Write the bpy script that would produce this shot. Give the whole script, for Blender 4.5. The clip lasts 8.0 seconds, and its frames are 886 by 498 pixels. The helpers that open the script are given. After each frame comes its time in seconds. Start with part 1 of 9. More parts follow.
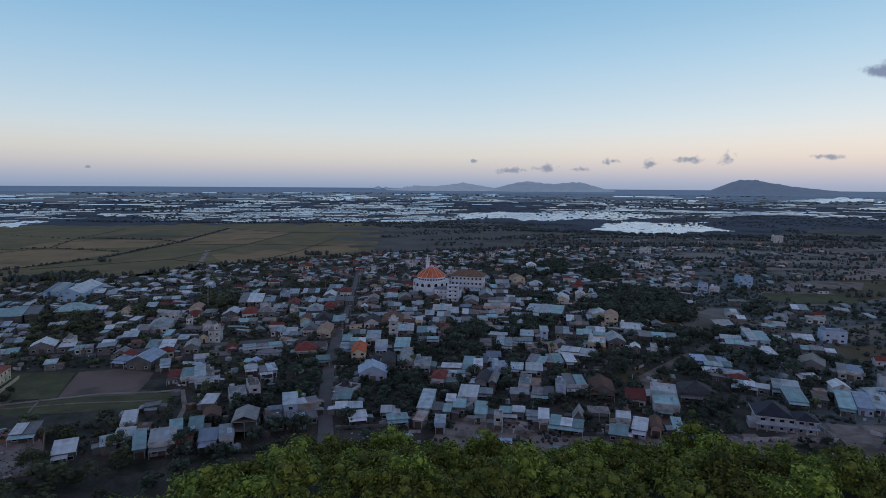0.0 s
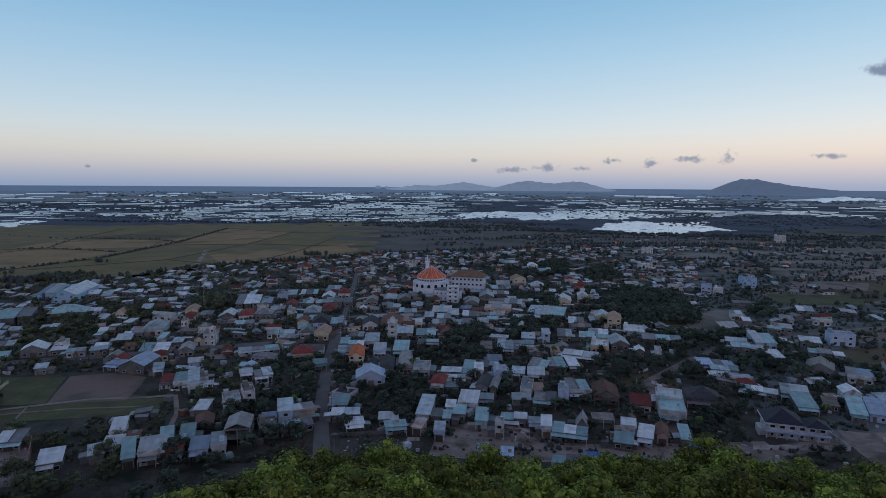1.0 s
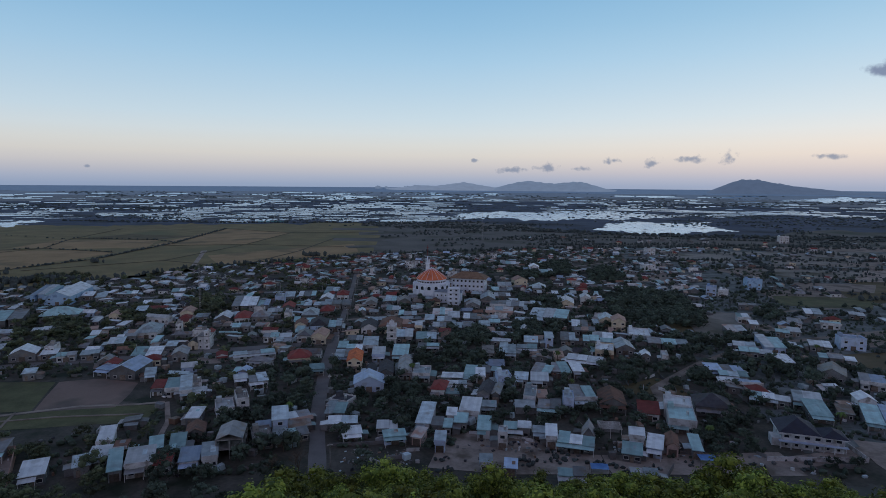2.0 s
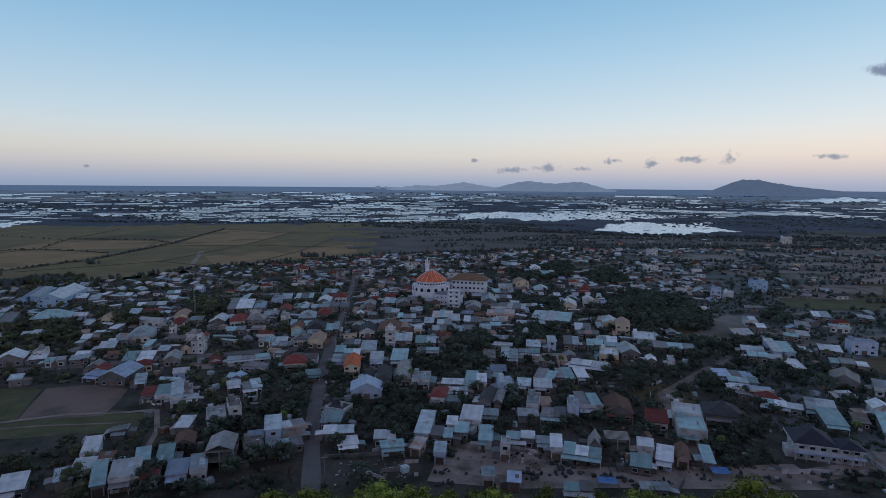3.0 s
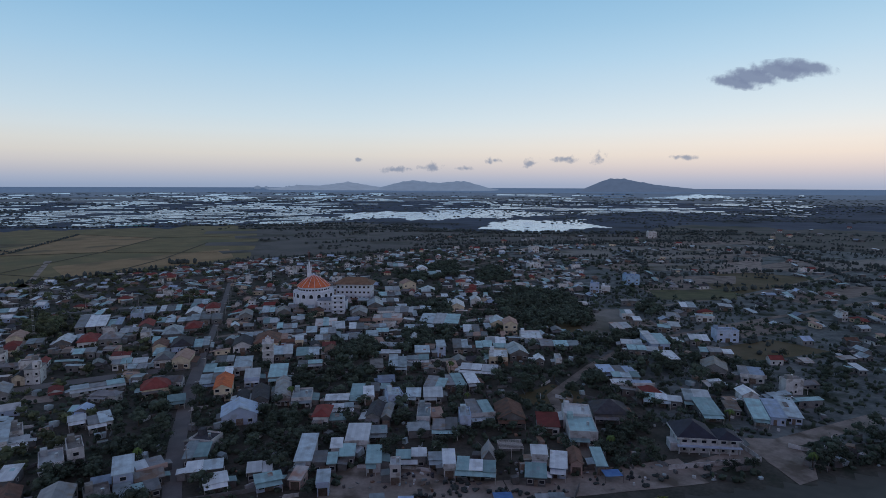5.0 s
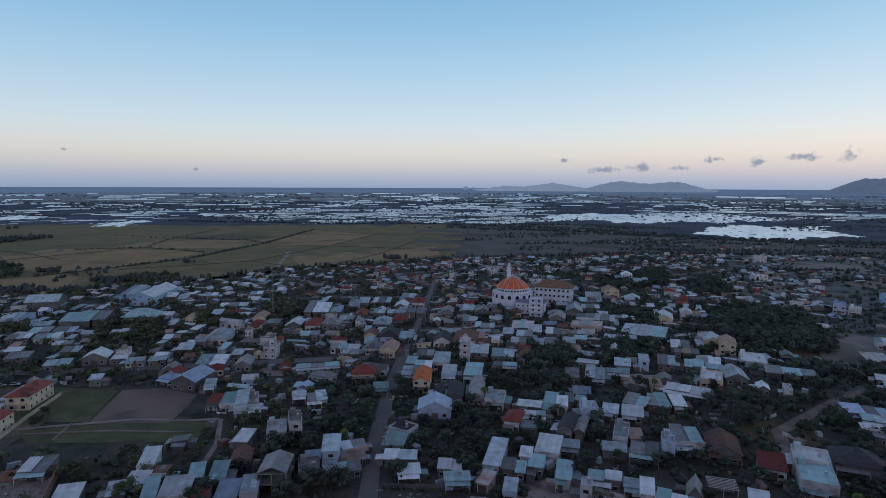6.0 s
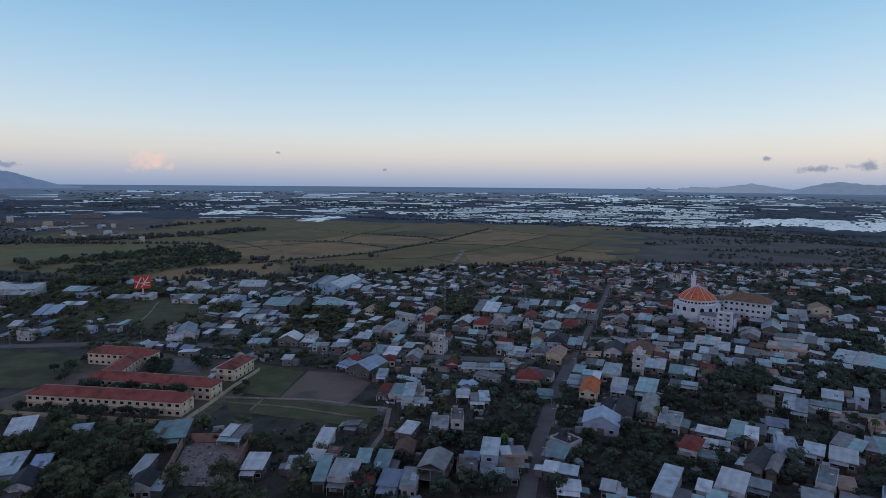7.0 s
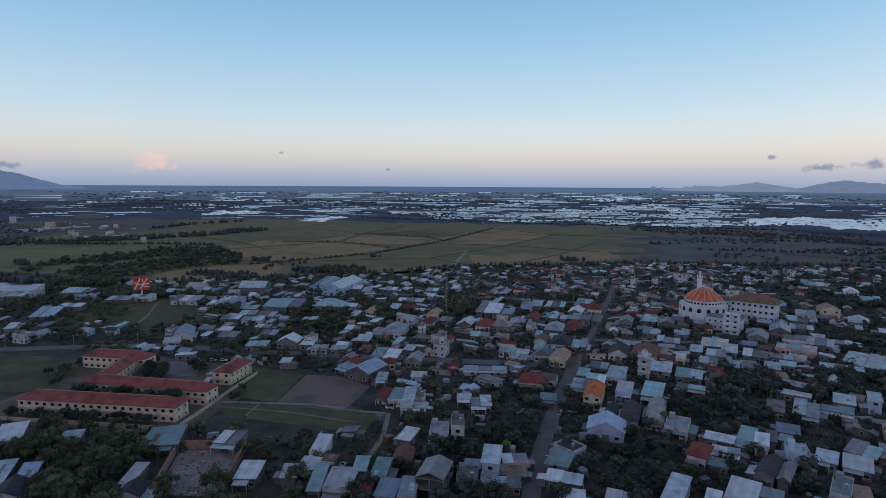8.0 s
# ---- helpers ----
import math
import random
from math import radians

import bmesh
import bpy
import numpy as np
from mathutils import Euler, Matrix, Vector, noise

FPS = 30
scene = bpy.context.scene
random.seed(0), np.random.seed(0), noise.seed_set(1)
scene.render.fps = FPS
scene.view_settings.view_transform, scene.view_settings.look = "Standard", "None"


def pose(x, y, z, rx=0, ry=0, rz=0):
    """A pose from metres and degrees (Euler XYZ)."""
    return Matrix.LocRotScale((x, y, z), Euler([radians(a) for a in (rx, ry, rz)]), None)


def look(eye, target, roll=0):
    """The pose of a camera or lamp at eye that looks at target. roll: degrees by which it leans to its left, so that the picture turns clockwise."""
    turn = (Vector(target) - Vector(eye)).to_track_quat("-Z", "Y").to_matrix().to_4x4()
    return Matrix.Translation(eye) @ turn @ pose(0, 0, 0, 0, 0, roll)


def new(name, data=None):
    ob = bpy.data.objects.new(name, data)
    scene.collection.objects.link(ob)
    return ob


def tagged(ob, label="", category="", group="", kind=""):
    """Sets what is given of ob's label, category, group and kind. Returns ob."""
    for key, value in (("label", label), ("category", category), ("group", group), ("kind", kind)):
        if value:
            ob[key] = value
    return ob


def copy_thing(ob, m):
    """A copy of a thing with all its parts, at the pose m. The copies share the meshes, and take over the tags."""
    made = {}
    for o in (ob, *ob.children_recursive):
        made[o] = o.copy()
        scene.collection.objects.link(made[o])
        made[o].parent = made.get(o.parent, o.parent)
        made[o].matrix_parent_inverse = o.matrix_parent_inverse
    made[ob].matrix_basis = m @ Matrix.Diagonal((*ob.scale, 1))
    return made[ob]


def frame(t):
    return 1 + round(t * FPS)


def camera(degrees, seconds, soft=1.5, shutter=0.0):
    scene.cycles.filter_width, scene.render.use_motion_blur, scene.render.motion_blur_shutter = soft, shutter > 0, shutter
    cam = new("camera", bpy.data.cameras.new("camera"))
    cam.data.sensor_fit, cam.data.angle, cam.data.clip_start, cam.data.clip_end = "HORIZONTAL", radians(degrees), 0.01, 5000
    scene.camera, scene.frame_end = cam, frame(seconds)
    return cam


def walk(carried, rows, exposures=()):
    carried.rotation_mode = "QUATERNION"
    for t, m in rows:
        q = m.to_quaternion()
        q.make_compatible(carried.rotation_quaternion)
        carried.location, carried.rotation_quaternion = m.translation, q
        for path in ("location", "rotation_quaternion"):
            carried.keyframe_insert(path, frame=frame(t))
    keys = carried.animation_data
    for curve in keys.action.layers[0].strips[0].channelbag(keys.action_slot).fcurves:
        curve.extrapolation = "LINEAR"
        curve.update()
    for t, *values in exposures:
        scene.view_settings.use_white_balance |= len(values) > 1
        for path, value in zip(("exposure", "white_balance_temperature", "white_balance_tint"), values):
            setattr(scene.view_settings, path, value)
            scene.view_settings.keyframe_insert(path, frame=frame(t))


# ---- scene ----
cam = camera(74.25, 8.0, soft=0.6)
# seconds, place of the drone, then yaw to the left, pitch and clockwise lean in degrees
ROWS = [
    (0.0, 0.06, 0.00, 89.46, 0.36, -6.14, 0.40),
    (0.5, 0.37, 3.08, 89.57, 0.39, -6.16, 0.42),
    (1.0, 0.34, 6.70, 89.60, 0.40, -6.20, 0.38),
    (1.5, 0.16, 10.71, 89.59, 0.40, -6.20, 0.42),
    (2.0, -0.06, 14.92, 89.56, 0.40, -6.19, 0.43),
    (2.5, -0.17, 19.23, 89.53, 0.40, -6.19, 0.43),
    (3.0, -0.13, 23.49, 89.52, 0.40, -6.18, 0.44),
    (3.5, 0.11, 27.62, 89.55, 0.44, -6.17, 0.45),
    (4.0, 0.58, 31.58, 89.60, 0.50, -6.19, 0.40),
    (4.1, 0.71, 32.35, 89.63, 0.49, -6.20, 0.39),
    (4.2, 0.84, 33.10, 89.64, 0.50, -6.20, 0.38),
    (4.3, 0.97, 33.84, 89.66, 0.42, -6.20, 0.36),
    (4.4, 1.11, 34.58, 89.69, -0.35, -6.21, 0.35),
    (4.5, 1.25, 35.32, 89.70, -1.92, -6.21, 0.33),
    (4.6, 1.41, 36.03, 89.73, -4.04, -6.20, 0.27),
    (4.7, 1.58, 36.74, 89.76, -5.95, -6.19, 0.20),
    (4.8, 1.73, 37.43, 89.77, -7.95, -6.19, 0.20),
    (4.9, 1.90, 38.13, 89.80, -9.71, -6.18, 0.20),
    (5.0, 2.07, 38.79, 89.83, -10.72, -6.18, 0.20),
    (5.1, 2.26, 39.48, 89.86, -10.96, -6.18, 0.20),
    (5.2, 2.43, 40.13, 89.89, -10.41, -6.18, 0.20),
    (5.3, 2.61, 40.78, 89.91, -9.10, -6.17, 0.20),
    (5.4, 2.78, 41.42, 89.96, -7.00, -6.17, 0.20),
    (5.5, 2.97, 42.06, 89.99, -4.37, -6.17, 0.20),
    (5.6, 3.14, 42.69, 90.01, -1.72, -6.17, 0.20),
    (5.7, 3.32, 43.31, 90.04, 0.93, -6.16, 0.20),
    (5.8, 3.49, 43.92, 90.07, 3.58, -6.16, 0.21),
    (5.9, 3.65, 44.52, 90.11, 6.13, -6.16, 0.22),
    (6.0, 3.81, 45.13, 90.14, 9.01, -6.16, 0.23),
    (6.1, 3.96, 45.71, 90.17, 11.73, -6.17, 0.27),
    (6.2, 4.10, 46.31, 90.20, 14.33, -6.18, 0.30),
    (6.3, 4.23, 46.89, 90.23, 17.00, -6.19, 0.34),
    (6.4, 4.36, 47.47, 90.26, 19.51, -6.21, 0.38),
    (6.5, 4.46, 48.04, 90.27, 22.25, -6.22, 0.42),
    (6.6, 4.56, 48.62, 90.30, 24.18, -6.22, 0.43),
    (6.7, 4.63, 49.19, 90.31, 25.30, -6.23, 0.45),
    (6.8, 4.69, 49.76, 90.34, 25.80, -6.24, 0.46),
    (6.9, 4.73, 50.34, 90.35, 26.00, -6.24, 0.47),
    (7.0, 4.74, 50.91, 90.37, 26.10, -6.25, 0.48),
    (7.5, 4.46, 53.82, 90.38, 26.32, -6.27, 0.36),
    (8.0, 3.34, 56.91, 90.30, 26.46, -6.29, 0.32),
]


def drone(x, y, z, yaw, pitch, lean):
    ahead = Vector((-math.sin(radians(yaw)) * math.cos(radians(pitch)), math.cos(radians(yaw)) * math.cos(radians(pitch)), math.sin(radians(pitch))))
    return look((x, y, z), Vector((x, y, z)) + ahead * 10, lean)


walk(cam, [(row[0], drone(*row[1:])) for row in ROWS], [(0.0, -0.05), (4.6, -0.03), (6.2, 0.03), (8.0, 0.05)])

# ---- light: dusk, the sun just under the horizon behind the drone ----
def make_world():
    world = bpy.data.worlds.new("dusk_sky")
    world.use_nodes = True
    nt = world.node_tree
    nt.nodes.clear()
    out = nt.nodes.new("ShaderNodeOutputWorld")
    back = nt.nodes.new("ShaderNodeBackground")
    coord = nt.nodes.new("ShaderNodeTexCoord")
    split = nt.nodes.new("ShaderNodeSeparateXYZ")
    nt.links.new(coord.outputs["Generated"], split.inputs[0])
    up = nt.nodes.new("ShaderNodeMapRange")
    up.inputs["From Min"].default_value, up.inputs["From Max"].default_value = -0.05, 0.6
    nt.links.new(split.outputs["Z"], up.inputs["Value"])
    ramp = nt.nodes.new("ShaderNodeValToRGB")
    ramp.color_ramp.interpolation = "LINEAR"
    stops = [(-0.05, 0.22, 0.28, 0.42), (0.000, 0.31, 0.385, 0.54), (0.012, 0.41, 0.455, 0.575), (0.022, 0.51, 0.515, 0.58), (0.035, 0.625, 0.60, 0.605), (0.050, 0.71, 0.68, 0.64), (0.066, 0.72, 0.725, 0.70),
             (0.086, 0.68, 0.75, 0.78), (0.11, 0.605, 0.735, 0.82), (0.15, 0.505, 0.68, 0.82), (0.20, 0.395, 0.615, 0.81), (0.25, 0.305, 0.54, 0.765), (0.30, 0.24, 0.475, 0.72), (0.36, 0.19, 0.39, 0.63), (0.44, 0.15, 0.26, 0.43), (0.60, 0.092, 0.138, 0.235)]
    cr = ramp.color_ramp
    while len(cr.elements) < len(stops):
        cr.elements.new(0.5)
    for e, (z, r, g, b) in zip(cr.elements, stops):
        e.position, e.color = (z + 0.05) / 0.65, (r, g, b, 1)
    nt.links.new(up.outputs[0], ramp.inputs[0])
    # afterglow towards the sun, behind the drone
    glow = nt.nodes.new("ShaderNodeMapRange")
    glow.interpolation_type = "SMOOTHSTEP"
    glow.inputs["From Min"].default_value, glow.inputs["From Max"].default_value = 0.25, -0.95
    glow.inputs["To Max"].default_value = 1.0
    nt.links.new(split.outputs["Y"], glow.inputs["Value"])
    mix = nt.nodes.new("ShaderNodeMix")
    mix.data_type, mix.blend_type = "RGBA", "ADD"
    nt.links.new(glow.outputs[0], mix.inputs["Factor"])
    # paler towards the east, duller towards the west
    side = nt.nodes.new("ShaderNodeMapRange")
    side.inputs["From Min"].default_value, side.inputs["From Max"].default_value = -0.7, 0.7
    nt.links.new(split.outputs["X"], side.inputs["Value"])
    tone, tint = nt.nodes.new("ShaderNodeValToRGB"), nt.nodes.new("ShaderNodeMix")
    tone.color_ramp.elements[0].color, tone.color_ramp.elements[1].color = (0.70, 0.785, 0.865, 1), (0.95, 0.94, 0.95, 1)
    centre = tone.color_ramp.elements.new(0.52)
    centre.color = (0.76, 0.835, 0.90, 1)
    nt.links.new(side.outputs[0], tone.inputs[0])
    tint.data_type, tint.blend_type = "RGBA", "MULTIPLY"
    tint.inputs["Factor"].default_value = 1.0
    nt.links.new(ramp.outputs[0], tint.inputs["A"])
    nt.links.new(tone.outputs[0], tint.inputs["B"])
    full = nt.nodes.new("ShaderNodeMix")
    full.data_type, full.blend_type = "RGBA", "DIVIDE"
    full.inputs["Factor"].default_value = 1.0
    full.inputs["B"].default_value = (0.76, 0.835, 0.90, 1)
    nt.links.new(tint.outputs["Result"], full.inputs["A"])
    nt.links.new(full.outputs["Result"], mix.inputs["A"])
    mix.inputs["B"].default_value = (0.19, 0.082, 0.085, 1)
    nt.links.new(mix.outputs["Result"], back.inputs["Color"])
    back.inputs["Strength"].default_value = 1.0
    nt.links.new(back.outputs[0], out.inputs[0])
    scene.world = world


make_world()
sun = new("sun", bpy.data.lights.new("sun", "SUN"))
sun.data.energy, sun.data.angle, sun.data.color = 0.06, radians(30), (1.0, 0.86, 0.74)
sun.matrix_world = look((0, 0, 100), (25, 100, 72))


# ---- materials ----
MATS = {}


def shift(nt):
    """A number from 0 to 1 that differs from object to object, and from house to house where many are joined."""
    info, tone, add = nt.nodes.new("ShaderNodeObjectInfo"), nt.nodes.new("ShaderNodeAttribute"), nt.nodes.new("ShaderNodeMath")
    tone.attribute_name = "tone"
    nt.links.new(info.outputs["Random"], add.inputs[0])
    nt.links.new(tone.outputs["Fac"], add.inputs[1])
    wrap = nt.nodes.new("ShaderNodeMath")
    wrap.operation = "FRACT"
    nt.links.new(add.outputs[0], wrap.inputs[0])
    return wrap.outputs[0]


def material(name, a, b, scale, rough=0.9, fine=40.0, bump=0.0, metal=0.0, vary=0.0, spec=0.3, wave=0.0, detail=5.0, third=None, third_scale=0.3, strips=False):
    """Two colours mixed by noise at two scales, a third in large stains, and a shift of value from one object to the next."""
    if name in MATS:
        return MATS[name]
    m = bpy.data.materials.new(name)
    m.use_nodes = True
    nt = m.node_tree
    bs = nt.nodes["Principled BSDF"]
    bs.inputs["Roughness"].default_value, bs.inputs["Metallic"].default_value = rough, metal
    bs.inputs["Specular IOR Level"].default_value = spec
    geo = nt.nodes.new("ShaderNodeNewGeometry")

    def noise_at(s, d):
        n = nt.nodes.new("ShaderNodeTexNoise")
        n.inputs["Scale"].default_value, n.inputs["Detail"].default_value = s, d
        nt.links.new(geo.outputs["Position"], n.inputs["Vector"])
        return n

    n1, n2 = noise_at(scale, detail), noise_at(fine, 3.0)
    both = nt.nodes.new("ShaderNodeMath")
    both.operation = "MULTIPLY_ADD"
    nt.links.new(n2.outputs["Fac"], both.inputs[0])
    both.inputs[1].default_value = 0.45
    nt.links.new(n1.outputs["Fac"], both.inputs[2])
    span = nt.nodes.new("ShaderNodeMapRange")
    span.inputs["From Min"].default_value, span.inputs["From Max"].default_value = 0.5, 0.95
    nt.links.new(both.outputs[0], span.inputs["Value"])
    mix = nt.nodes.new("ShaderNodeMix")
    mix.data_type = "RGBA"
    nt.links.new(span.outputs[0], mix.inputs["Factor"])
    mix.inputs["A"].default_value, mix.inputs["B"].default_value = (*a, 1), (*b, 1)
    colour = mix.outputs["Result"]
    if third:
        n3 = noise_at(third_scale, 6.0)
        s3 = nt.nodes.new("ShaderNodeMapRange")
        s3.inputs["From Min"].default_value, s3.inputs["From Max"].default_value = 0.52, 0.66
        nt.links.new(n3.outputs["Fac"], s3.inputs["Value"])
        m3 = nt.nodes.new("ShaderNodeMix")
        m3.data_type = "RGBA"
        nt.links.new(s3.outputs[0], m3.inputs["Factor"])
        nt.links.new(colour, m3.inputs["A"])
        m3.inputs["B"].default_value = (*third, 1)
        colour = m3.outputs["Result"]
    if strips:
        # laid sheet by sheet, each a little lighter or darker
        tex, axis, cut, odd = nt.nodes.new("ShaderNodeTexCoord"), nt.nodes.new("ShaderNodeSeparateXYZ"), nt.nodes.new("ShaderNodeMath"), nt.nodes.new("ShaderNodeTexWhiteNoise")
        nt.links.new(tex.outputs["Object"], axis.inputs[0])
        cut.operation = "SNAP"
        cut.inputs[1].default_value = 1.1
        nt.links.new(axis.outputs["X"], cut.inputs[0])
        odd.noise_dimensions = "1D"
        nt.links.new(cut.outputs[0], odd.inputs["W"])
        tone = nt.nodes.new("ShaderNodeMapRange")
        tone.inputs["To Min"].default_value, tone.inputs["To Max"].default_value = 0.93, 1.05
        nt.links.new(odd.outputs["Value"], tone.inputs["Value"])
        hs = nt.nodes.new("ShaderNodeHueSaturation")
        nt.links.new(tone.outputs[0], hs.inputs["Value"])
        nt.links.new(colour, hs.inputs["Color"])
        colour = hs.outputs["Color"]
    if vary:
        hsv = nt.nodes.new("ShaderNodeHueSaturation")
        v = nt.nodes.new("ShaderNodeMapRange")
        v.inputs["To Min"].default_value, v.inputs["To Max"].default_value = 1 - vary, 1 + vary
        nt.links.new(shift(nt), v.inputs["Value"])
        nt.links.new(v.outputs[0], hsv.inputs["Value"])
        nt.links.new(colour, hsv.inputs["Color"])
        colour = hsv.outputs["Color"]
    nt.links.new(colour, bs.inputs["Base Color"])
    if bump or wave:
        bp = nt.nodes.new("ShaderNodeBump")
        bp.inputs["Strength"].default_value = bump or 0.3
        bp.inputs["Distance"].default_value = 0.1
        nt.links.new(n2.outputs["Fac"], bp.inputs["Height"])
        if wave:
            tex = nt.nodes.new("ShaderNodeTexCoord")
            wv = nt.nodes.new("ShaderNodeTexWave")
            wv.inputs["Scale"].default_value = wave
            nt.links.new(tex.outputs["Object"], wv.inputs["Vector"])
            nt.links.new(wv.outputs["Fac"], bp.inputs["Height"])
        nt.links.new(bp.outputs[0], bs.inputs["Normal"])
    MATS[name] = m
    return m


def leaf_material(name, a, b, c):
    """Foliage: colour shifts from leaf clump to leaf clump and from tree to tree."""
    m = bpy.data.materials.new(name)
    m.use_nodes = True
    nt = m.node_tree
    bs = nt.nodes["Principled BSDF"]
    bs.inputs["Roughness"].default_value = 0.65
    bs.inputs["Specular IOR Level"].default_value = 0.25
    geo, one = nt.nodes.new("ShaderNodeNewGeometry"), shift(nt)
    ramp = nt.nodes.new("ShaderNodeValToRGB")
    ramp.color_ramp.elements[0].color, ramp.color_ramp.elements[1].color = (*a, 1), (*c, 1)
    mid = ramp.color_ramp.elements.new(0.5)
    mid.color = (*b, 1)
    nt.links.new(geo.outputs["Random Per Island"], ramp.inputs[0])
    hsv = nt.nodes.new("ShaderNodeHueSaturation")
    v, h = nt.nodes.new("ShaderNodeMapRange"), nt.nodes.new("ShaderNodeMapRange")
    v.inputs["To Min"].default_value, v.inputs["To Max"].default_value = 0.5, 1.5
    h.inputs["To Min"].default_value, h.inputs["To Max"].default_value = 0.487, 0.518
    nt.links.new(one, v.inputs["Value"])
    nt.links.new(one, h.inputs["Value"])
    nt.links.new(v.outputs[0], hsv.inputs["Value"])
    nt.links.new(h.outputs[0], hsv.inputs["Hue"])
    nt.links.new(ramp.outputs[0], hsv.inputs["Color"])
    nt.links.new(hsv.outputs["Color"], bs.inputs["Base Color"])
    MATS[name] = m
    return m


def metal_sheet(name, a, b, stain):
    return material(name, a, b, 0.35, rough=0.5, fine=6.0, bump=0.14, vary=0.42, spec=0.35, wave=3.2, third=stain, third_scale=0.22, strips=True)


ROOFS = {
    "white": metal_sheet("sheet_white", (0.50, 0.56, 0.61), (0.68, 0.74, 0.78), (0.42, 0.46, 0.49)),
    "pale": metal_sheet("sheet_zinc", (0.29, 0.37, 0.42), (0.49, 0.60, 0.66), (0.26, 0.30, 0.32)),
    "blue": metal_sheet("sheet_blue", (0.25, 0.35, 0.50), (0.40, 0.51, 0.67), (0.28, 0.34, 0.41)),
    "teal": metal_sheet("sheet_teal", (0.22, 0.38, 0.41), (0.36, 0.55, 0.58), (0.24, 0.34, 0.36)),
    "grey": metal_sheet("sheet_grey", (0.15, 0.16, 0.18), (0.27, 0.28, 0.30), (0.20, 0.15, 0.12)),
    "rust": metal_sheet("sheet_rusty", (0.17, 0.10, 0.07), (0.30, 0.20, 0.15), (0.30, 0.30, 0.30)),
    "pink": metal_sheet("sheet_faded", (0.46, 0.44, 0.44), (0.58, 0.56, 0.56), (0.42, 0.25, 0.20)),
    "red": material("tile_red", (0.17, 0.044, 0.042), (0.27, 0.074, 0.068), 0.5, fine=9, bump=0.5, vary=0.2, third=(0.18, 0.06, 0.05)),
    "orange": material("tile_orange", (0.50, 0.13, 0.05), (0.66, 0.21, 0.09), 0.5, fine=9, bump=0.5, vary=0.1, third=(0.40, 0.12, 0.06)),
    "brown": material("tile_brown", (0.13, 0.075, 0.055), (0.24, 0.14, 0.11), 0.5, fine=9, bump=0.5, vary=0.25, third=(0.11, 0.09, 0.08)),
    "pinktile": material("tile_weathered", (0.36, 0.24, 0.20), (0.48, 0.36, 0.30), 0.5, fine=9, bump=0.4, vary=0.1),
    "dark": material("tile_slate", (0.035, 0.038, 0.05), (0.08, 0.08, 0.095), 0.5, rough=0.75, fine=9, bump=0.5, vary=0.3, third=(0.06, 0.055, 0.055)),
    "concrete": material("concrete_slab", (0.20, 0.20, 0.20), (0.32, 0.32, 0.31), 0.4, fine=5, bump=0.2, vary=0.2, third=(0.15, 0.145, 0.14)),
    "bluepaint": material("roof_paint_blue", (0.20, 0.32, 0.52), (0.30, 0.43, 0.62), 0.4, fine=5, bump=0.2),
}
WALLS = {
    "white": material("render_white", (0.46, 0.47, 0.49), (0.68, 0.69, 0.71), 0.35, fine=3, vary=0.12, third=(0.30, 0.29, 0.28), third_scale=0.4),
    # grey rendering, darkened further to paint in shade under awnings
    "grey": material("render_grey_shaded", (0.115, 0.12, 0.13), (0.23, 0.235, 0.24), 0.35, fine=3, vary=0.35, third=(0.20, 0.175, 0.16), third_scale=0.4),
    "cream": material("render_cream", (0.56, 0.48, 0.36), (0.70, 0.62, 0.48), 0.35, fine=3, vary=0.1, third=(0.45, 0.39, 0.31), third_scale=0.4),
    "blue": material("render_blue", (0.38, 0.48, 0.66), (0.50, 0.60, 0.76), 0.35, fine=3, vary=0.12, third=(0.36, 0.42, 0.52), third_scale=0.4),
    "bluedeep": material("render_deep_blue", (0.30, 0.46, 0.64), (0.38, 0.55, 0.72), 0.3, fine=3, third=(0.18, 0.28, 0.45)),
    "pink": material("render_pink", (0.50, 0.36, 0.33), (0.62, 0.47, 0.43), 0.35, fine=3, vary=0.1, third=(0.4, 0.3, 0.27)),
    "brick": material("bare_brick", (0.33, 0.19, 0.15), (0.45, 0.28, 0.23), 1.2, fine=8, vary=0.2, third=(0.22, 0.17, 0.15)),
}
GLASS = material("window_dark_glass", (0.015, 0.018, 0.024), (0.03, 0.035, 0.045), 2.0, rough=0.12, spec=0.6)
DOOR = material("door_paint", (0.10, 0.07, 0.05), (0.20, 0.17, 0.15), 1.5, rough=0.6, vary=0.5)
FRAME = material("frame_paint", (0.5, 0.5, 0.5), (0.7, 0.7, 0.7), 3.0, rough=0.6)
BARK = material("bark", (0.07, 0.055, 0.04), (0.14, 0.11, 0.085), 1.5, fine=12, bump=0.6)
LEAF = leaf_material("town_leaves", (0.032, 0.048, 0.036), (0.049, 0.070, 0.051), (0.070, 0.094, 0.067))
# Lighter, warmer copy of LEAF for western trees, haze lift painted in.
LEAF_PALER = leaf_material("paler_leaves", (0.040, 0.052, 0.030), (0.070, 0.086, 0.046), (0.106, 0.122, 0.066))
LEAF_HILL = leaf_material("hill_leaves", (0.052, 0.078, 0.017), (0.150, 0.198, 0.036), (0.290, 0.338, 0.058))
# Far foliage, its colour lightened and blued to paint in haze.
LEAF_HAZED = leaf_material("hazed_leaves", (0.042, 0.056, 0.058), (0.060, 0.077, 0.077), (0.082, 0.101, 0.099))
LEAF_PALM = leaf_material("palm_leaves", (0.05, 0.075, 0.02), (0.08, 0.12, 0.03), (0.11, 0.15, 0.045))
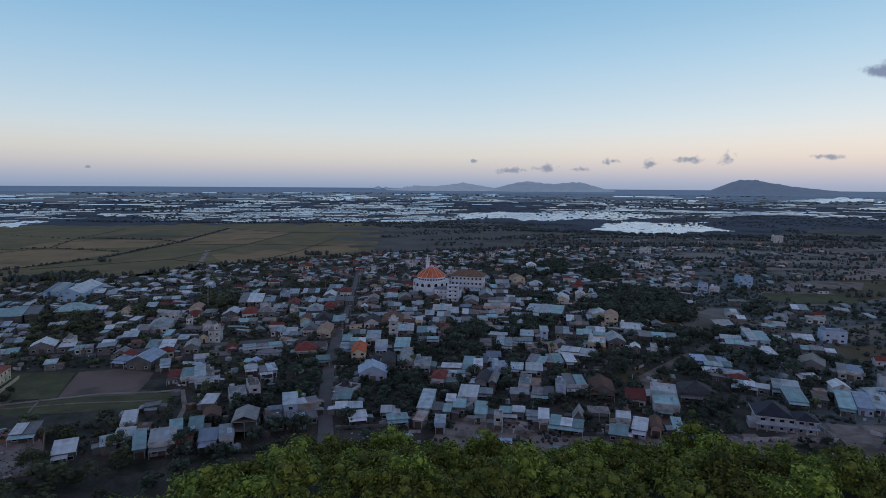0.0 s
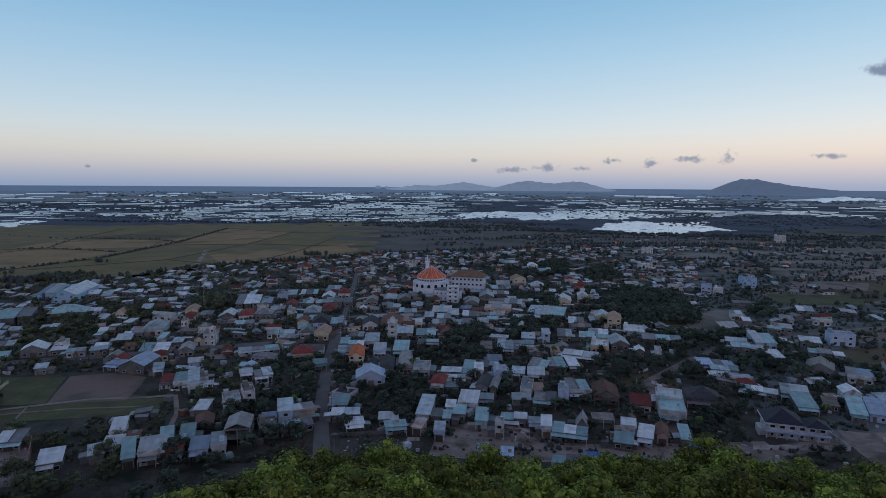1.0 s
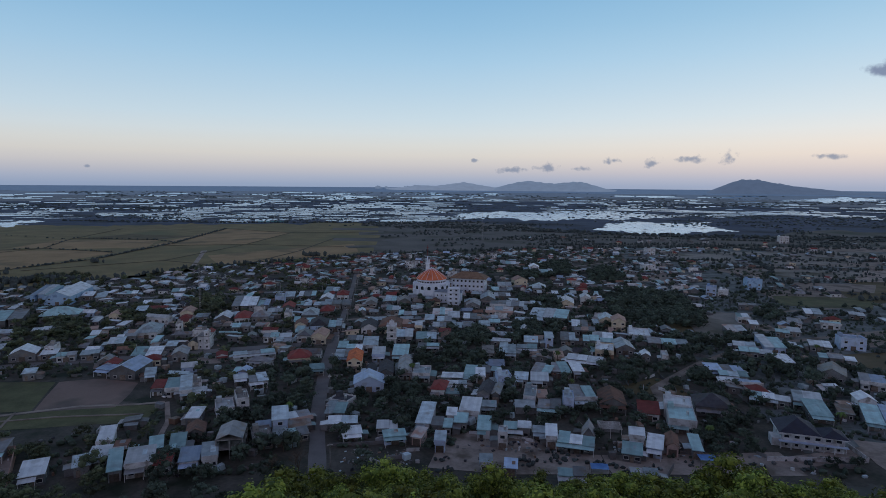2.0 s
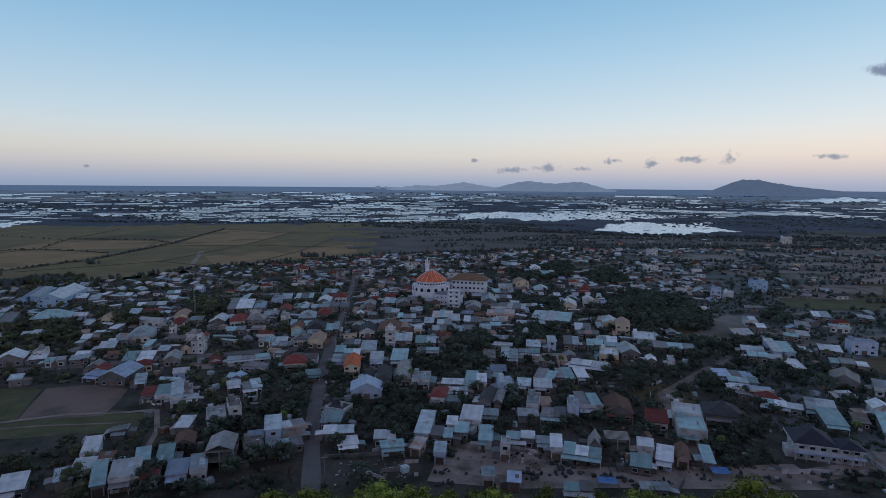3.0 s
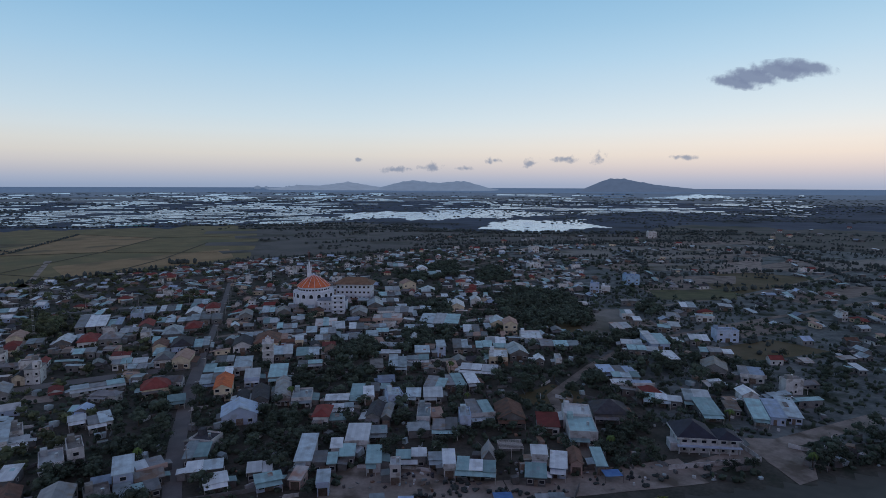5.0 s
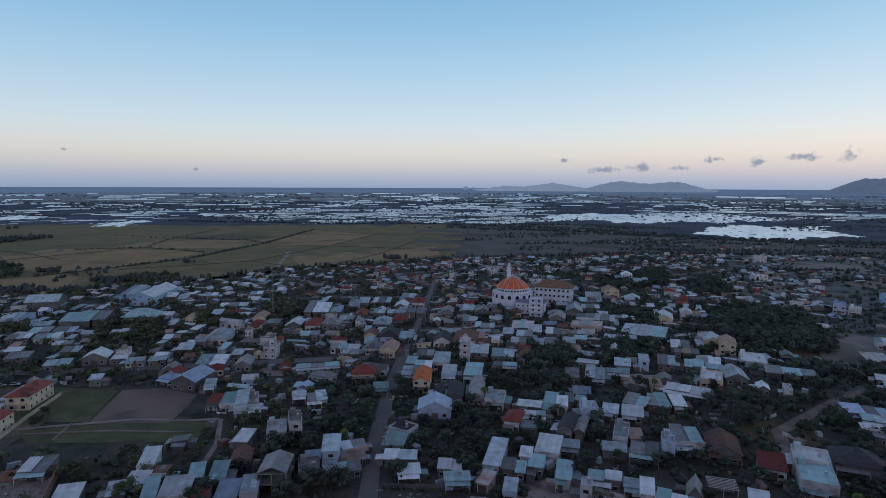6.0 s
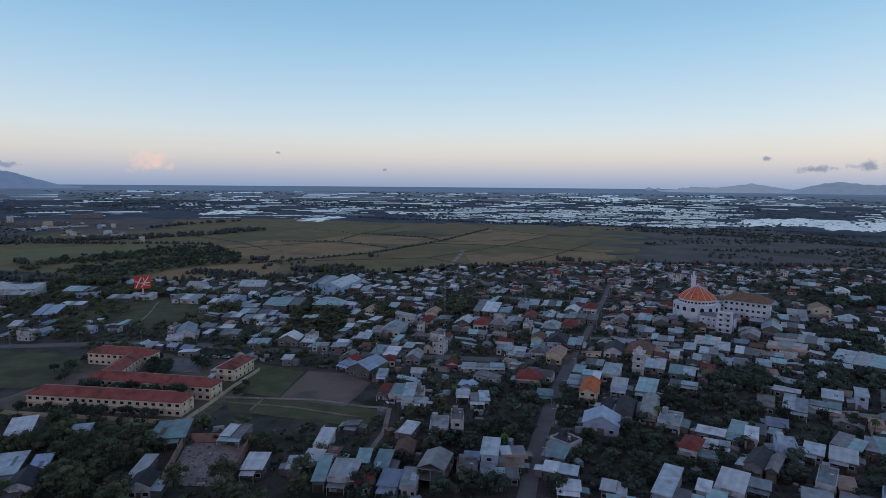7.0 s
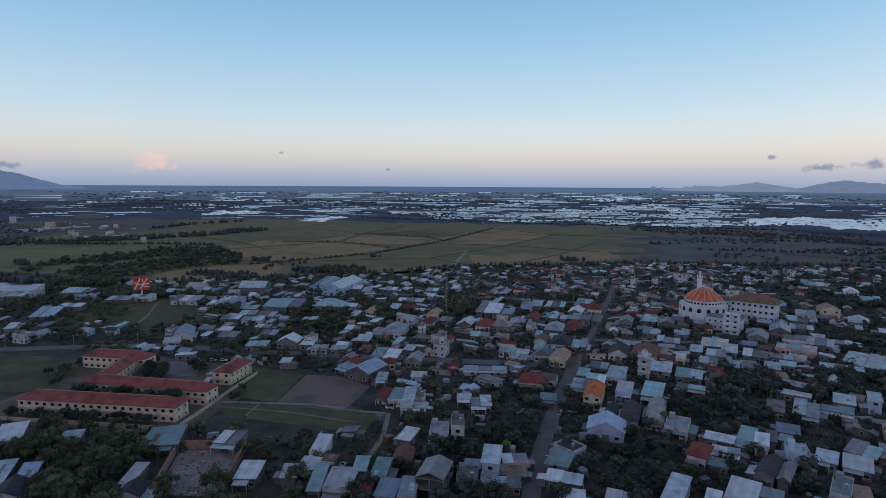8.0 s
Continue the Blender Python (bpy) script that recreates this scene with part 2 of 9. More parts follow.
ASPHALT = material("asphalt", (0.135, 0.134, 0.138), (0.20, 0.197, 0.20), 0.15, fine=2.5, bump=0.1, third=(0.19, 0.18, 0.17), third_scale=0.08)
DIRT = material("packed_dirt", (0.17, 0.145, 0.125), (0.30, 0.26, 0.23), 0.12, fine=1.2, bump=0.3, third=(0.12, 0.105, 0.09), third_scale=0.07)
PALE_DIRT = material("pale_dirt", (0.22, 0.190, 0.170), (0.38, 0.335, 0.30), 0.12, fine=0.9, bump=0.3, third=(0.13, 0.11, 0.09), third_scale=0.1)

# ---- the ground: one sheet, a wooded hill under the drone, the plain, and its long rise to the horizon ----
def lerp_table(v, table):
    for (a, p), (b, q) in zip(table, table[1:]):
        if v <= b:
            return p + (q - p) * max(0.0, v - a) / (b - a)
    return table[-1][1]


def hill_foot(x):
    return 182 if x > -28 else max(70, 182 - 0.95 * (-28 - x))


def ground_z(x, y):
    d = hill_foot(x) - y
    z = 0.0
    if d > 0:
        z = lerp_table(d, [(0, 0), (11, 1.8), (24, 7.5), (54, 23.5), (74, 33), (94, 38), (182, 46), (270, 53), (610, 72), (1280, 88), (4000, 60)])
        z += min(1, d / 55) * 2.0 * noise.noise(Vector((x * 0.022, y * 0.022, 0)))
    r = math.hypot(x, y)
    if r > 1900 and y > -700:
        z += 68 * ((r - 1900) / 2900) ** 2 * (1 if d < 0 else max(0, 1 - d / 600))
    return z


def link(name, bm, mats, parent=None, smooth=False):
    me = bpy.data.meshes.new(name)
    bm.to_mesh(me)
    bm.free()
    for m in mats if isinstance(mats, (list, tuple)) else [mats]:
        me.materials.append(m)
    if smooth:
        me.polygons.foreach_set("use_smooth", [True] * len(me.polygons))
    ob = new(name, me)
    if parent:
        ob.parent = parent
    return ob


def part(name, bm, mat, parent, label=""):
    return tagged(link(name, bm, mat, parent), label)


def make_ground():
    rings = [0.0]
    step = 4.0
    while rings[-1] < 4850:
        if rings[-1] > 200:
            step *= 1.045
        rings.append(min(4851.0, rings[-1] + step))
    seg = 300
    verts, faces = [(0, 0, ground_z(0, 0))], []
    for r in rings[1:]:
        for k in range(seg):
            a = 2 * math.pi * k / seg
            x, y = r * math.cos(a), r * math.sin(a)
            verts.append((x, y, ground_z(x, y)))
    for k in range(seg):
        faces.append((0, 1 + k, 1 + (k + 1) % seg))
    for i in range(len(rings) - 2):
        for k in range(seg):
            a, b = 1 + i * seg + k, 1 + i * seg + (k + 1) % seg
            faces.append((a, a + seg, b + seg, b))
    me = bpy.data.meshes.new("ground")
    me.from_pydata(verts, [], faces)
    me.polygons.foreach_set("use_smooth", [True] * len(me.polygons))
    mat = material("plain_scrub", (0.068, 0.072, 0.066), (0.125, 0.120, 0.108), 0.02, fine=0.25, bump=0.3, detail=8, third=(0.045, 0.055, 0.036), third_scale=0.008, rough=0.85, spec=0.3)
    me.materials.append(mat)
    return tagged(new("ground", me), "dark scrubby plain of dry grass and soil around the town", "ground", kind="structure")


make_ground()


def sheet(name, pts, mat, label, category="ground", lift=0.06, cell=12.0, kind="structure"):
    """A flat piece of ground cover laid on the ground, cut to a polygon with a slightly uneven edge."""
    bm = bmesh.new()
    edge = []
    for (x0, y0), (x1, y1) in zip(pts, pts[1:] + pts[:1]):
        n = max(1, int(math.hypot(x1 - x0, y1 - y0) / cell))
        for i in range(n):
            x, y = x0 + (x1 - x0) * i / n, y0 + (y1 - y0) * i / n
            s = cell * 0.10
            x, y = x + s * noise.noise(Vector((x * 0.11, y * 0.11, 3))), y + s * noise.noise(Vector((x * 0.11, y * 0.11, 9)))
            edge.append(bm.verts.new((x, y, ground_z(x, y) + lift)))
    f = bm.faces.new(edge)
    bmesh.ops.triangulate(bm, faces=[f])
    bmesh.ops.recalc_face_normals(bm, faces=bm.faces)
    if bm.faces[:][0].normal.z < 0:
        bmesh.ops.reverse_faces(bm, faces=bm.faces)
    return tagged(link(name, bm, mat), label, category, kind=kind)


def strip(name, pts, width, mat, label, category="road", lift=0.10, kerb=0.0):
    """A road along a line of points, with a thin edge."""
    bm = bmesh.new()
    line = []
    for (x0, y0), (x1, y1) in zip(pts, pts[1:]):
        n = max(1, int(math.hypot(x1 - x0, y1 - y0) / 6))
        line += [(x0 + (x1 - x0) * i / n, y0 + (y1 - y0) * i / n) for i in range(n)]
    line.append(pts[-1])
    rows = []
    for i, (x, y) in enumerate(line):
        a, b = line[max(0, i - 1)], line[min(len(line) - 1, i + 1)]
        t = Vector((b[0] - a[0], b[1] - a[1])).normalized()
        w = width / 2 * (1 + 0.10 * noise.noise(Vector((x * 0.2, y * 0.2, 1))))
        left, right = (x - t.y * w, y + t.x * w), (x + t.y * w, y - t.x * w)
        z = max(ground_z(*left), ground_z(*right)) + lift
        rows.append([bm.verts.new((*left, z - lift - 0.05)), bm.verts.new((*left, z)), bm.verts.new((x, y, z + 0.04)), bm.verts.new((*right, z)), bm.verts.new((*right, z - lift - 0.05))])
    for p, q in zip(rows, rows[1:]):
        for k in range(4):
            bm.faces.new((p[k], p[k + 1], q[k + 1], q[k]))
    bmesh.ops.recalc_face_normals(bm, faces=bm.faces)
    return tagged(link(name, bm, mat), label, category, kind="structure")


MAIN_ROAD = [(-38.0, 178.9), (-41.0, 193.0), (-45.0, 211.5), (-48.6, 227.0), (-52.4, 247.6), (-57.0, 278.0), (-61.6, 312.0), (-66.0, 355.0), (-69.0, 390.0), (-74.5, 445.0), (-82.5, 520.0), (-92.0, 600.0)]
CROSS_ROAD = [(-468.6, 149.1), (-355, 222.9), (-308.1, 255.6), (-278.3, 272.6), (-221.5, 288.3), (-180.3, 302.5), (-150.5, 311), (-123.5, 322.3), (-61.1, 342.2)]
BACK_ROAD = [(-596.4, 338), (-406.1, 383.4), (-284, 451.6), (-170.4, 489.9), (-79.5, 508.4)]
EAST_ROAD = [(-66.7, 397.6), (0, 426), (85.2, 451.6), (213, 426), (355, 468.6), (596.4, 596.4)]
NORTH_LANE = [(-79.5, 508.4), (56.8, 596.4), (227.2, 738.4), (468.6, 908.8)]
FOOT_LANE = [(-5.7, 191.7), (28.4, 196), (69.6, 196), (106.5, 197.4), (149.1, 208.7), (213, 224.4)]
YARD_LANE = [(85.2, 196), (85.2, 220.1), (93.7, 269.8), (127.8, 305.3), (170.4, 340.8), (255.6, 372), (426, 426)]
POND_LANE = [(-224.4, 210.2), (-181.5, 226.8), (-147, 241.4), (-125.2, 244.2), (-115.9, 247.1)]
SIDE_LANE = [(-115, 247.1), (-105.1, 227.2), (-100.8, 210.2)]
FIELD_TRACK = [(-170.4, 489.9), (-178.9, 532.5), (-213, 568), (-269.8, 624.8), (-326.6, 795.2)]
strip("road", MAIN_ROAD[:8], 5.6, ASPHALT, "grey asphalt village street running to the church", lift=0.14)
strip("road_north", MAIN_ROAD[7:], 3.6, ASPHALT, "narrow grey village street past the church", lift=0.145)
strip("cross_road", CROSS_ROAD, 8.0, ASPHALT, "wide grey asphalt road between the houses", lift=0.11)
strip("back_road", BACK_ROAD, 7.5, ASPHALT, "grey asphalt road along the edge of the fields", lift=0.09)
strip("east_road", EAST_ROAD, 4.5, DIRT, "narrow dusty lane between the houses", lift=0.07)
strip("north_lane", NORTH_LANE, 4.5, DIRT, "narrow dusty lane behind the church", lift=0.06)
strip("foot_lane", [(112, 198.5), (149.1, 208.7), (213, 224.4)], 7.5, PALE_DIRT, "pale dirt track along the foot of the hill", lift=0.10)
strip("yard_lane", YARD_LANE, 4.5, DIRT, "dirt lane between gardens", lift=0.08)
strip("pond_path", POND_LANE, 1.8, PALE_DIRT, "pale concrete footpath beside the field", "path", lift=0.16)
strip("side_lane", SIDE_LANE, 1.9, PALE_DIRT, "pale dirt side lane", "path", lift=0.13)
strip("field_track", FIELD_TRACK, 7.0, PALE_DIRT, "pale dirt track out to the fields", "path", lift=0.12)

GRASS = material("dry_grass", (0.080, 0.072, 0.036), (0.140, 0.114, 0.060), 0.06, fine=0.9, bump=0.4, detail=8, third=(0.14, 0.12, 0.075), third_scale=0.03)
MEADOW = material("green_meadow", (0.070, 0.082, 0.040), (0.140, 0.146, 0.074), 0.12, fine=1.0, bump=0.4, detail=8, third=(0.075, 0.075, 0.045), third_scale=0.05)
STUBBLE = material("rice_stubble", (0.255, 0.180, 0.092), (0.385, 0.272, 0.140), 0.03, fine=0.35, bump=0.3, detail=9, third=(0.175, 0.140, 0.075), third_scale=0.016)
PADDY = material("ripening_paddy", (0.146, 0.126, 0.058), (0.245, 0.202, 0.096), 0.03, fine=0.3, bump=0.3, detail=9, third=(0.138, 0.140, 0.070), third_scale=0.008)
TOWN_SOIL = material("town_soil", (0.042, 0.046, 0.038), (0.112, 0.104, 0.092), 0.10, fine=0.8, bump=0.3, detail=8, third=(0.024, 0.034, 0.022), third_scale=0.07)
POND_MUD = material("dried_pond_mud", (0.195, 0.148, 0.128), (0.245, 0.188, 0.164), 0.05, fine=0.7, bump=0.15, third=(0.12, 0.105, 0.095), third_scale=0.04)
PLOUGH = material("ploughed_soil", (0.105, 0.090, 0.090), (0.155, 0.134, 0.130), 0.03, fine=0.5, bump=0.3, third=(0.075, 0.066, 0.060), third_scale=0.01)

sheet("town_ground", [(-468.6, 142), (-198.8, 125), (-106.5, 142), (-28.4, 183.2), (227.2, 183.2), (596.4, 227.2), (795.2, 596.4), (596.4, 908.8), (213, 908.8), (-85.2, 773.9), (-184.6, 695.8), (-276.9, 639), (-335.1, 556.6), (-426, 482.8), (-681.6, 372), (-596.4, 227.2)],
      TOWN_SOIL, "bare soil and weeds between the houses", lift=0.02, cell=20)
sheet("field", [(-908.8, 426), (-681.6, 380.6), (-475.7, 409), (-411.8, 497), (-329.4, 528.2), (-335.1, 559.5), (-276.9, 641.8), (-184.6, 701.5), (-99.4, 789.5), (-116.4, 1018.1), (-167.6, 1420), (-489.9, 1356.1), (-908.8, 1320.6), (-1278, 994)],
      PADDY, "wide rice fields, dry yellow-green", "field", lift=0.05, cell=30)
sheet("stubble_field", [(-473, 411), (-406, 465), (-404, 494), (-436, 546), (-466, 561), (-496, 523), (-514, 465), (-502, 436)], STUBBLE, "harvested golden rice stubble field", "field", lift=0.16)
sheet("stubble_field_middle", [(-534, 577), (-478, 566), (-450, 623), (-436, 700), (-429, 760), (-495, 786), (-611, 770), (-662, 762), (-669, 686)], STUBBLE, "harvested golden rice stubble field", "field", lift=0.14)
sheet("stubble_field_far", [(-608, 916), (-459, 938), (-421, 829), (-504, 800), (-599, 810)], STUBBLE, "harvested golden rice stubble field", "field", lift=0.15)
sheet("paddy_field", [(-433, 543), (-430, 598), (-357, 785), (-200, 720), (-262, 640), (-320, 556), (-387, 525)], PADDY, "brown ripening paddy field beside the town", "field", lift=0.13)
sheet("grass_field", [(-698, 401), (-721, 466), (-701, 516), (-698, 569), (-700, 612), (-747, 652), (-768, 640), (-814, 560), (-860, 484), (-800, 430)], material("young_rice", (0.145, 0.150, 0.066), (0.235, 0.228, 0.106), 0.03, fine=0.6, bump=0.3, detail=8, third=(0.21, 0.18, 0.09), third_scale=0.012), "yellow-green rice field", "field", lift=0.15)
sheet("green_field", [(-597.8, 938), (-470, 940), (-430, 1010), (-560, 1040)], GRASS, "paler green rice field between hedges", "field", lift=0.12)
sheet("stubble_field_east", [(-255, 660), (-184.6, 711), (-119.3, 797), (-142, 900), (-227.2, 823.6), (-300, 740)], STUBBLE, "harvested golden rice stubble field", "field", lift=0.16)
PLOUGHED = [(-1700, 1000), (-1272, 690), (-1114, 704), (-993, 776), (-985, 850), (-1095, 931), (-1451, 1296), (-1700, 1330)]
sheet("plough_field", PLOUGHED, PLOUGH, "dark bare ploughed field", "field", lift=0.10, cell=30)
# Marsh scrub, greyed and lightened so its colour holds distance haze.
sheet("dark_field", [(-99.4, 789.5), (85.2, 866.2), (468.6, 937.2), (596.4, 994), (355, 1107.6), (85.2, 1448.4), (-142, 1434.2), (-116.4, 1018.1)], material("marsh_scrub_hazed", (0.092, 0.094, 0.090), (0.152, 0.146, 0.136), 0.02, fine=0.2, detail=8, third=(0.055, 0.055, 0.042), third_scale=0.012), "dark marsh scrub", "field", lift=0.05, cell=30)
sheet("dried_pond", [(-161.9, 234.3), (-132.8, 240.7), (-134.9, 255.6), (-139, 270), (-158, 275), (-174.7, 269.8)], POND_MUD, "flat grey-brown bed of a dried pond", "pond", lift=0.10, cell=5)
sheet("meadow", [(-194.5, 231.5), (-163.3, 235.7), (-176.1, 269.8), (-208.7, 268.4)], MEADOW, "green meadow beside the dried pond", "meadow", lift=0.09, cell=5)
sheet("meadow_near", [(-170.4, 215.8), (-113.6, 227.2), (-116.4, 244.2), (-146.3, 240), (-181.8, 224.4)], MEADOW, "weedy vegetable plots below the footpath", "meadow", lift=0.08, cell=5)
sheet("play_field", [(-426, 172), (-330, 165), (-280, 188), (-262, 199), (-275, 224), (-296, 236), (-345, 220), (-430, 178)], MEADOW, "dark green sports field beside the school", "meadow", lift=0.08, cell=6)
sheet("fallow", [(-411.8, 276.9), (-315.2, 289.7), (-305.3, 329.4), (-372, 372), (-440.2, 335.1)], MEADOW, "dark green fallow ground with a thin path", "field", lift=0.08, cell=8)
sheet("school_court", [(-237.6, 237.0), (-219.4, 244.2), (-234.3, 260.5), (-252, 254.8)], material("court_paving", (0.19, 0.19, 0.20), (0.26, 0.26, 0.27), 0.2, fine=1.5, third=(0.16, 0.155, 0.15)), "grey paved school court", "court", lift=0.10, cell=5)
strip("fallow_path", [(-330, 291), (-352, 318), (-385, 352)], 1.2, PALE_DIRT, "thin pale path across the fallow ground", "path", lift=0.12)
sheet("dirt_yard", [(-5.7, 193.0), (-2, 212), (8.5, 221.5), (30, 219), (36, 205), (52, 203), (52, 190), (20, 189)], PALE_DIRT, "trampled pale dirt yard", "yard", lift=0.12, cell=4)
sheet("dirt_yard_east", [(52.3, 203), (74, 204), (113.6, 206.5), (113.6, 190), (52.3, 190)], PALE_DIRT, "trampled pale dirt yard", "yard", lift=0.13, cell=4)
for pts in ([(136.3, 372), (181.8, 366.4), (167.6, 426), (139.2, 420.3)], [(213, 298.2), (269.8, 306.7), (255.6, 335.1), (207.3, 323.8)], [(85.2, 249.9), (110.8, 264.1), (99.4, 284), (79.5, 272.6)], [(340.8, 468.6), (468.6, 528.2), (426, 596.4), (312.4, 511.2)], [(-99.4, 323.8), (-82.4, 329.4), (-88, 349.3), (-102.2, 346.5)]):
    sheet("clearing", pts, GRASS, "patch of dry grass between gardens", "clearing", lift=0.08, cell=6)


def water_material():
    """Shallow silty water: rippled gloss, reflected sky's blue painted in, over a dark bed."""
    m = bpy.data.materials.new("pond_water")
    m.use_nodes = True
    nt = m.node_tree
    nt.nodes.clear()
    out, mix = nt.nodes.new("ShaderNodeOutputMaterial"), nt.nodes.new("ShaderNodeMixShader")
    bed, gloss = nt.nodes.new("ShaderNodeBsdfDiffuse"), nt.nodes.new("ShaderNodeBsdfGlossy")
    bed.inputs["Color"].default_value = (0.05, 0.07, 0.10, 1)
    gloss.inputs["Roughness"].default_value = 0.14
    geo, nz, tint = nt.nodes.new("ShaderNodeNewGeometry"), nt.nodes.new("ShaderNodeTexNoise"), nt.nodes.new("ShaderNodeMix")
    nz.inputs["Scale"].default_value, nz.inputs["Detail"].default_value = 0.01, 6
    nt.links.new(geo.outputs["Position"], nz.inputs["Vector"])
    tint.data_type = "RGBA"
    nt.links.new(nz.outputs["Fac"], tint.inputs["Factor"])
    tint.inputs["A"].default_value, tint.inputs["B"].default_value = (0.50, 0.65, 0.86, 1), (0.70, 0.82, 0.98, 1)
    nt.links.new(tint.outputs["Result"], gloss.inputs["Color"])
    mix.inputs["Fac"].default_value = 0.88
    nt.links.new(bed.outputs[0], mix.inputs[1])
    nt.links.new(gloss.outputs[0], mix.inputs[2])
    nt.links.new(mix.outputs[0], out.inputs["Surface"])
    return m


WATER = water_material()

# field boundaries: low earth banks between the rice fields
for pts in ([(-626, 761), (-550, 805), (-433, 767)], [(-611, 957), (-459, 938)], [(-481, 542), (-447, 619), (-416, 697), (-412, 896)], [(-433, 600), (-330, 690), (-230, 640)], [(-426, 852), (-300, 880), (-150, 860)], [(-443, 1183), (-300, 1100), (-160, 1120)],
            [(-330, 690), (-300, 880), (-290, 1110)], [(-230, 640), (-200, 800), (-190, 1000)], [(-620, 640), (-551, 804), (-598, 934), (-640, 1160)], [(-820, 760), (-667, 717), (-560, 660)]):
    strip("field_bank", pts, 2.4, material("bank_earth", (0.07, 0.065, 0.04), (0.12, 0.10, 0.065), 0.1, fine=1.0), "low weedy earth bank between rice fields", "bank", lift=0.5)
sheet("brown_field", [(-437, 903), (-426, 852), (-300, 880), (-290, 1105), (-443, 1180)], STUBBLE, "brown harvested rice field", "field", lift=0.10, cell=20)
sheet("tan_field", [(-820, 780), (-690, 790), (-615, 830), (-610, 934), (-640, 1160), (-900, 1000)], PADDY, "tan stubble field", "field", lift=0.16, cell=20)

# dusty plots and worn ground on the far side of the gardens
for pts in ([(262, 470), (330, 490), (345, 540), (270, 520)], [(360, 420), (470, 455), (480, 490), (350, 450)], [(480, 560), (580, 600), (560, 660), (470, 620)], [(300, 600), (400, 640), (380, 700), (290, 660)], [(180, 560), (250, 590), (240, 640), (175, 610)], [(520, 690), (640, 720), (620, 780), (500, 760)], [(240, 340), (300, 355), (290, 380), (235, 366)]):
    sheet("dust_plot", pts, DIRT, "dusty bare plot between gardens", "plot", lift=0.17, cell=7)

# narrow banks between the vegetable plots
for pts in ([(-168, 233.5), (-163, 219)], [(-178, 222), (-150, 230), (-118, 234)]):
    strip("plot_bank", pts, 0.9, DIRT, "low earth bank between vegetable plots", "bank", lift=0.35)
sheet("road_verge", [(-128, 309), (-110, 316), (-112, 300), (-126, 297)], PALE_DIRT, "pale dusty yard beside the road", "yard", lift=0.12, cell=4)

# Dry soil, its colour raised and cooled partly to paint in haze.
DRY_EARTH_HAZED = material("dry_earth_hazed", (0.168, 0.165, 0.152), (0.310, 0.300, 0.272), 0.04, fine=0.4, bump=0.3, detail=8, third=(0.075, 0.075, 0.050), third_scale=0.02)
# parcels of scrub that reach from the marsh into the stubble
for no, pts in enumerate(([(-100, 850), (-140, 838), (-152, 872), (-98, 886)], [(-104, 940), (-185, 950), (-192, 1000), (-106, 1010)], [(-112, 1060), (-160, 1066), (-168, 1118), (-112, 1122)], [(-116, 1160), (-232, 1180), (-238, 1230), (-120, 1240)], [(-125, 1290), (-190, 1300), (-196, 1370), (-130, 1380)])):
    sheet("scrub_parcel", pts, MATS["marsh_scrub_hazed"], "dark parcel of scrub beside the stubble", "field", lift=0.30 + 0.02 * no, cell=30)

# dry fields and bare strips east of the gardens
for no, (pts, mat) in enumerate((([(419, 763), (534, 739), (489, 678), (383, 699)], DIRT), ([(358, 834), (608, 839), (573, 792), (375, 790)], DRY_EARTH_HAZED), ([(270, 498), (350, 490), (317, 445), (256, 458)], MEADOW), ([(330, 660), (467, 647), (424, 590), (340, 602)], DRY_EARTH_HAZED), ([(331, 569), (400, 557), (368, 515), (313, 530)], DIRT), ([(150, 349), (162, 405), (187, 426), (216, 429), (202, 384)], DRY_EARTH_HAZED), ([(187, 378), (187, 390), (211, 396), (209, 376)], PALE_DIRT), ([(389, 574), (455, 650), (540, 693), (443, 573)], PALE_DIRT), ([(380, 694), (418, 772), (650, 834), (573, 736)], DRY_EARTH_HAZED), ([(292, 802), (385, 809), (348, 706), (275, 721)], DRY_EARTH_HAZED), ([(480, 840), (700, 850), (680, 910), (500, 900)], DIRT), ([(560, 560), (700, 580), (660, 650), (520, 630)], DRY_EARTH_HAZED))):
    sheet("dry_field", pts, mat, "dry open field east of the gardens", "field", lift=0.22 + 0.01 * no, cell=14)
# East soil cooled and paled: distance haze put into its colour.
sheet("east_ground", [(122, 205), (240, 205), (590, 240), (790, 596), (590, 900), (250, 900), (200, 600), (140, 420)], material("garden_soil_hazed", (0.060, 0.080, 0.081), (0.212, 0.240, 0.243), 0.09, fine=0.5, bump=0.5, detail=9, third=(0.022, 0.034, 0.018), third_scale=0.055), "grey-green garden soil east of the street, paled with painted haze", "ground", lift=0.075)
sheet("gravel_yard", [(146, 217), (160, 213.5), (157, 198), (148, 186), (140, 184), (141, 199)], PALE_DIRT, "pale gravel turning place beside the villa", "yard", lift=0.16, cell=5)
sheet("school_grounds", [(-262, 166), (-200, 186), (-172, 200), (-186, 262), (-250, 268), (-285, 238), (-268, 205)], material("trodden_soil", (0.120, 0.106, 0.084), (0.225, 0.196, 0.162), 0.1, fine=0.9, bump=0.3, third=(0.075, 0.082, 0.050), third_scale=0.06), "trodden brown soil round the school", "ground", lift=0.045, cell=8)


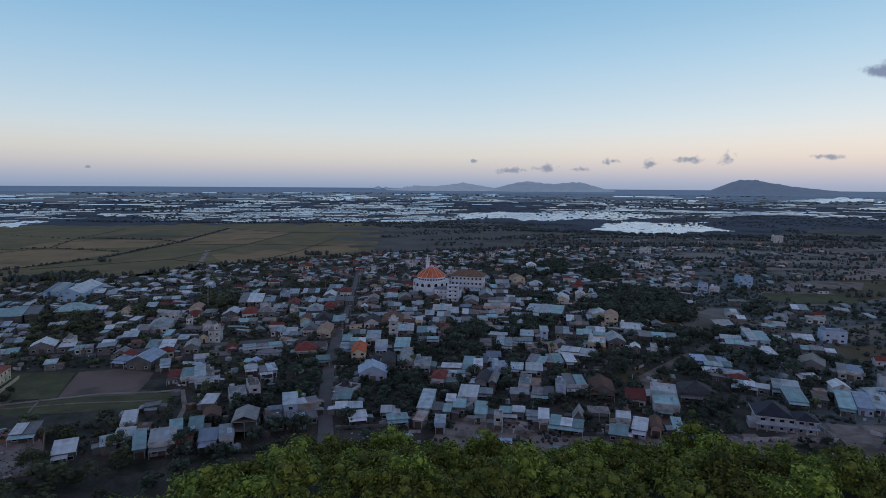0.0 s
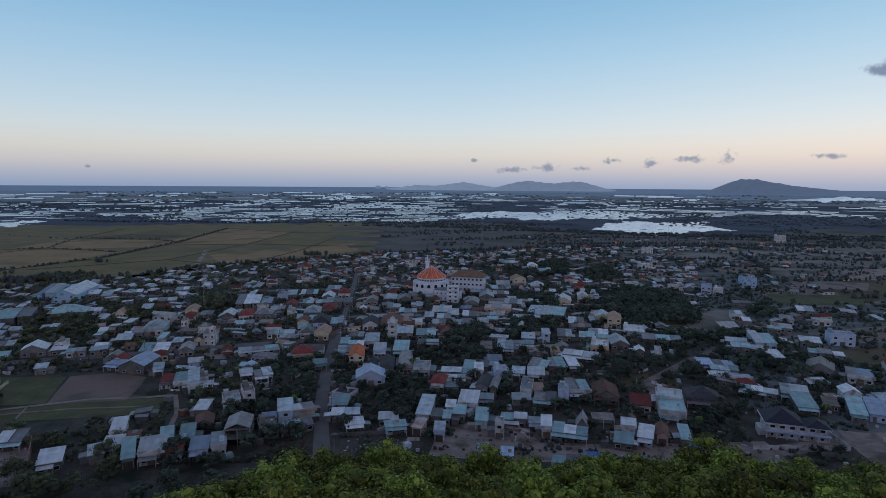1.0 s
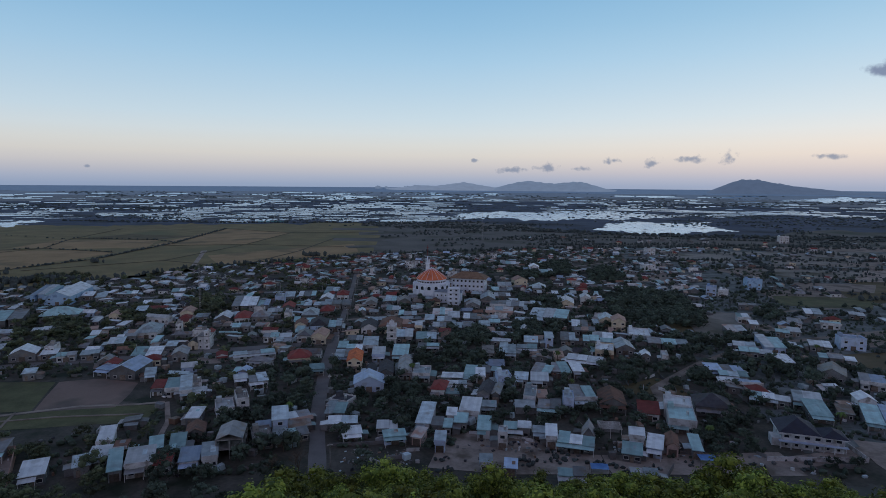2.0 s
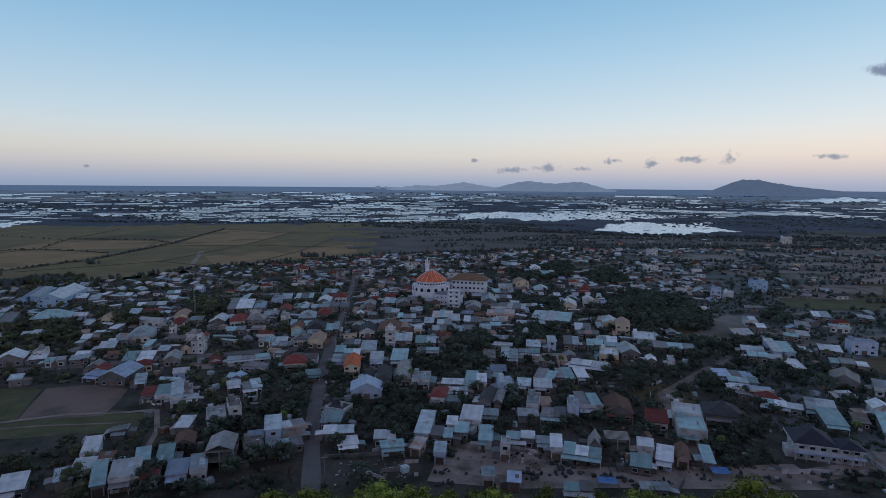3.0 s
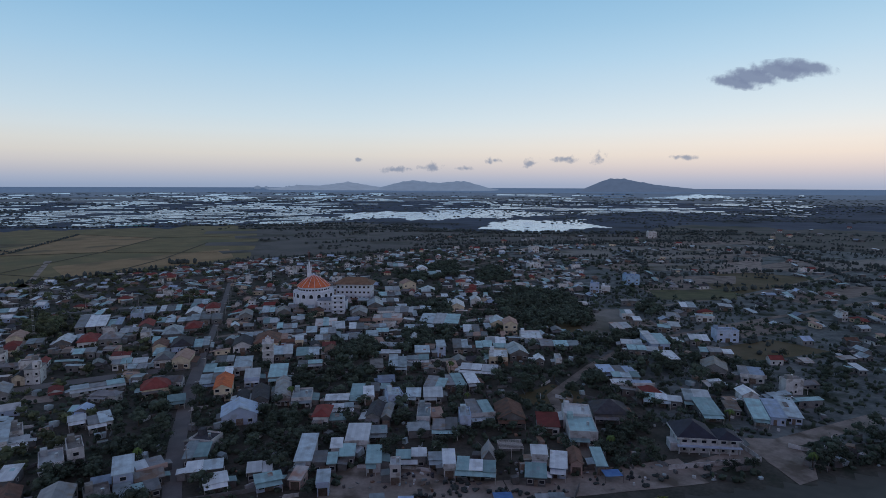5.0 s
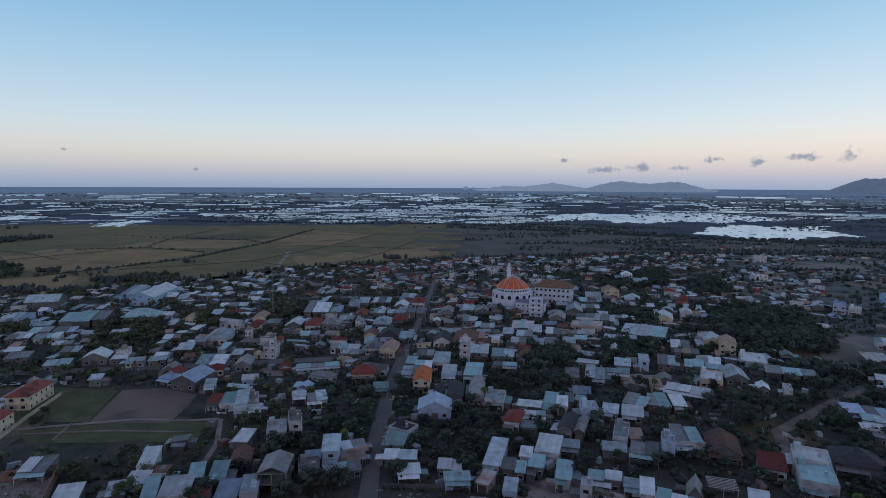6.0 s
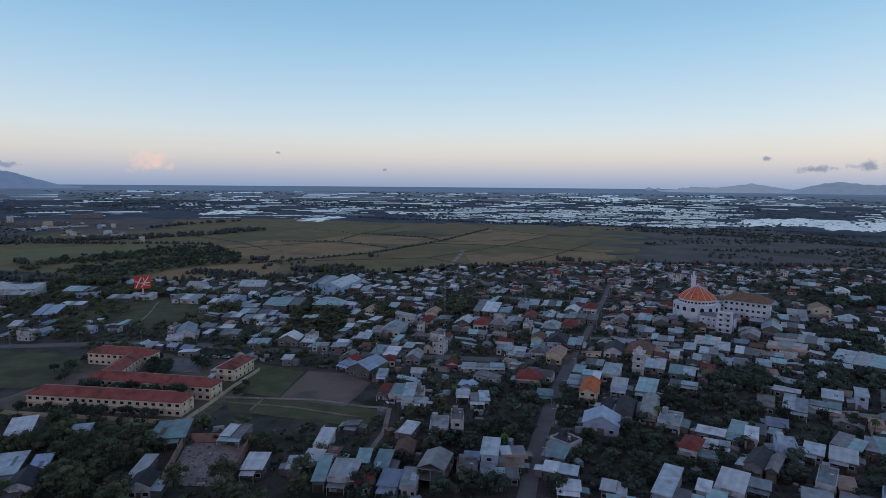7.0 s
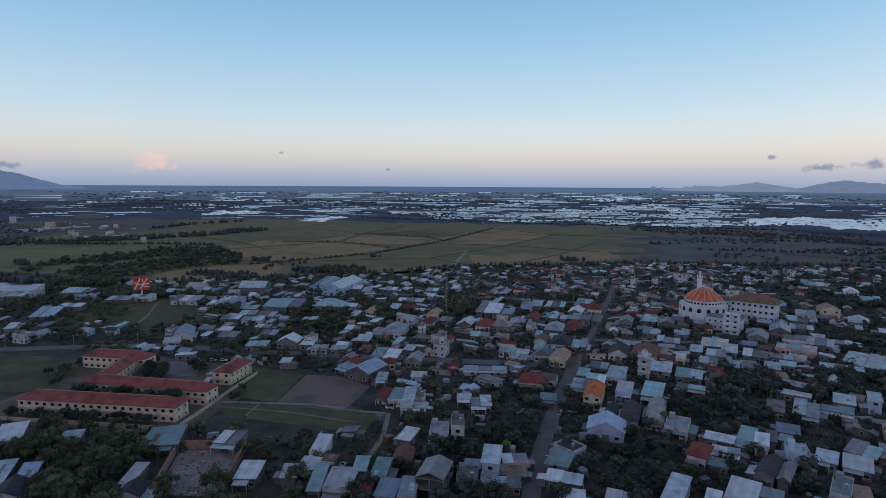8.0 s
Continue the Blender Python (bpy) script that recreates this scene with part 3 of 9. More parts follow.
# ---- building kit ----
def add_box(bm, x0, x1, y0, y1, z0, z1, mat=0):
    v = [bm.verts.new(p) for p in ((x0, y0, z0), (x1, y0, z0), (x1, y1, z0), (x0, y1, z0), (x0, y0, z1), (x1, y0, z1), (x1, y1, z1), (x0, y1, z1))]
    for q in ((0, 3, 2, 1), (4, 5, 6, 7), (0, 1, 5, 4), (1, 2, 6, 5), (2, 3, 7, 6), (3, 0, 4, 7)):
        bm.faces.new([v[i] for i in q]).material_index = mat


def add_slab(bm, pts, thick, mat=0):
    """A plate with the given top corners (anticlockwise from above)."""
    top = [bm.verts.new(p) for p in pts]
    low = [bm.verts.new((p[0], p[1], p[2] - thick)) for p in pts]
    n = len(pts)
    bm.faces.new(top).material_index = mat
    bm.faces.new(low[::-1]).material_index = mat
    for i in range(n):
        bm.faces.new((low[i], low[(i + 1) % n], top[(i + 1) % n], top[i])).material_index = mat


def add_prism(bm, profile, y0, y1, axis="y", mat=0):
    """A profile of (across, z) corners drawn out along an axis."""
    def at(a, z, b):
        return (a, b, z) if axis == "y" else (b, a, z)
    p = [bm.verts.new(at(a, z, y0)) for a, z in profile]
    q = [bm.verts.new(at(a, z, y1)) for a, z in profile]
    n = len(profile)
    bm.faces.new(p[::-1])
    bm.faces.new(q)
    for i in range(n):
        bm.faces.new((p[i], p[(i + 1) % n], q[(i + 1) % n], q[i]))
    bmesh.ops.recalc_face_normals(bm, faces=bm.faces)


def add_tube(bm, x, y, z0, z1, r0, r1, n=10):
    a = [bm.verts.new((x + r0 * math.cos(2 * math.pi * i / n), y + r0 * math.sin(2 * math.pi * i / n), z0)) for i in range(n)]
    b = [bm.verts.new((x + r1 * math.cos(2 * math.pi * i / n), y + r1 * math.sin(2 * math.pi * i / n), z1)) for i in range(n)]
    bm.faces.new(a[::-1])
    bm.faces.new(b)
    for i in range(n):
        bm.faces.new((a[i], a[(i + 1) % n], b[(i + 1) % n], b[i]))


def window_meshes(w, h):
    """A frame with its sill, and the two-light pane that sits in it."""
    bm = bmesh.new()
    t, d = 0.10, 0.11
    outer = [(-w / 2, 0), (w / 2, 0), (w / 2, h), (-w / 2, h)]
    inner = [(-w / 2 + t, t), (w / 2 - t, t), (w / 2 - t, h - t), (-w / 2 + t, h - t)]
    rings = [[bm.verts.new((x, y, z)) for x, z in pts] for pts, y in ((outer, 0.0), (outer, -d), (inner, -d), (inner, 0.0))]
    for a, b in zip(rings, rings[1:] + rings[:1]):
        for i in range(4):
            bm.faces.new((a[i], a[(i + 1) % 4], b[(i + 1) % 4], b[i]))
    bmesh.ops.recalc_face_normals(bm, faces=bm.faces)
    frame_me, pane_me = bpy.data.meshes.new("window"), bpy.data.meshes.new("pane")
    bm.to_mesh(frame_me)
    bm.free()
    frame_me.materials.append(FRAME)
    bm = bmesh.new()
    add_box(bm, -w / 2 + t, w / 2 - t, -0.05, -0.01, t, h - t)
    bm.to_mesh(pane_me)
    bm.free()
    pane_me.materials.append(GLASS)
    return frame_me, pane_me


def door_mesh(w, h):
    bm = bmesh.new()
    outer = [(-w / 2 - 0.1, 0), (w / 2 + 0.1, 0), (w / 2 + 0.1, h + 0.1), (-w / 2 - 0.1, h + 0.1)]
    inner = [(-w / 2, 0), (w / 2, 0), (w / 2, h), (-w / 2, h)]
    rings = [[bm.verts.new((x, y, z)) for x, z in pts] for pts, y in ((outer, 0.0), (outer, -0.10), (inner, -0.10), (inner, -0.04))]
    for a, b in zip(rings, rings[1:]):
        for i in range(4):
            bm.faces.new((a[i], a[(i + 1) % 4], b[(i + 1) % 4], b[i]))
    bm.faces.new(rings[-1])
    bmesh.ops.recalc_face_normals(bm, faces=bm.faces)
    me = bpy.data.meshes.new("door")
    bm.to_mesh(me)
    bm.free()
    me.materials.append(DOOR)
    return me


WINDOW, WINDOW_WIDE, DOOR_ONE, DOOR_WIDE = window_meshes(1.1, 1.2), window_meshes(1.7, 1.3), door_mesh(0.95, 2.05), door_mesh(2.4, 2.4)


def put(name, mesh, parent, x, y, z, turn=0.0):
    if isinstance(mesh, tuple):
        ob, pane = new(name, mesh[0]), new("pane", mesh[1])
        pane.parent = ob
    else:
        ob = new(name, mesh)
    ob.parent = parent
    ob.matrix_basis = pose(x, y, z, 0, 0, turn)
    return ob


BLOCKED = []  # discs that are taken: x, y, radius


def claim(x, y, turn, w, d):
    """Blocks the footprint of a house with a row of discs along its longer side."""
    r, n = min(w, d) / 2, max(1, int(max(w, d) / min(w, d) + 0.4))
    a = radians(turn + (0 if w > d else 90))
    for k in range(n):
        t = ((k + 0.5) / n - 0.5) * max(w, d)
        BLOCKED.append((x + t * math.cos(a), y + t * math.sin(a), r))


GRID, SEEN = {}, [0]


def taken(x, y, r):
    while SEEN[0] < len(BLOCKED):
        a, b, c = BLOCKED[SEEN[0]]
        SEEN[0] += 1
        for i in range(int((a - c - 8) // 16), int((a + c + 8) // 16) + 1):
            for j in range(int((b - c - 8) // 16), int((b + c + 8) // 16) + 1):
                GRID.setdefault((i, j), []).append((a, b, c))
    return any((x - a) ** 2 + (y - b) ** 2 < (r + c) ** 2 for a, b, c in GRID.get((int(x // 16), int(y // 16)), ()))


ROOF_WORDS = {"white": "white sheet-metal roof", "pale": "weathered zinc roof", "blue": "faded blue metal roof", "teal": "pale teal metal roof", "grey": "dull grey roof", "rust": "rusty metal roof", "pink": "faded patched metal roof",
              "red": "red tiled roof", "orange": "bright orange tiled roof", "brown": "brown tiled roof", "pinktile": "faded pink tiled roof", "dark": "dark slate roof", "concrete": "flat concrete roof", "bluepaint": "blue painted roof"}
WALL_WORDS = {"white": "whitewashed", "grey": "bare grey rendered", "cream": "cream", "blue": "light blue", "bluedeep": "deep blue", "pink": "pink", "brick": "bare brick"}


def roof_mesh(kind, w, d, h):
    """Roof and wall meshes of a house of that footprint, open to the front (towards -y)."""
    wall, roof = bmesh.new(), bmesh.new()
    x, y, o, t = w / 2, d / 2, 0.45, 0.12
    if kind == "shed":
        rise = 0.11 * d
        add_prism(wall, [(-y, 0), (y, 0), (y, h + rise - t), (-y, h - t)], -x, x, "x")
        s = 0.11
        add_slab(roof, [(-x - o, -y - o, h - s * o), (x + o, -y - o, h - s * o), (x + o, y + o, h + rise + s * o), (-x - o, y + o, h + rise + s * o)], t)
        add_box(roof, -x - o - 0.05, x + o + 0.05, -y - o - 0.06, -y - o + 0.02, h - s * o - 0.2, h - s * o + 0.02)
    elif kind in ("gable", "steep"):
        along = w <= d * 1.15
        a, b = (x, y) if along else (y, x)
        rise = 0.42 * a + 0.3 if kind == "gable" else 1.5 * a
        add_prism(wall, [(-a, 0), (a, 0), (a, h - t), (0, h + rise - t), (-a, h - t)], -b, b, "y" if along else "x")
        k = rise / a
        for s in (-1, 1):
            low, high = (s * (a + o), h - k * o), (0.0, h + rise)
            pts = [(low[0], -b - o, low[1]), (high[0], -b - o, high[1]), (high[0], b + o, high[1]), (low[0], b + o, low[1])]
            if s > 0:
                pts = pts[::-1]
            if not along:
                pts = [(q[1], q[0], q[2]) for q in pts][::-1]
            add_slab(roof, pts, t)
        if along:
            add_box(roof, -0.16, 0.16, -b - o - 0.02, b + o + 0.02, h + rise - 0.05, h + rise + 0.07)
        else:
            add_box(roof, -b - o - 0.02, b + o + 0.02, -0.16, 0.16, h + rise - 0.05, h + rise + 0.07)
    elif kind == "hip":
        add_box(wall, -x, x, -y, y, 0, h - 0.05)
        m = min(x, y)
        rise = 0.55 * m + 0.2
        rx, ry = max(0.05, x - m), max(0.05, y - m)
        xo, yo = x + 0.6, y + 0.6
        base = [roof.verts.new(p) for p in ((-xo, -yo, h), (xo, -yo, h), (xo, yo, h), (-xo, yo, h))]
        under = [roof.verts.new(p) for p in ((-xo, -yo, h - 0.14), (xo, -yo, h - 0.14), (xo, yo, h - 0.14), (-xo, yo, h - 0.14))]
        if x >= y:
            r0, r1 = roof.verts.new((-rx, 0, h + rise)), roof.verts.new((rx, 0, h + rise))
            roof.faces.new((base[0], base[1], r1, r0)), roof.faces.new((base[2], base[3], r0, r1))
            roof.faces.new((base[1], base[2], r1)), roof.faces.new((base[3], base[0], r0))
        else:
            r0, r1 = roof.verts.new((0, -ry, h + rise)), roof.verts.new((0, ry, h + rise))
            roof.faces.new((base[0], base[1], r0)), roof.faces.new((base[2], base[3], r1))
            roof.faces.new((base[1], base[2], r1, r0)), roof.faces.new((base[3], base[0], r0, r1))
        for i in range(4):
            roof.faces.new((under[i], under[(i + 1) % 4], base[(i + 1) % 4], base[i]))
        roof.faces.new(under[::-1])
    else:
        add_box(wall, -x, x, -y, y, 0, h - 0.25)
        for a in ((-x, x, -y, -y + 0.18), (-x, x, y - 0.18, y), (-x, -x + 0.18, -y + 0.18, y - 0.18), (x - 0.18, x, -y + 0.18, y - 0.18)):
            add_box(wall, *a, h - 0.25, h + 0.55)
        add_box(roof, -x + 0.18, x - 0.18, -y + 0.18, y - 0.18, h - 0.25, h - 0.05)
        if w > 3.4 and d > 5:
            add_box(roof, -x + 0.6, -x + 2.6, y - 3.2, y - 0.8, h - 0.05, h + 2.0)
    return wall, roof


def porch_meshes(w, d, h):
    """A lean-to over the front door, on two posts."""
    if w < 4.0 or int(w * 10 + d * 10) % 3 == 0:
        return []
    z, out = min(h, 3.4) - 0.55, []
    bm = bmesh.new()
    x0, x1 = (-w / 2 - 0.2, w * (0.2 if int(d * 10) % 2 else 0.5))
    y0, y1 = -d / 2 - 2.3, -d / 2 + 0.05
    add_slab(bm, [(x0, y0, z - 0.28), (x1, y0, z - 0.28), (x1, y1, z + 0.15), (x0, y1, z + 0.15)], 0.07)
    out.append(("porch_roof", bm))
    for x in (x0 + 0.2, x1 - 0.2):
        bm = bmesh.new()
        add_box(bm, x - 0.07, x + 0.07, y0 + 0.15, y0 + 0.29, 0, z - 0.3)
        out.append(("porch_post", bm))
    return out


def house(x, y, turn, w, d, h, kind, roof_colour, wall_colour, tank=False):
    claim(x, y, turn, w, d)
    w, d = max(2.8, w - 0.8), max(3.0, d - 0.8)
    root = new("house")
    root.matrix_world = pose(x, y, ground_z(x, y), 0, 0, turn)
    bays = [(0.0, w, d, 0.0, 0.0, roof_colour)]
    if kind == "shed" and w > 7.6:
        # built on bit by bit: two or three bays of different depth and height
        dice, at = random.Random(int(abs(x) * 7 + abs(y) * 13)), -w / 2
        n = 3 if w > 12 else 2
        cuts = [1.0 + dice.uniform(-0.3, 0.3) for _ in range(n)]
        bays = []
        for k, c in enumerate(cuts):
            ww, dd = w * c / sum(cuts), d * dice.uniform(0.72, 1.0)
            other = dice.choice((roof_colour, roof_colour, "pale", "grey", "white", "teal")) if roof_colour != "red" else roof_colour
            bays.append((at + ww / 2, ww - 0.95, dd, -(d - dd) / 2 * (1 if dice.random() < 0.6 else 0), dice.uniform(-0.35, 0.35) * (k > 0), other))
            at += ww
    for bx, bw, bd, by, bz, colour in bays:
        wall, roof = roof_mesh(kind, bw, bd, h + bz)
        for bm in (wall, roof):
            bmesh.ops.translate(bm, verts=bm.verts, vec=(bx, by, 0))
        part("wall", wall, WALLS[wall_colour], root)
        part("roof", roof, ROOFS[colour], root, ROOF_WORDS[colour])
    storeys = 2 if h > 5.6 else 1
    front, side = -d / 2, w / 2
    near_by = math.hypot(x, y) < 330
    for name, bm in porch_meshes(w, d, h) if near_by else ():
        part(name, bm, ROOFS["grey" if roof_colour in ("dark", "red", "orange") else roof_colour] if name == "porch_roof" else FRAME, root)
    for s in range(storeys):
        z = 0.95 + 3.1 * s
        if w > 5.5:
            put("window", WINDOW_WIDE, root, -w * 0.3, front, z)
            put("window", WINDOW_WIDE, root, w * 0.3, front, z)
        elif s:
            put("window", WINDOW_WIDE, root, 0, front, z)
        elif w > 4.2:
            put("window", WINDOW, root, w * 0.3, front, z)
        for k in range(max(1, int(d / 7)) if near_by else 0):
            yy = -d / 2 + (k + 0.5) * min(d / max(1, int(d / 7)), 7)
            put("window", WINDOW, root, side, yy, z, 90)
            put("window", WINDOW, root, -side, yy, z, -90)
    put("door", DOOR_WIDE if 4.2 > w or w > 7 else DOOR_ONE, root, 0 if w > 5.5 or w < 4.2 else -w * 0.2, front, 0.02)
    if kind == "flat" or tank:
        bm = bmesh.new()
        zt = h - 0.05 if kind == "flat" else h + 0.11 * d * 0.5
        add_tube(bm, w * 0.22, -d * 0.1, zt + 0.5, zt + 1.7, 0.5, 0.5)
        for sx in (-0.35, 0.35):
            for sy in (-0.35, 0.35):
                add_box(bm, w * 0.22 + sx - 0.04, w * 0.22 + sx + 0.04, -d * 0.1 + sy - 0.04, -d * 0.1 + sy + 0.04, zt - 0.02, zt + 0.52)
        part("water_tank", bm, material("tank_steel", (0.5, 0.5, 0.52), (0.7, 0.7, 0.72), 2.0, rough=0.35, metal=0.8), root, "steel rooftop water tank")
    rnd = random.Random(int(abs(x) * 10) * 31 + int(abs(y) * 10))
    more_roofs = [ROOFS[k] for k in ("pale", "grey", "rust", "teal", "white", "brown", "grey", "rust")]
    for side_no in range(2 if near_by else 1):
        if rnd.random() > 0.6:
            continue
        # a lean-to against one side or the back
        ln, wide, z = d * rnd.uniform(0.35, 0.8), rnd.uniform(1.6, 2.8), min(h, 3.4) - rnd.uniform(0.4, 0.9)
        bm, rf, yc = bmesh.new(), bmesh.new(), rnd.uniform(-0.1, 0.1) * d
        if side_no == 0:
            s = rnd.choice((-1, 1))
            x0, x1 = sorted((s * w / 2, s * (w / 2 + wide)))
            add_box(bm, x0, x1, yc - ln / 2, yc + ln / 2, 0, z - 0.35)
            z0, z1 = (z, z - 0.35) if s > 0 else (z - 0.35, z)
            add_slab(rf, [(x0 - (s < 0) * 0.3, yc - ln / 2 - 0.3, z0), (x1 + (s > 0) * 0.3, yc - ln / 2 - 0.3, z1), (x1 + (s > 0) * 0.3, yc + ln / 2 + 0.3, z1), (x0 - (s < 0) * 0.3, yc + ln / 2 + 0.3, z0)], 0.08)
        else:
            ln = w * rnd.uniform(0.4, 0.9)
            add_box(bm, -ln / 2, ln / 2, d / 2, d / 2 + wide, 0, z - 0.35)
            add_slab(rf, [(-ln / 2 - 0.3, d / 2 + 0.02, z), (ln / 2 + 0.3, d / 2 + 0.02, z), (ln / 2 + 0.3, d / 2 + wide + 0.3, z - 0.3), (-ln / 2 - 0.3, d / 2 + wide + 0.3, z - 0.3)], 0.08)
        part("lean_to", bm, WALLS["grey"], root)
        part("lean_to_roof", rf, rnd.choice(more_roofs), root, "patched metal lean-to roof")
    if kind == "shed" and wall_colour in ("white", "blue", "cream", "pink") and rnd.random() < 0.5:
        bm = bmesh.new()
        add_box(bm, -w / 2 - 0.25, w / 2 + 0.25, -d / 2 - 0.75, -d / 2 - 0.52, h - 1.0, h + 0.55)
        part("front_parapet", bm, WALLS[wall_colour], root)
    if kind == "shed" and len(bays) == 1:
        for _ in range(rnd.choice((0, 0, 0, 0, 1))):
            bm, u, v = bmesh.new(), rnd.uniform(-0.4, 0.25) * w, rnd.uniform(-0.45, 0.1) * d
            a, b = rnd.uniform(0.9, 1.8), rnd.uniform(1.5, 0.4 * d + 1.5)
            b = min(b, d / 2 - v)
            add_slab(bm, [(u, v, h + 0.11 * (v + d / 2) + 0.05), (u + a, v, h + 0.11 * (v + d / 2) + 0.05), (u + a, v + b, h + 0.11 * (v + b + d / 2) + 0.05), (u, v + b, h + 0.11 * (v + b + d / 2) + 0.05)], 0.04)
            part("roof_patch", bm, rnd.choice((ROOFS["pale"], ROOFS["grey"], ROOFS["rust"], ROOFS["teal"])), root)
    name = {"shed": "low", "gable": "gabled", "steep": "steep-roofed", "hip": "hip-roofed", "flat": "flat-roofed"}[kind]
    return tagged(root, f"{name} {WALL_WORDS[wall_colour]} village house with a {ROOF_WORDS[roof_colour]}", "house", "village houses")


# ---- the church and the parish building ----
def make_church():
    cx, cy, n = -12.4, 481.0, 16
    root = new("church")
    root.matrix_world = pose(cx, cy, 0, 0, 0, 5)
    white = material("church_white", (0.62, 0.67, 0.76), (0.74, 0.79, 0.87), 0.2, fine=1.8, third=(0.54, 0.58, 0.66), third_scale=0.18)
    bm = bmesh.new()
    add_tube(bm, 0, 0, 0, 11.6, 14.6, 14.6, n)
    part("lower_wall", bm, white, root)
    bm = bmesh.new()
    add_tube(bm, 0, 0, 11.6, 12.1, 15.0, 15.0, n)
    part("cornice", bm, white, root)
    bm = bmesh.new()
    add_tube(bm, 0, 0, 12.1, 15.4, 11.7, 11.7, n)
    part("drum", bm, white, root)
    tile = material("church_tile", (0.56, 0.14, 0.06), (0.70, 0.21, 0.10), 0.35, fine=4, bump=0.5, third=(0.44, 0.12, 0.07))
    bm = bmesh.new()
    prof = [(12.6, 15.4), (11.0, 16.9), (8.6, 18.9), (5.8, 20.9), (3.0, 22.5), (1.0, 23.4)]
    rings = []
    for r, z in prof:
        rings.append([bm.verts.new((r * math.cos(2 * math.pi * i / n), r * math.sin(2 * math.pi * i / n), z)) for i in range(n)])
    for a, b in zip(rings, rings[1:]):
        for i in range(n):
            bm.faces.new((a[i], a[(i + 1) % n], b[(i + 1) % n], b[i]))
    bm.faces.new(rings[-1])
    bm.faces.new(rings[0][::-1])
    part("dome", bm, tile, root, "orange tiled ribbed dome")
    for i in range(n):
        bm = bmesh.new()
        a = 2 * math.pi * i / n
        c, s = math.cos(a), math.sin(a)
        last = None
        for r, z in prof:
            ring = [bm.verts.new((r * c - k * 0.09 * s, r * s + k * 0.09 * c, z + up)) for k, up in ((-1, -0.05), (-1, 0.2), (1, 0.2), (1, -0.05))]
            if last:
                for k in range(4):
                    bm.faces.new((last[k], last[(k + 1) % 4], ring[(k + 1) % 4], ring[k]))
            last = ring
        bmesh.ops.recalc_face_normals(bm, faces=bm.faces)
        part("rib", bm, white, root)
        m = a + math.pi / n
        k = math.cos(math.pi / n)
        for q in (-1, 1):
            put("window", WINDOW_WIDE, root, 11.7 * k * math.cos(m) - q * 1.2 * math.sin(m), 11.7 * k * math.sin(m) + q * 1.2 * math.cos(m), 12.9, math.degrees(m) + 90)
        put("window", WINDOW, root, 14.6 * k * math.cos(m), 14.6 * k * math.sin(m), 2.0, math.degrees(m) + 90)
        bm = bmesh.new()
        arch = [(-1.25, 0.0), (1.25, 0.0)] + [(1.25 * math.cos(math.pi * q / 8), 1.5 + 1.25 * math.sin(math.pi * q / 8)) for q in range(9)]
        add_prism(bm, arch, -0.06, 0.05)
        ob = part("arched_window", bm, GLASS, root, "dark arched church window")
        ob.matrix_basis = pose(14.62 * k * math.cos(m), 14.62 * k * math.sin(m), 8.0, 0, 0, math.degrees(m) + 90)
        bm = bmesh.new()
        add_box(bm, -0.35, 0.35, -0.3, 0.3, 0, 12.4)
        ob = part("pilaster", bm, white, root)
        ob.matrix_basis = pose(14.7 * c, 14.7 * s, 0, 0, 0, math.degrees(a) + 90)
    bm = bmesh.new()
    add_tube(bm, 0, 0, 23.3, 24.4, 0.8, 0.5, 8)
    part("lantern", bm, white, root)
    tagged(root, "round white church with a ribbed orange tiled dome", "church")
    # bell tower behind
    tower = new("bell_tower")
    tower.matrix_world = pose(-16.5, 508.0, 0)
    bm = bmesh.new()
    add_box(bm, -1.6, 1.6, -1.6, 1.6, 0, 23.5)
    part("shaft", bm, white, tower)
    bm = bmesh.new()
    add_box(bm, -1.9, 1.9, -1.9, 1.9, 23.5, 24.0)
    part("cornice", bm, white, tower)
    for sx in (-1, 1):
        for sy in (-1, 1):
            bm = bmesh.new()
            add_tube(bm, sx * 1.4, sy * 1.4, 24.0, 27.4, 0.4, 0.25, 6)
            part("pinnacle", bm, white, tower)
    bm = bmesh.new()
    add_tube(bm, 0, 0, 24.0, 30.0, 0.9, 0.35, 8)
    part("spire", bm, white, tower)
    bm = bmesh.new()
    add_box(bm, -0.17, 0.17, -0.17, 0.17, 29.8, 39.4)
    add_box(bm, -1.1, 1.1, -0.16, 0.16, 37.2, 37.6)
    part("cross", bm, ROOFS["red"], tower, "red iron cross on a mast")
    tagged(tower, "slender white bell tower with pinnacles and a cross", "tower")
    # front annex and stair tower
    annex = new("church_annex")
    annex.matrix_world = pose(1.6, 463.0, 0, 0, 0, -8)
    wall, roof = roof_mesh("hip", 20, 12, 8.2)
    bmesh.ops.scale(roof, vec=(1, 1, 0.42), space=Matrix.Translation((0, 0, -8.2)), verts=roof.verts)
    part("wall", wall, white, annex)
    part("roof", roof, material("slate_sheet", (0.16, 0.19, 0.24), (0.25, 0.29, 0.35), 0.4, fine=5, bump=0.3, third=(0.13, 0.15, 0.19)), annex, "blue-grey slate hip roof")
    for k in range(6):
        for s in range(2):
            put("window", WINDOW, annex, -8 + 3.2 * k, -6, 1.4 + 3.8 * s)
    tagged(annex, "white two-storey church annex with a grey roof", "building")
    stair = new("stair_tower")
    stair.matrix_world = pose(5.3, 451.0, 0, 0, 0, -8)
    bm = bmesh.new()
    add_box(bm, -4.2, 4.2, -1.6, 2.8, 0, 12.8)
    part("wall", bm, white, stair)
    for s in range(4):
        bm = bmesh.new()
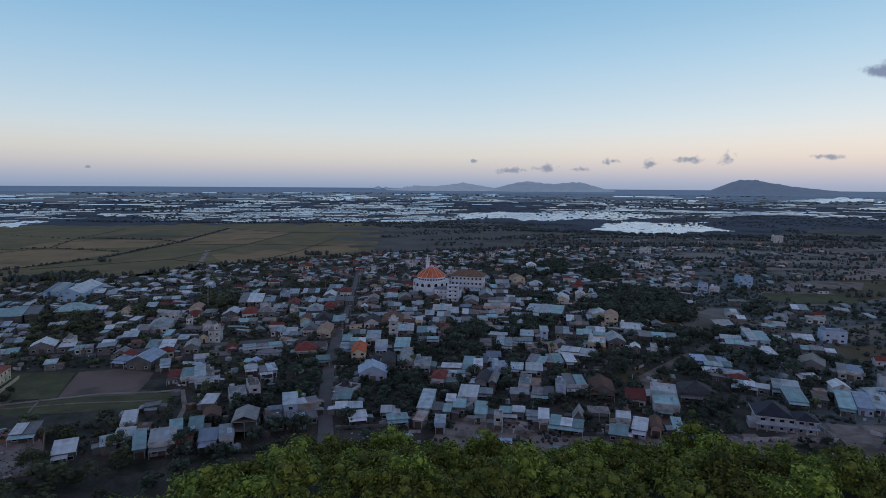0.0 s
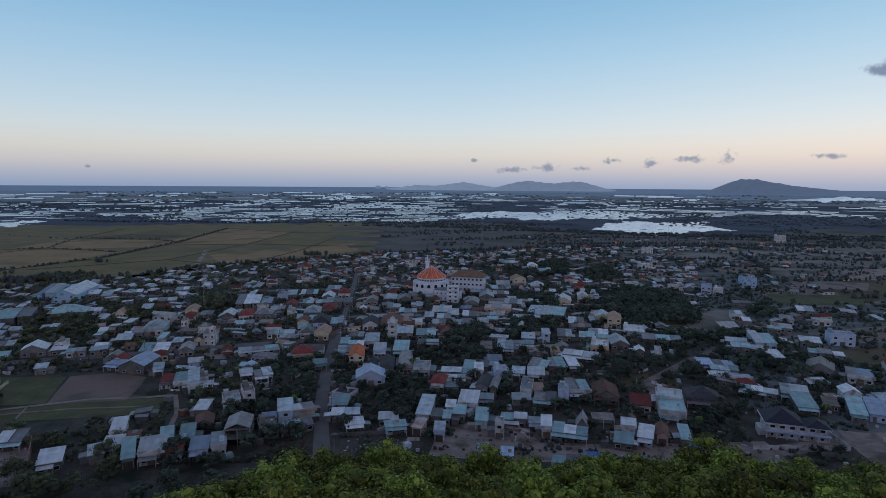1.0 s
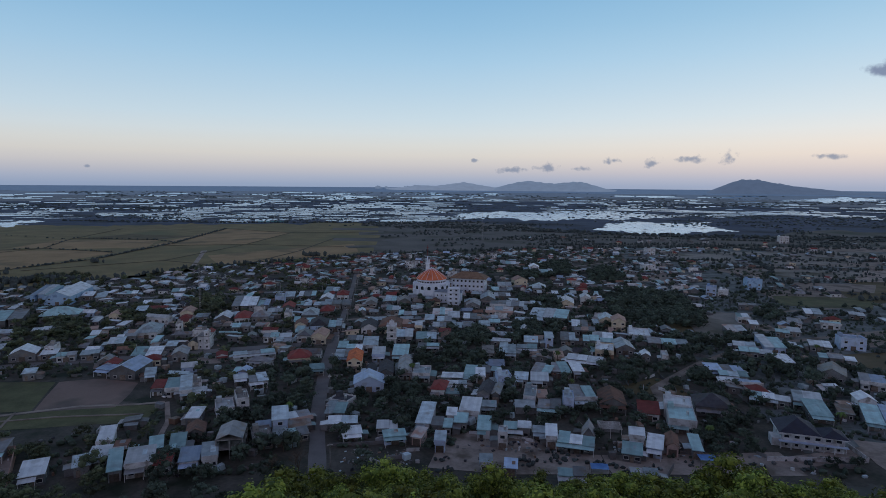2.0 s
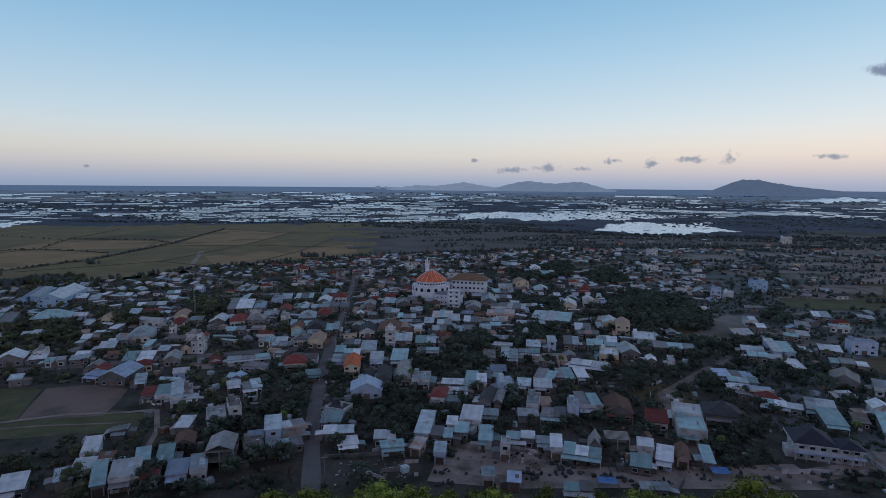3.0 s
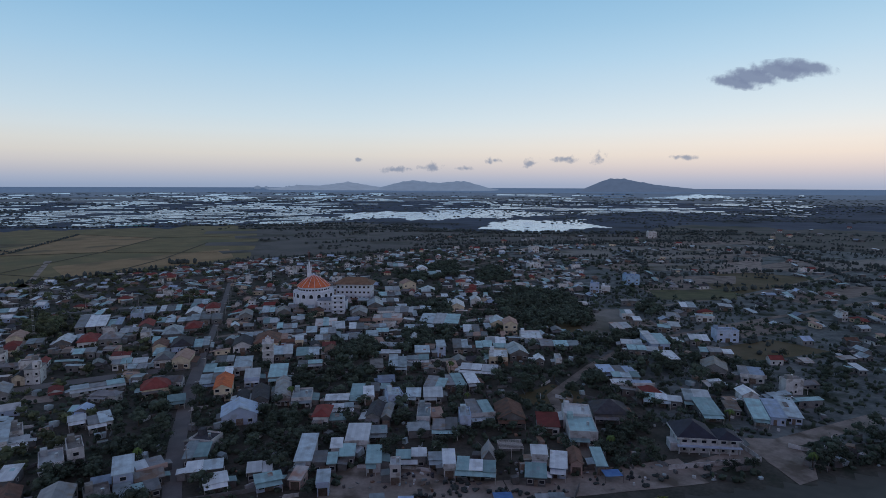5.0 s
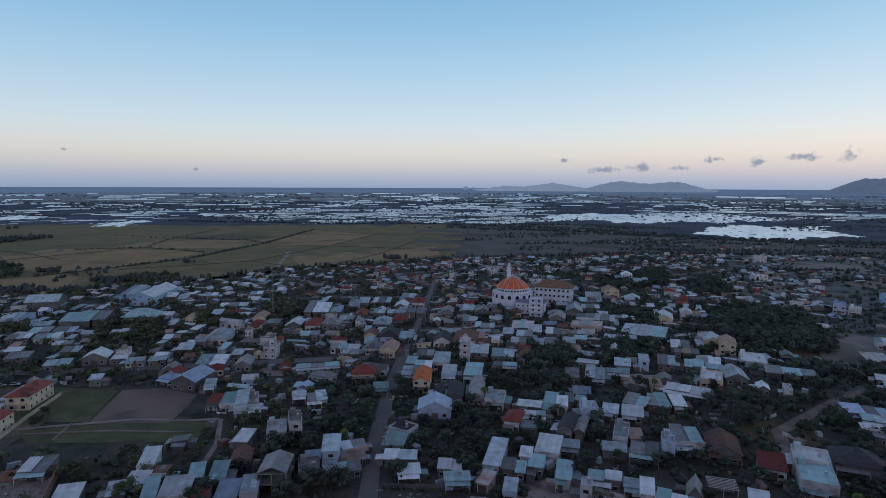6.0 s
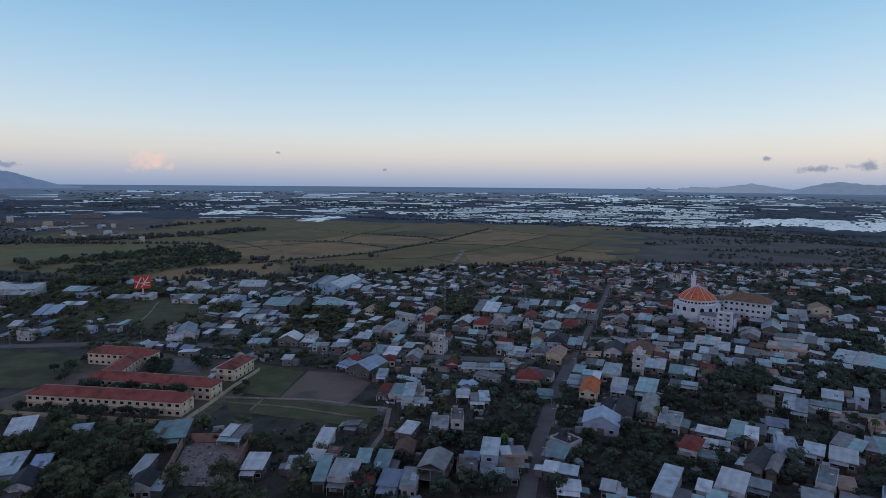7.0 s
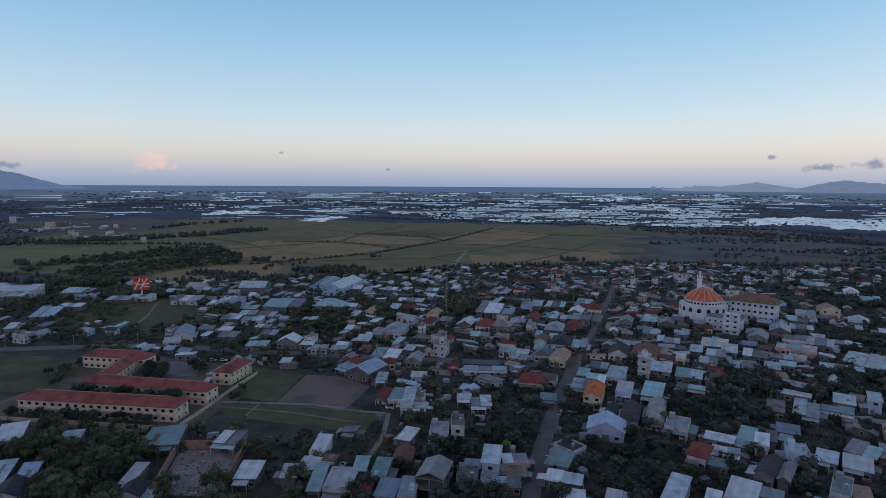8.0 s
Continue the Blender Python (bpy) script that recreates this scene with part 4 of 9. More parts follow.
        add_box(bm, -4.5, 4.5, -3.0, -1.6, 3.2 * s + 2.8, 3.2 * s + 3.2)
        part("balcony", bm, white, stair)
        for sx in (-4.2, 0, 4.2):
            bm = bmesh.new()
            add_box(bm, sx - 0.2, sx + 0.2, -2.9, -2.5, 3.2 * s, 3.2 * s + 2.8)
            part("column", bm, white, stair)
        put("window", WINDOW_WIDE, stair, -2.1, -1.6, 3.2 * s + 0.9)
        put("window", WINDOW_WIDE, stair, 2.1, -1.6, 3.2 * s + 0.9)
    tagged(stair, "white four-storey balcony block with columns", "building")
    # parish building
    hall = new("parish_building")
    hall.matrix_world = pose(18.9, 504.0, 0, 0, 0, -13)
    bm = bmesh.new()
    add_box(bm, -13.8, 13.8, -7, 7, 0, 12.7)
    part("wall", bm, white, hall)
    for z in (4.0, 8.2):
        bm = bmesh.new()
        add_box(bm, -13.9, 13.9, -7.35, -7.0, z, z + 0.35)
        part("band", bm, white, hall)
    _, roof = roof_mesh("hip", 30.0, 16.5, 12.8)
    part("roof", roof, material("tile_tan", (0.17, 0.110, 0.075), (0.27, 0.180, 0.125), 0.4, fine=4, bump=0.4), hall, "brown tiled hip roof")
    for s in range(3):
        for k in range(8):
            ob = put("window", WINDOW_WIDE, hall, -11.9 + 3.4 * k, -7, 1.3 + 4.15 * s)
            ob.scale = (1.0, 1.0, 1.3)
            bm = bmesh.new()
            x = -11.9 + 3.4 * k
            add_box(bm, x - 1.1, x + 1.1, -7.7, -7.0, 3.2 + 4.15 * s, 3.35 + 4.15 * s)
            part("window_hood", bm, white, hall)
        for k in range(4):
            put("window", WINDOW, hall, 13.8, -5 + 3.3 * k, 1.3 + 4.15 * s, 90)
    tagged(hall, "white three-storey parish building with a tan hip roof", "building")
    for p in ((cx, cy, 14.8), (-17, 508, 4), (1.5, 463, 10), (5, 451, 6), (15, 505, 10), (30, 501, 10)):
        BLOCKED.append(p)


make_church()


# ---- the school ----
def school_wing(x, y, turn, w, d, label):
    root = new("school_building")
    root.matrix_world = pose(x, y, 0, 0, 0, turn)
    cream = material("school_cream", (0.70, 0.59, 0.44), (0.82, 0.70, 0.55), 0.3, fine=2.5, third=(0.52, 0.43, 0.33), third_scale=0.3)
    bm = bmesh.new()
    add_box(bm, -w / 2, w / 2, -d / 2, d / 2, 0, 5.75)
    for z in (2.8, 5.4):
        add_box(bm, -w / 2 - 0.1, w / 2 + 0.1, -d / 2 - 0.5, -d / 2, z, z + 0.25)
    part("wall", bm, cream, root)
    _, roof = roof_mesh("hip", w, d, 5.9)
    part("roof", roof, material("school_tile", (0.27, 0.082, 0.072), (0.38, 0.125, 0.112), 0.4, fine=5, bump=0.5, third=(0.14, 0.06, 0.055), third_scale=0.15), root, "dull red tiled hip roof")
    m = min(w, d) / 2
    bm = bmesh.new()
    rise = 0.55 * m + 0.2
    if w > d:
        add_box(bm, -w / 2 + m, w / 2 - m, -0.18, 0.18, 5.85 + rise, 6.0 + rise)
    else:
        add_box(bm, -0.18, 0.18, -d / 2 + m, d / 2 - m, 5.85 + rise, 6.0 + rise)
    part("ridge", bm, ROOFS["pinktile"], root)
    n = max(2, int(w / 3.2))
    for s in range(2):
        for k in range(n):
            put("window", WINDOW_WIDE, root, -w / 2 + (k + 0.5) * w / n, -d / 2, 0.75 + 3.0 * s)
            put("window", WINDOW_WIDE, root, -w / 2 + (k + 0.5) * w / n, d / 2, 0.75 + 3.0 * s, 180)
        for k in range(max(1, int(d / 3.4))):
            q = -d / 2 + (k + 0.5) * d / max(1, int(d / 3.4))
            put("window", WINDOW, root, w / 2, q, 0.75 + 3.0 * s, 90)
            put("window", WINDOW, root, -w / 2, q, 0.75 + 3.0 * s, -90)
    c, s = math.cos(radians(turn)), math.sin(radians(turn))
    for k in range(-int(w / 14), int(w / 14) + 1):
        BLOCKED.append((x + 7 * k * c, y + 7 * k * s, 7))
    return tagged(root, label, "school", "school wings")


school_wing(-214.6, 196.1, 19.3, 66.0, 8.8, "long two-storey cream school wing with a red roof")
school_wing(-214.9, 216.3, 16.1, 59.0, 8.6, "long two-storey cream school wing with a red roof")
school_wing(-246.4, 222.9, 31.5, 8.2, 33.0, "two-storey cream school link with a red roof")
school_wing(-264.5, 237.6, 17.0, 33.0, 9.0, "two-storey cream school wing with a red roof")
school_wing(-201.5, 250.0, 15.0, 8.6, 18.0, "short two-storey cream school block with a red roof")


def covered_walkway(x0, y0, x1, y1, z, width):
    """A flat white roof on two rows of posts between the school wings."""
    root, ln = new("covered_walkway"), math.hypot(x1 - x0, y1 - y0)
    root.matrix_world = pose((x0 + x1) / 2, (y0 + y1) / 2, 0, 0, 0, math.degrees(math.atan2(y1 - y0, x1 - x0)))
    bm = bmesh.new()
    add_box(bm, -ln / 2, ln / 2, -width / 2, width / 2, z, z + 0.22)
    part("roof", bm, WALLS["white"], root)
    n = max(2, int(ln / 3.5))
    for k in range(n):
        for s in (-1, 1):
            bm = bmesh.new()
            px = -ln / 2 + 0.3 + (ln - 0.6) * k / (n - 1)
            add_box(bm, px - 0.12, px + 0.12, s * (width / 2 - 0.2) - 0.12, s * (width / 2 - 0.2) + 0.12, 0, z)
            part("post", bm, WALLS["white"], root)
    return tagged(root, "white flat-roofed covered walkway between school wings", "walkway", "school walkways")


covered_walkway(-196.0, 207.3, -198.8, 215.8, 4.6, 2.6)
covered_walkway(-237.2, 193.6, -241.0, 203.0, 3.0, 2.4)
covered_walkway(-205.6, 240.0, -210.6, 258.0, 4.2, 3.0)
covered_walkway(-197.5, 228.0, -203.5, 239.0, 3.6, 2.6)


def low_wall(name, pts, h, mat, label, category="wall", thick=0.22):
    bm = bmesh.new()
    for (x0, y0), (x1, y1) in zip(pts, pts[1:]):
        t = Vector((x1 - x0, y1 - y0)).normalized()
        n = (-t.y * thick / 2, t.x * thick / 2)
        z = min(ground_z(x0, y0), ground_z(x1, y1))
        add_slab(bm, [(x0 - n[0], y0 - n[1], z + h), (x1 - n[0], y1 - n[1], z + h), (x1 + n[0], y1 + n[1], z + h), (x0 + n[0], y0 + n[1], z + h)], h)
    return tagged(link(name, bm, mat), label, category)


low_wall("boundary_wall", [(-247.1, 172.5), (-213, 184.6), (-176.1, 197.4), (-181.8, 215.8), (-188.9, 235.7), (-196, 259.9)], 1.6, WALLS["cream"], "stained cream boundary wall round the school")
low_wall("yard_wall", [(-143.4, 163.3), (-161.9, 187.4), (-142, 198.8), (-125, 171.8)], 3.3, WALLS["brick"], "bare brick wall round a rubble yard")
sheet("rubble_yard", [(-142.9, 164.2), (-161, 187.2), (-142.3, 197.9), (-125.8, 171.8)], material("rubble_floor", (0.24, 0.215, 0.20), (0.38, 0.345, 0.32), 0.2, fine=1.2, bump=0.4, third=(0.24, 0.21, 0.19), third_scale=0.15), "pale dusty yard floor", "yard", lift=0.12, cell=4)
low_wall("garden_wall", [(-39.8, 207.3), (-24.1, 209.4), (-9.9, 213)], 1.3, WALLS["grey"], "grey garden wall below the houses")
low_wall("garden_wall", [(8.5, 218.7), (19.9, 217.3), (31.2, 212.3)], 1.2, WALLS["white"], "white garden wall beside the dirt yard")
BLOCKED.append((-143.4, 180.3, 15))


# ---- the large dark-roofed villa ----
def make_villa():
    root = new("villa")
    root.matrix_world = pose(128.6, 217.4, 0, 0, 0, -17) @ Matrix.Diagonal((1.02, 0.88, 0.86, 1))
    white = WALLS["white"]
    bm = bmesh.new()
    add_box(bm, -9.4, 1.6, -11, 2.0, 0, 6.4)
    add_box(bm, 1.6, 9.4, -11, -2.5, 0, 6.0)
    add_box(bm, -12.0, -9.4, -10, -4, 0, 3.2)
    part("wall", bm, white, root)
    bm = bmesh.new()
    add_box(bm, -10.2, 10.2, -12.8, -11, 2.9, 3.2)
    part("canopy", bm, WALLS["blue"], root, "blue-edged veranda canopy")
    for k in range(7):
        bm = bmesh.new()
        add_box(bm, -9.9 + 3.2 * k, -9.6 + 3.2 * k, -12.6, -12.3, 0, 2.9)
        part("post", bm, white, root)
    bm = bmesh.new()
    h = 6.5
    for x0, x1, y0, y1, z, rise in ((-10.4, 2.4, -12, 3.0, h, 4.6), (2.42, 10.4, -12, -1.6, h - 0.4, 2.4)):
        inset = (x1 - x0) * 0.46
        low = [bm.verts.new(c) for c in ((x0, y0, z), (x1, y0, z), (x1, y1, z), (x0, y1, z))]
        p, r = bm.verts.new(((x0 + x1) / 2, y0 + inset, z + rise)), bm.verts.new(((x0 + x1) / 2, y1 - inset, z + rise))
        for f in ((low[0], low[1], p), (low[1], low[2], r, p), (low[2], low[3], r), (low[3], low[0], p, r), low[::-1]):
            bm.faces.new(f)
    part("roof", bm, material("villa_slate", (0.026, 0.030, 0.050), (0.050, 0.055, 0.085), 0.5, rough=0.7, fine=9, bump=0.5, third=(0.04, 0.042, 0.06)), root, "dark slate-coloured hip roof")
    for x0, x1, y0, y1 in ((-10.5, 2.4, -12.1, -11.85), (2.45, 10.5, -12.1, -11.85), (-10.5, -10.25, -11.85, 3.1), (10.25, 10.5, -11.85, -1.5)):
        bm = bmesh.new()
        add_box(bm, x0, x1, y0, y1, 5.8, 6.08 if x0 > 2 else 6.48)
        part("fascia", bm, white, root, "white roof edge board")
    for k in range(6):
        put("window", WINDOW_WIDE, root, -7.8 + 3.1 * k, -11, 4.2)
        put("window", WINDOW, root, -7.8 + 3.1 * k, -11, 0.9)
    for k in range(4):
        put("window", WINDOW, root, -9.4, -9 + 3.2 * k, 4.2, -90)
    put("door", DOOR_WIDE, root, 9.4, -7, 0.02, 90)
    tagged(root, "large white villa with a dark slate-coloured hip roof", "house")
    BLOCKED.extend([(119, 212, 9), (132, 212, 9), (122, 222, 8)])
    low_wall("villa_wall", [(106, 200), (139, 199.5), (140, 214)], 1.7, white, "white villa garden wall")


make_villa()


# ---- an unfinished concrete house and an open frame ----
def make_shell(x, y, turn, w, d, floors, label):
    root = new("unfinished_house")
    root.matrix_world = pose(x, y, 0, 0, 0, turn)
    con = ROOFS["concrete"]
    for f in range(floors):
        bm = bmesh.new()
        add_box(bm, -w / 2, w / 2, -d / 2, d / 2, 3.3 * f + 3.0, 3.3 * f + 3.25)
        part("slab", bm, con, root)
        for ix in (-1, 0, 1):
            for iy in (-1, 0, 1):
                bm = bmesh.new()
                px, py = ix * (w / 2 - 0.15), iy * (d / 2 - 0.15)
                add_box(bm, px - 0.14, px + 0.14, py - 0.14, py + 0.14, 3.3 * f - (0.05 if f else 0), 3.3 * f + 3.0)
                part("column", bm, con, root)
        bm = bmesh.new()
        add_box(bm, -w / 2 + 0.02, w / 2 - 0.02, d * 0.1, d * 0.1 + 0.2, 3.3 * f, 3.3 * f + 3.0)
        add_box(bm, -w / 2 + 0.3, -w / 2 + 0.45, -d / 2 + 0.3, d * 0.1, 3.3 * f, 3.3 * f + 3.0)
        part("brick_wall", bm, WALLS["grey"], root)
    for s in (-1, 1):
        bm = bmesh.new()
        top = 3.3 * floors
        add_slab(bm, [(0, -d / 2, top + 1.9), (0, d / 2, top + 1.9), (s * w / 2, d / 2, top + 0.2), (s * w / 2, -d / 2, top + 0.2)][::s], 0.15)
        part("roof_plate", bm, ROOFS["grey"], root)
    BLOCKED.append((x, y, (w + d) / 4 + 1))
    return tagged(root, label, "house")


make_shell(-72.0, 203.5, 12, 8.6, 12.0, 2, "unfinished two-storey grey concrete house with open columns")


# ---- houses placed one by one: x, y, turn, width, depth, eaves, roof, colours ----
house(-147.9, 281.2, 1, 12.3, 16.9, 4.6, "gable", "blue", "grey")
house(-158.7, 280.8, -14, 8.2, 6.2, 3.6, "shed", "blue", "grey")
house(-34.2, 266.4, 8, 13.5, 12.1, 4.2, "gable", "blue", "blue")
house(-41.8, 243.6, -22, 9.0, 8.1, 3.8, "flat", "dark", "white")
house(-44.9, 296.0, 5, 7.5, 17.7, 5.8, "gable", "orange", "cream")
house(-35.3, 283.8, 4, 5.0, 11.0, 3.6, "gable", "dark", "white")
house(-28.3, 283.5, 4, 7.1, 16.6, 4.2, "gable", "dark", "grey")
house(-19.7, 289.5, 3, 6.7, 23.8, 4.0, "gable", "grey", "white")
house(20.5, 190.0, -8, 4.3, 5.7, 3.2, "shed", "blue", "grey")
house(12.9, 192.8, -3, 4.2, 5.8, 3.2, "shed", "pale", "white")
house(226.7, 337.5, -13, 13.5, 9.0, 6.8, "flat", "blue", "blue")
house(220.8, 498.9, -26, 8.6, 9.0, 7.5, "flat", "bluepaint", "blue")
house(228.2, 493.1, -29, 8.1, 9.0, 5.6, "flat", "white", "white")
house(270.7, 529.0, -3, 13.8, 9.0, 9.0, "flat", "bluepaint", "bluedeep")
house(65.0, 534.0, 10, 12.3, 12.0, 6.8, "gable", "pinktile", "cream")
house(216.6, 641.9, 14, 14.1, 9.0, 6.0, "flat", "white", "white")
house(548.2, 970.8, -1, 16.1, 9.0, 11.0, "flat", "white", "white")
house(269.0, 790.4, 25, 13.7, 9.0, 8.0, "flat", "white", "white")
house(50.6, 214.5, -14, 4.8, 8.2, 3.5, "steep", "grey", "grey")
house(38.6, 185.3, -7, 9.4, 5.0, 3.0, "shed", "white", "grey")
house(60.8, 185.8, -8, 9.2, 4.5, 3.0, "shed", "pale", "grey")
house(-397.9, 279.6, 40, 14.6, 24.0, 5.0, "shed", "blue", "grey")
house(-381.5, 251.6, 42, 9.3, 12.0, 4.0, "shed", "pale", "grey")
house(-278.4, 287.5, 44, 10.6, 20.8, 5.0, "gable", "blue", "white")
house(-272.7, 274.6, 47, 9.5, 8.9, 4.0, "shed", "white", "white")


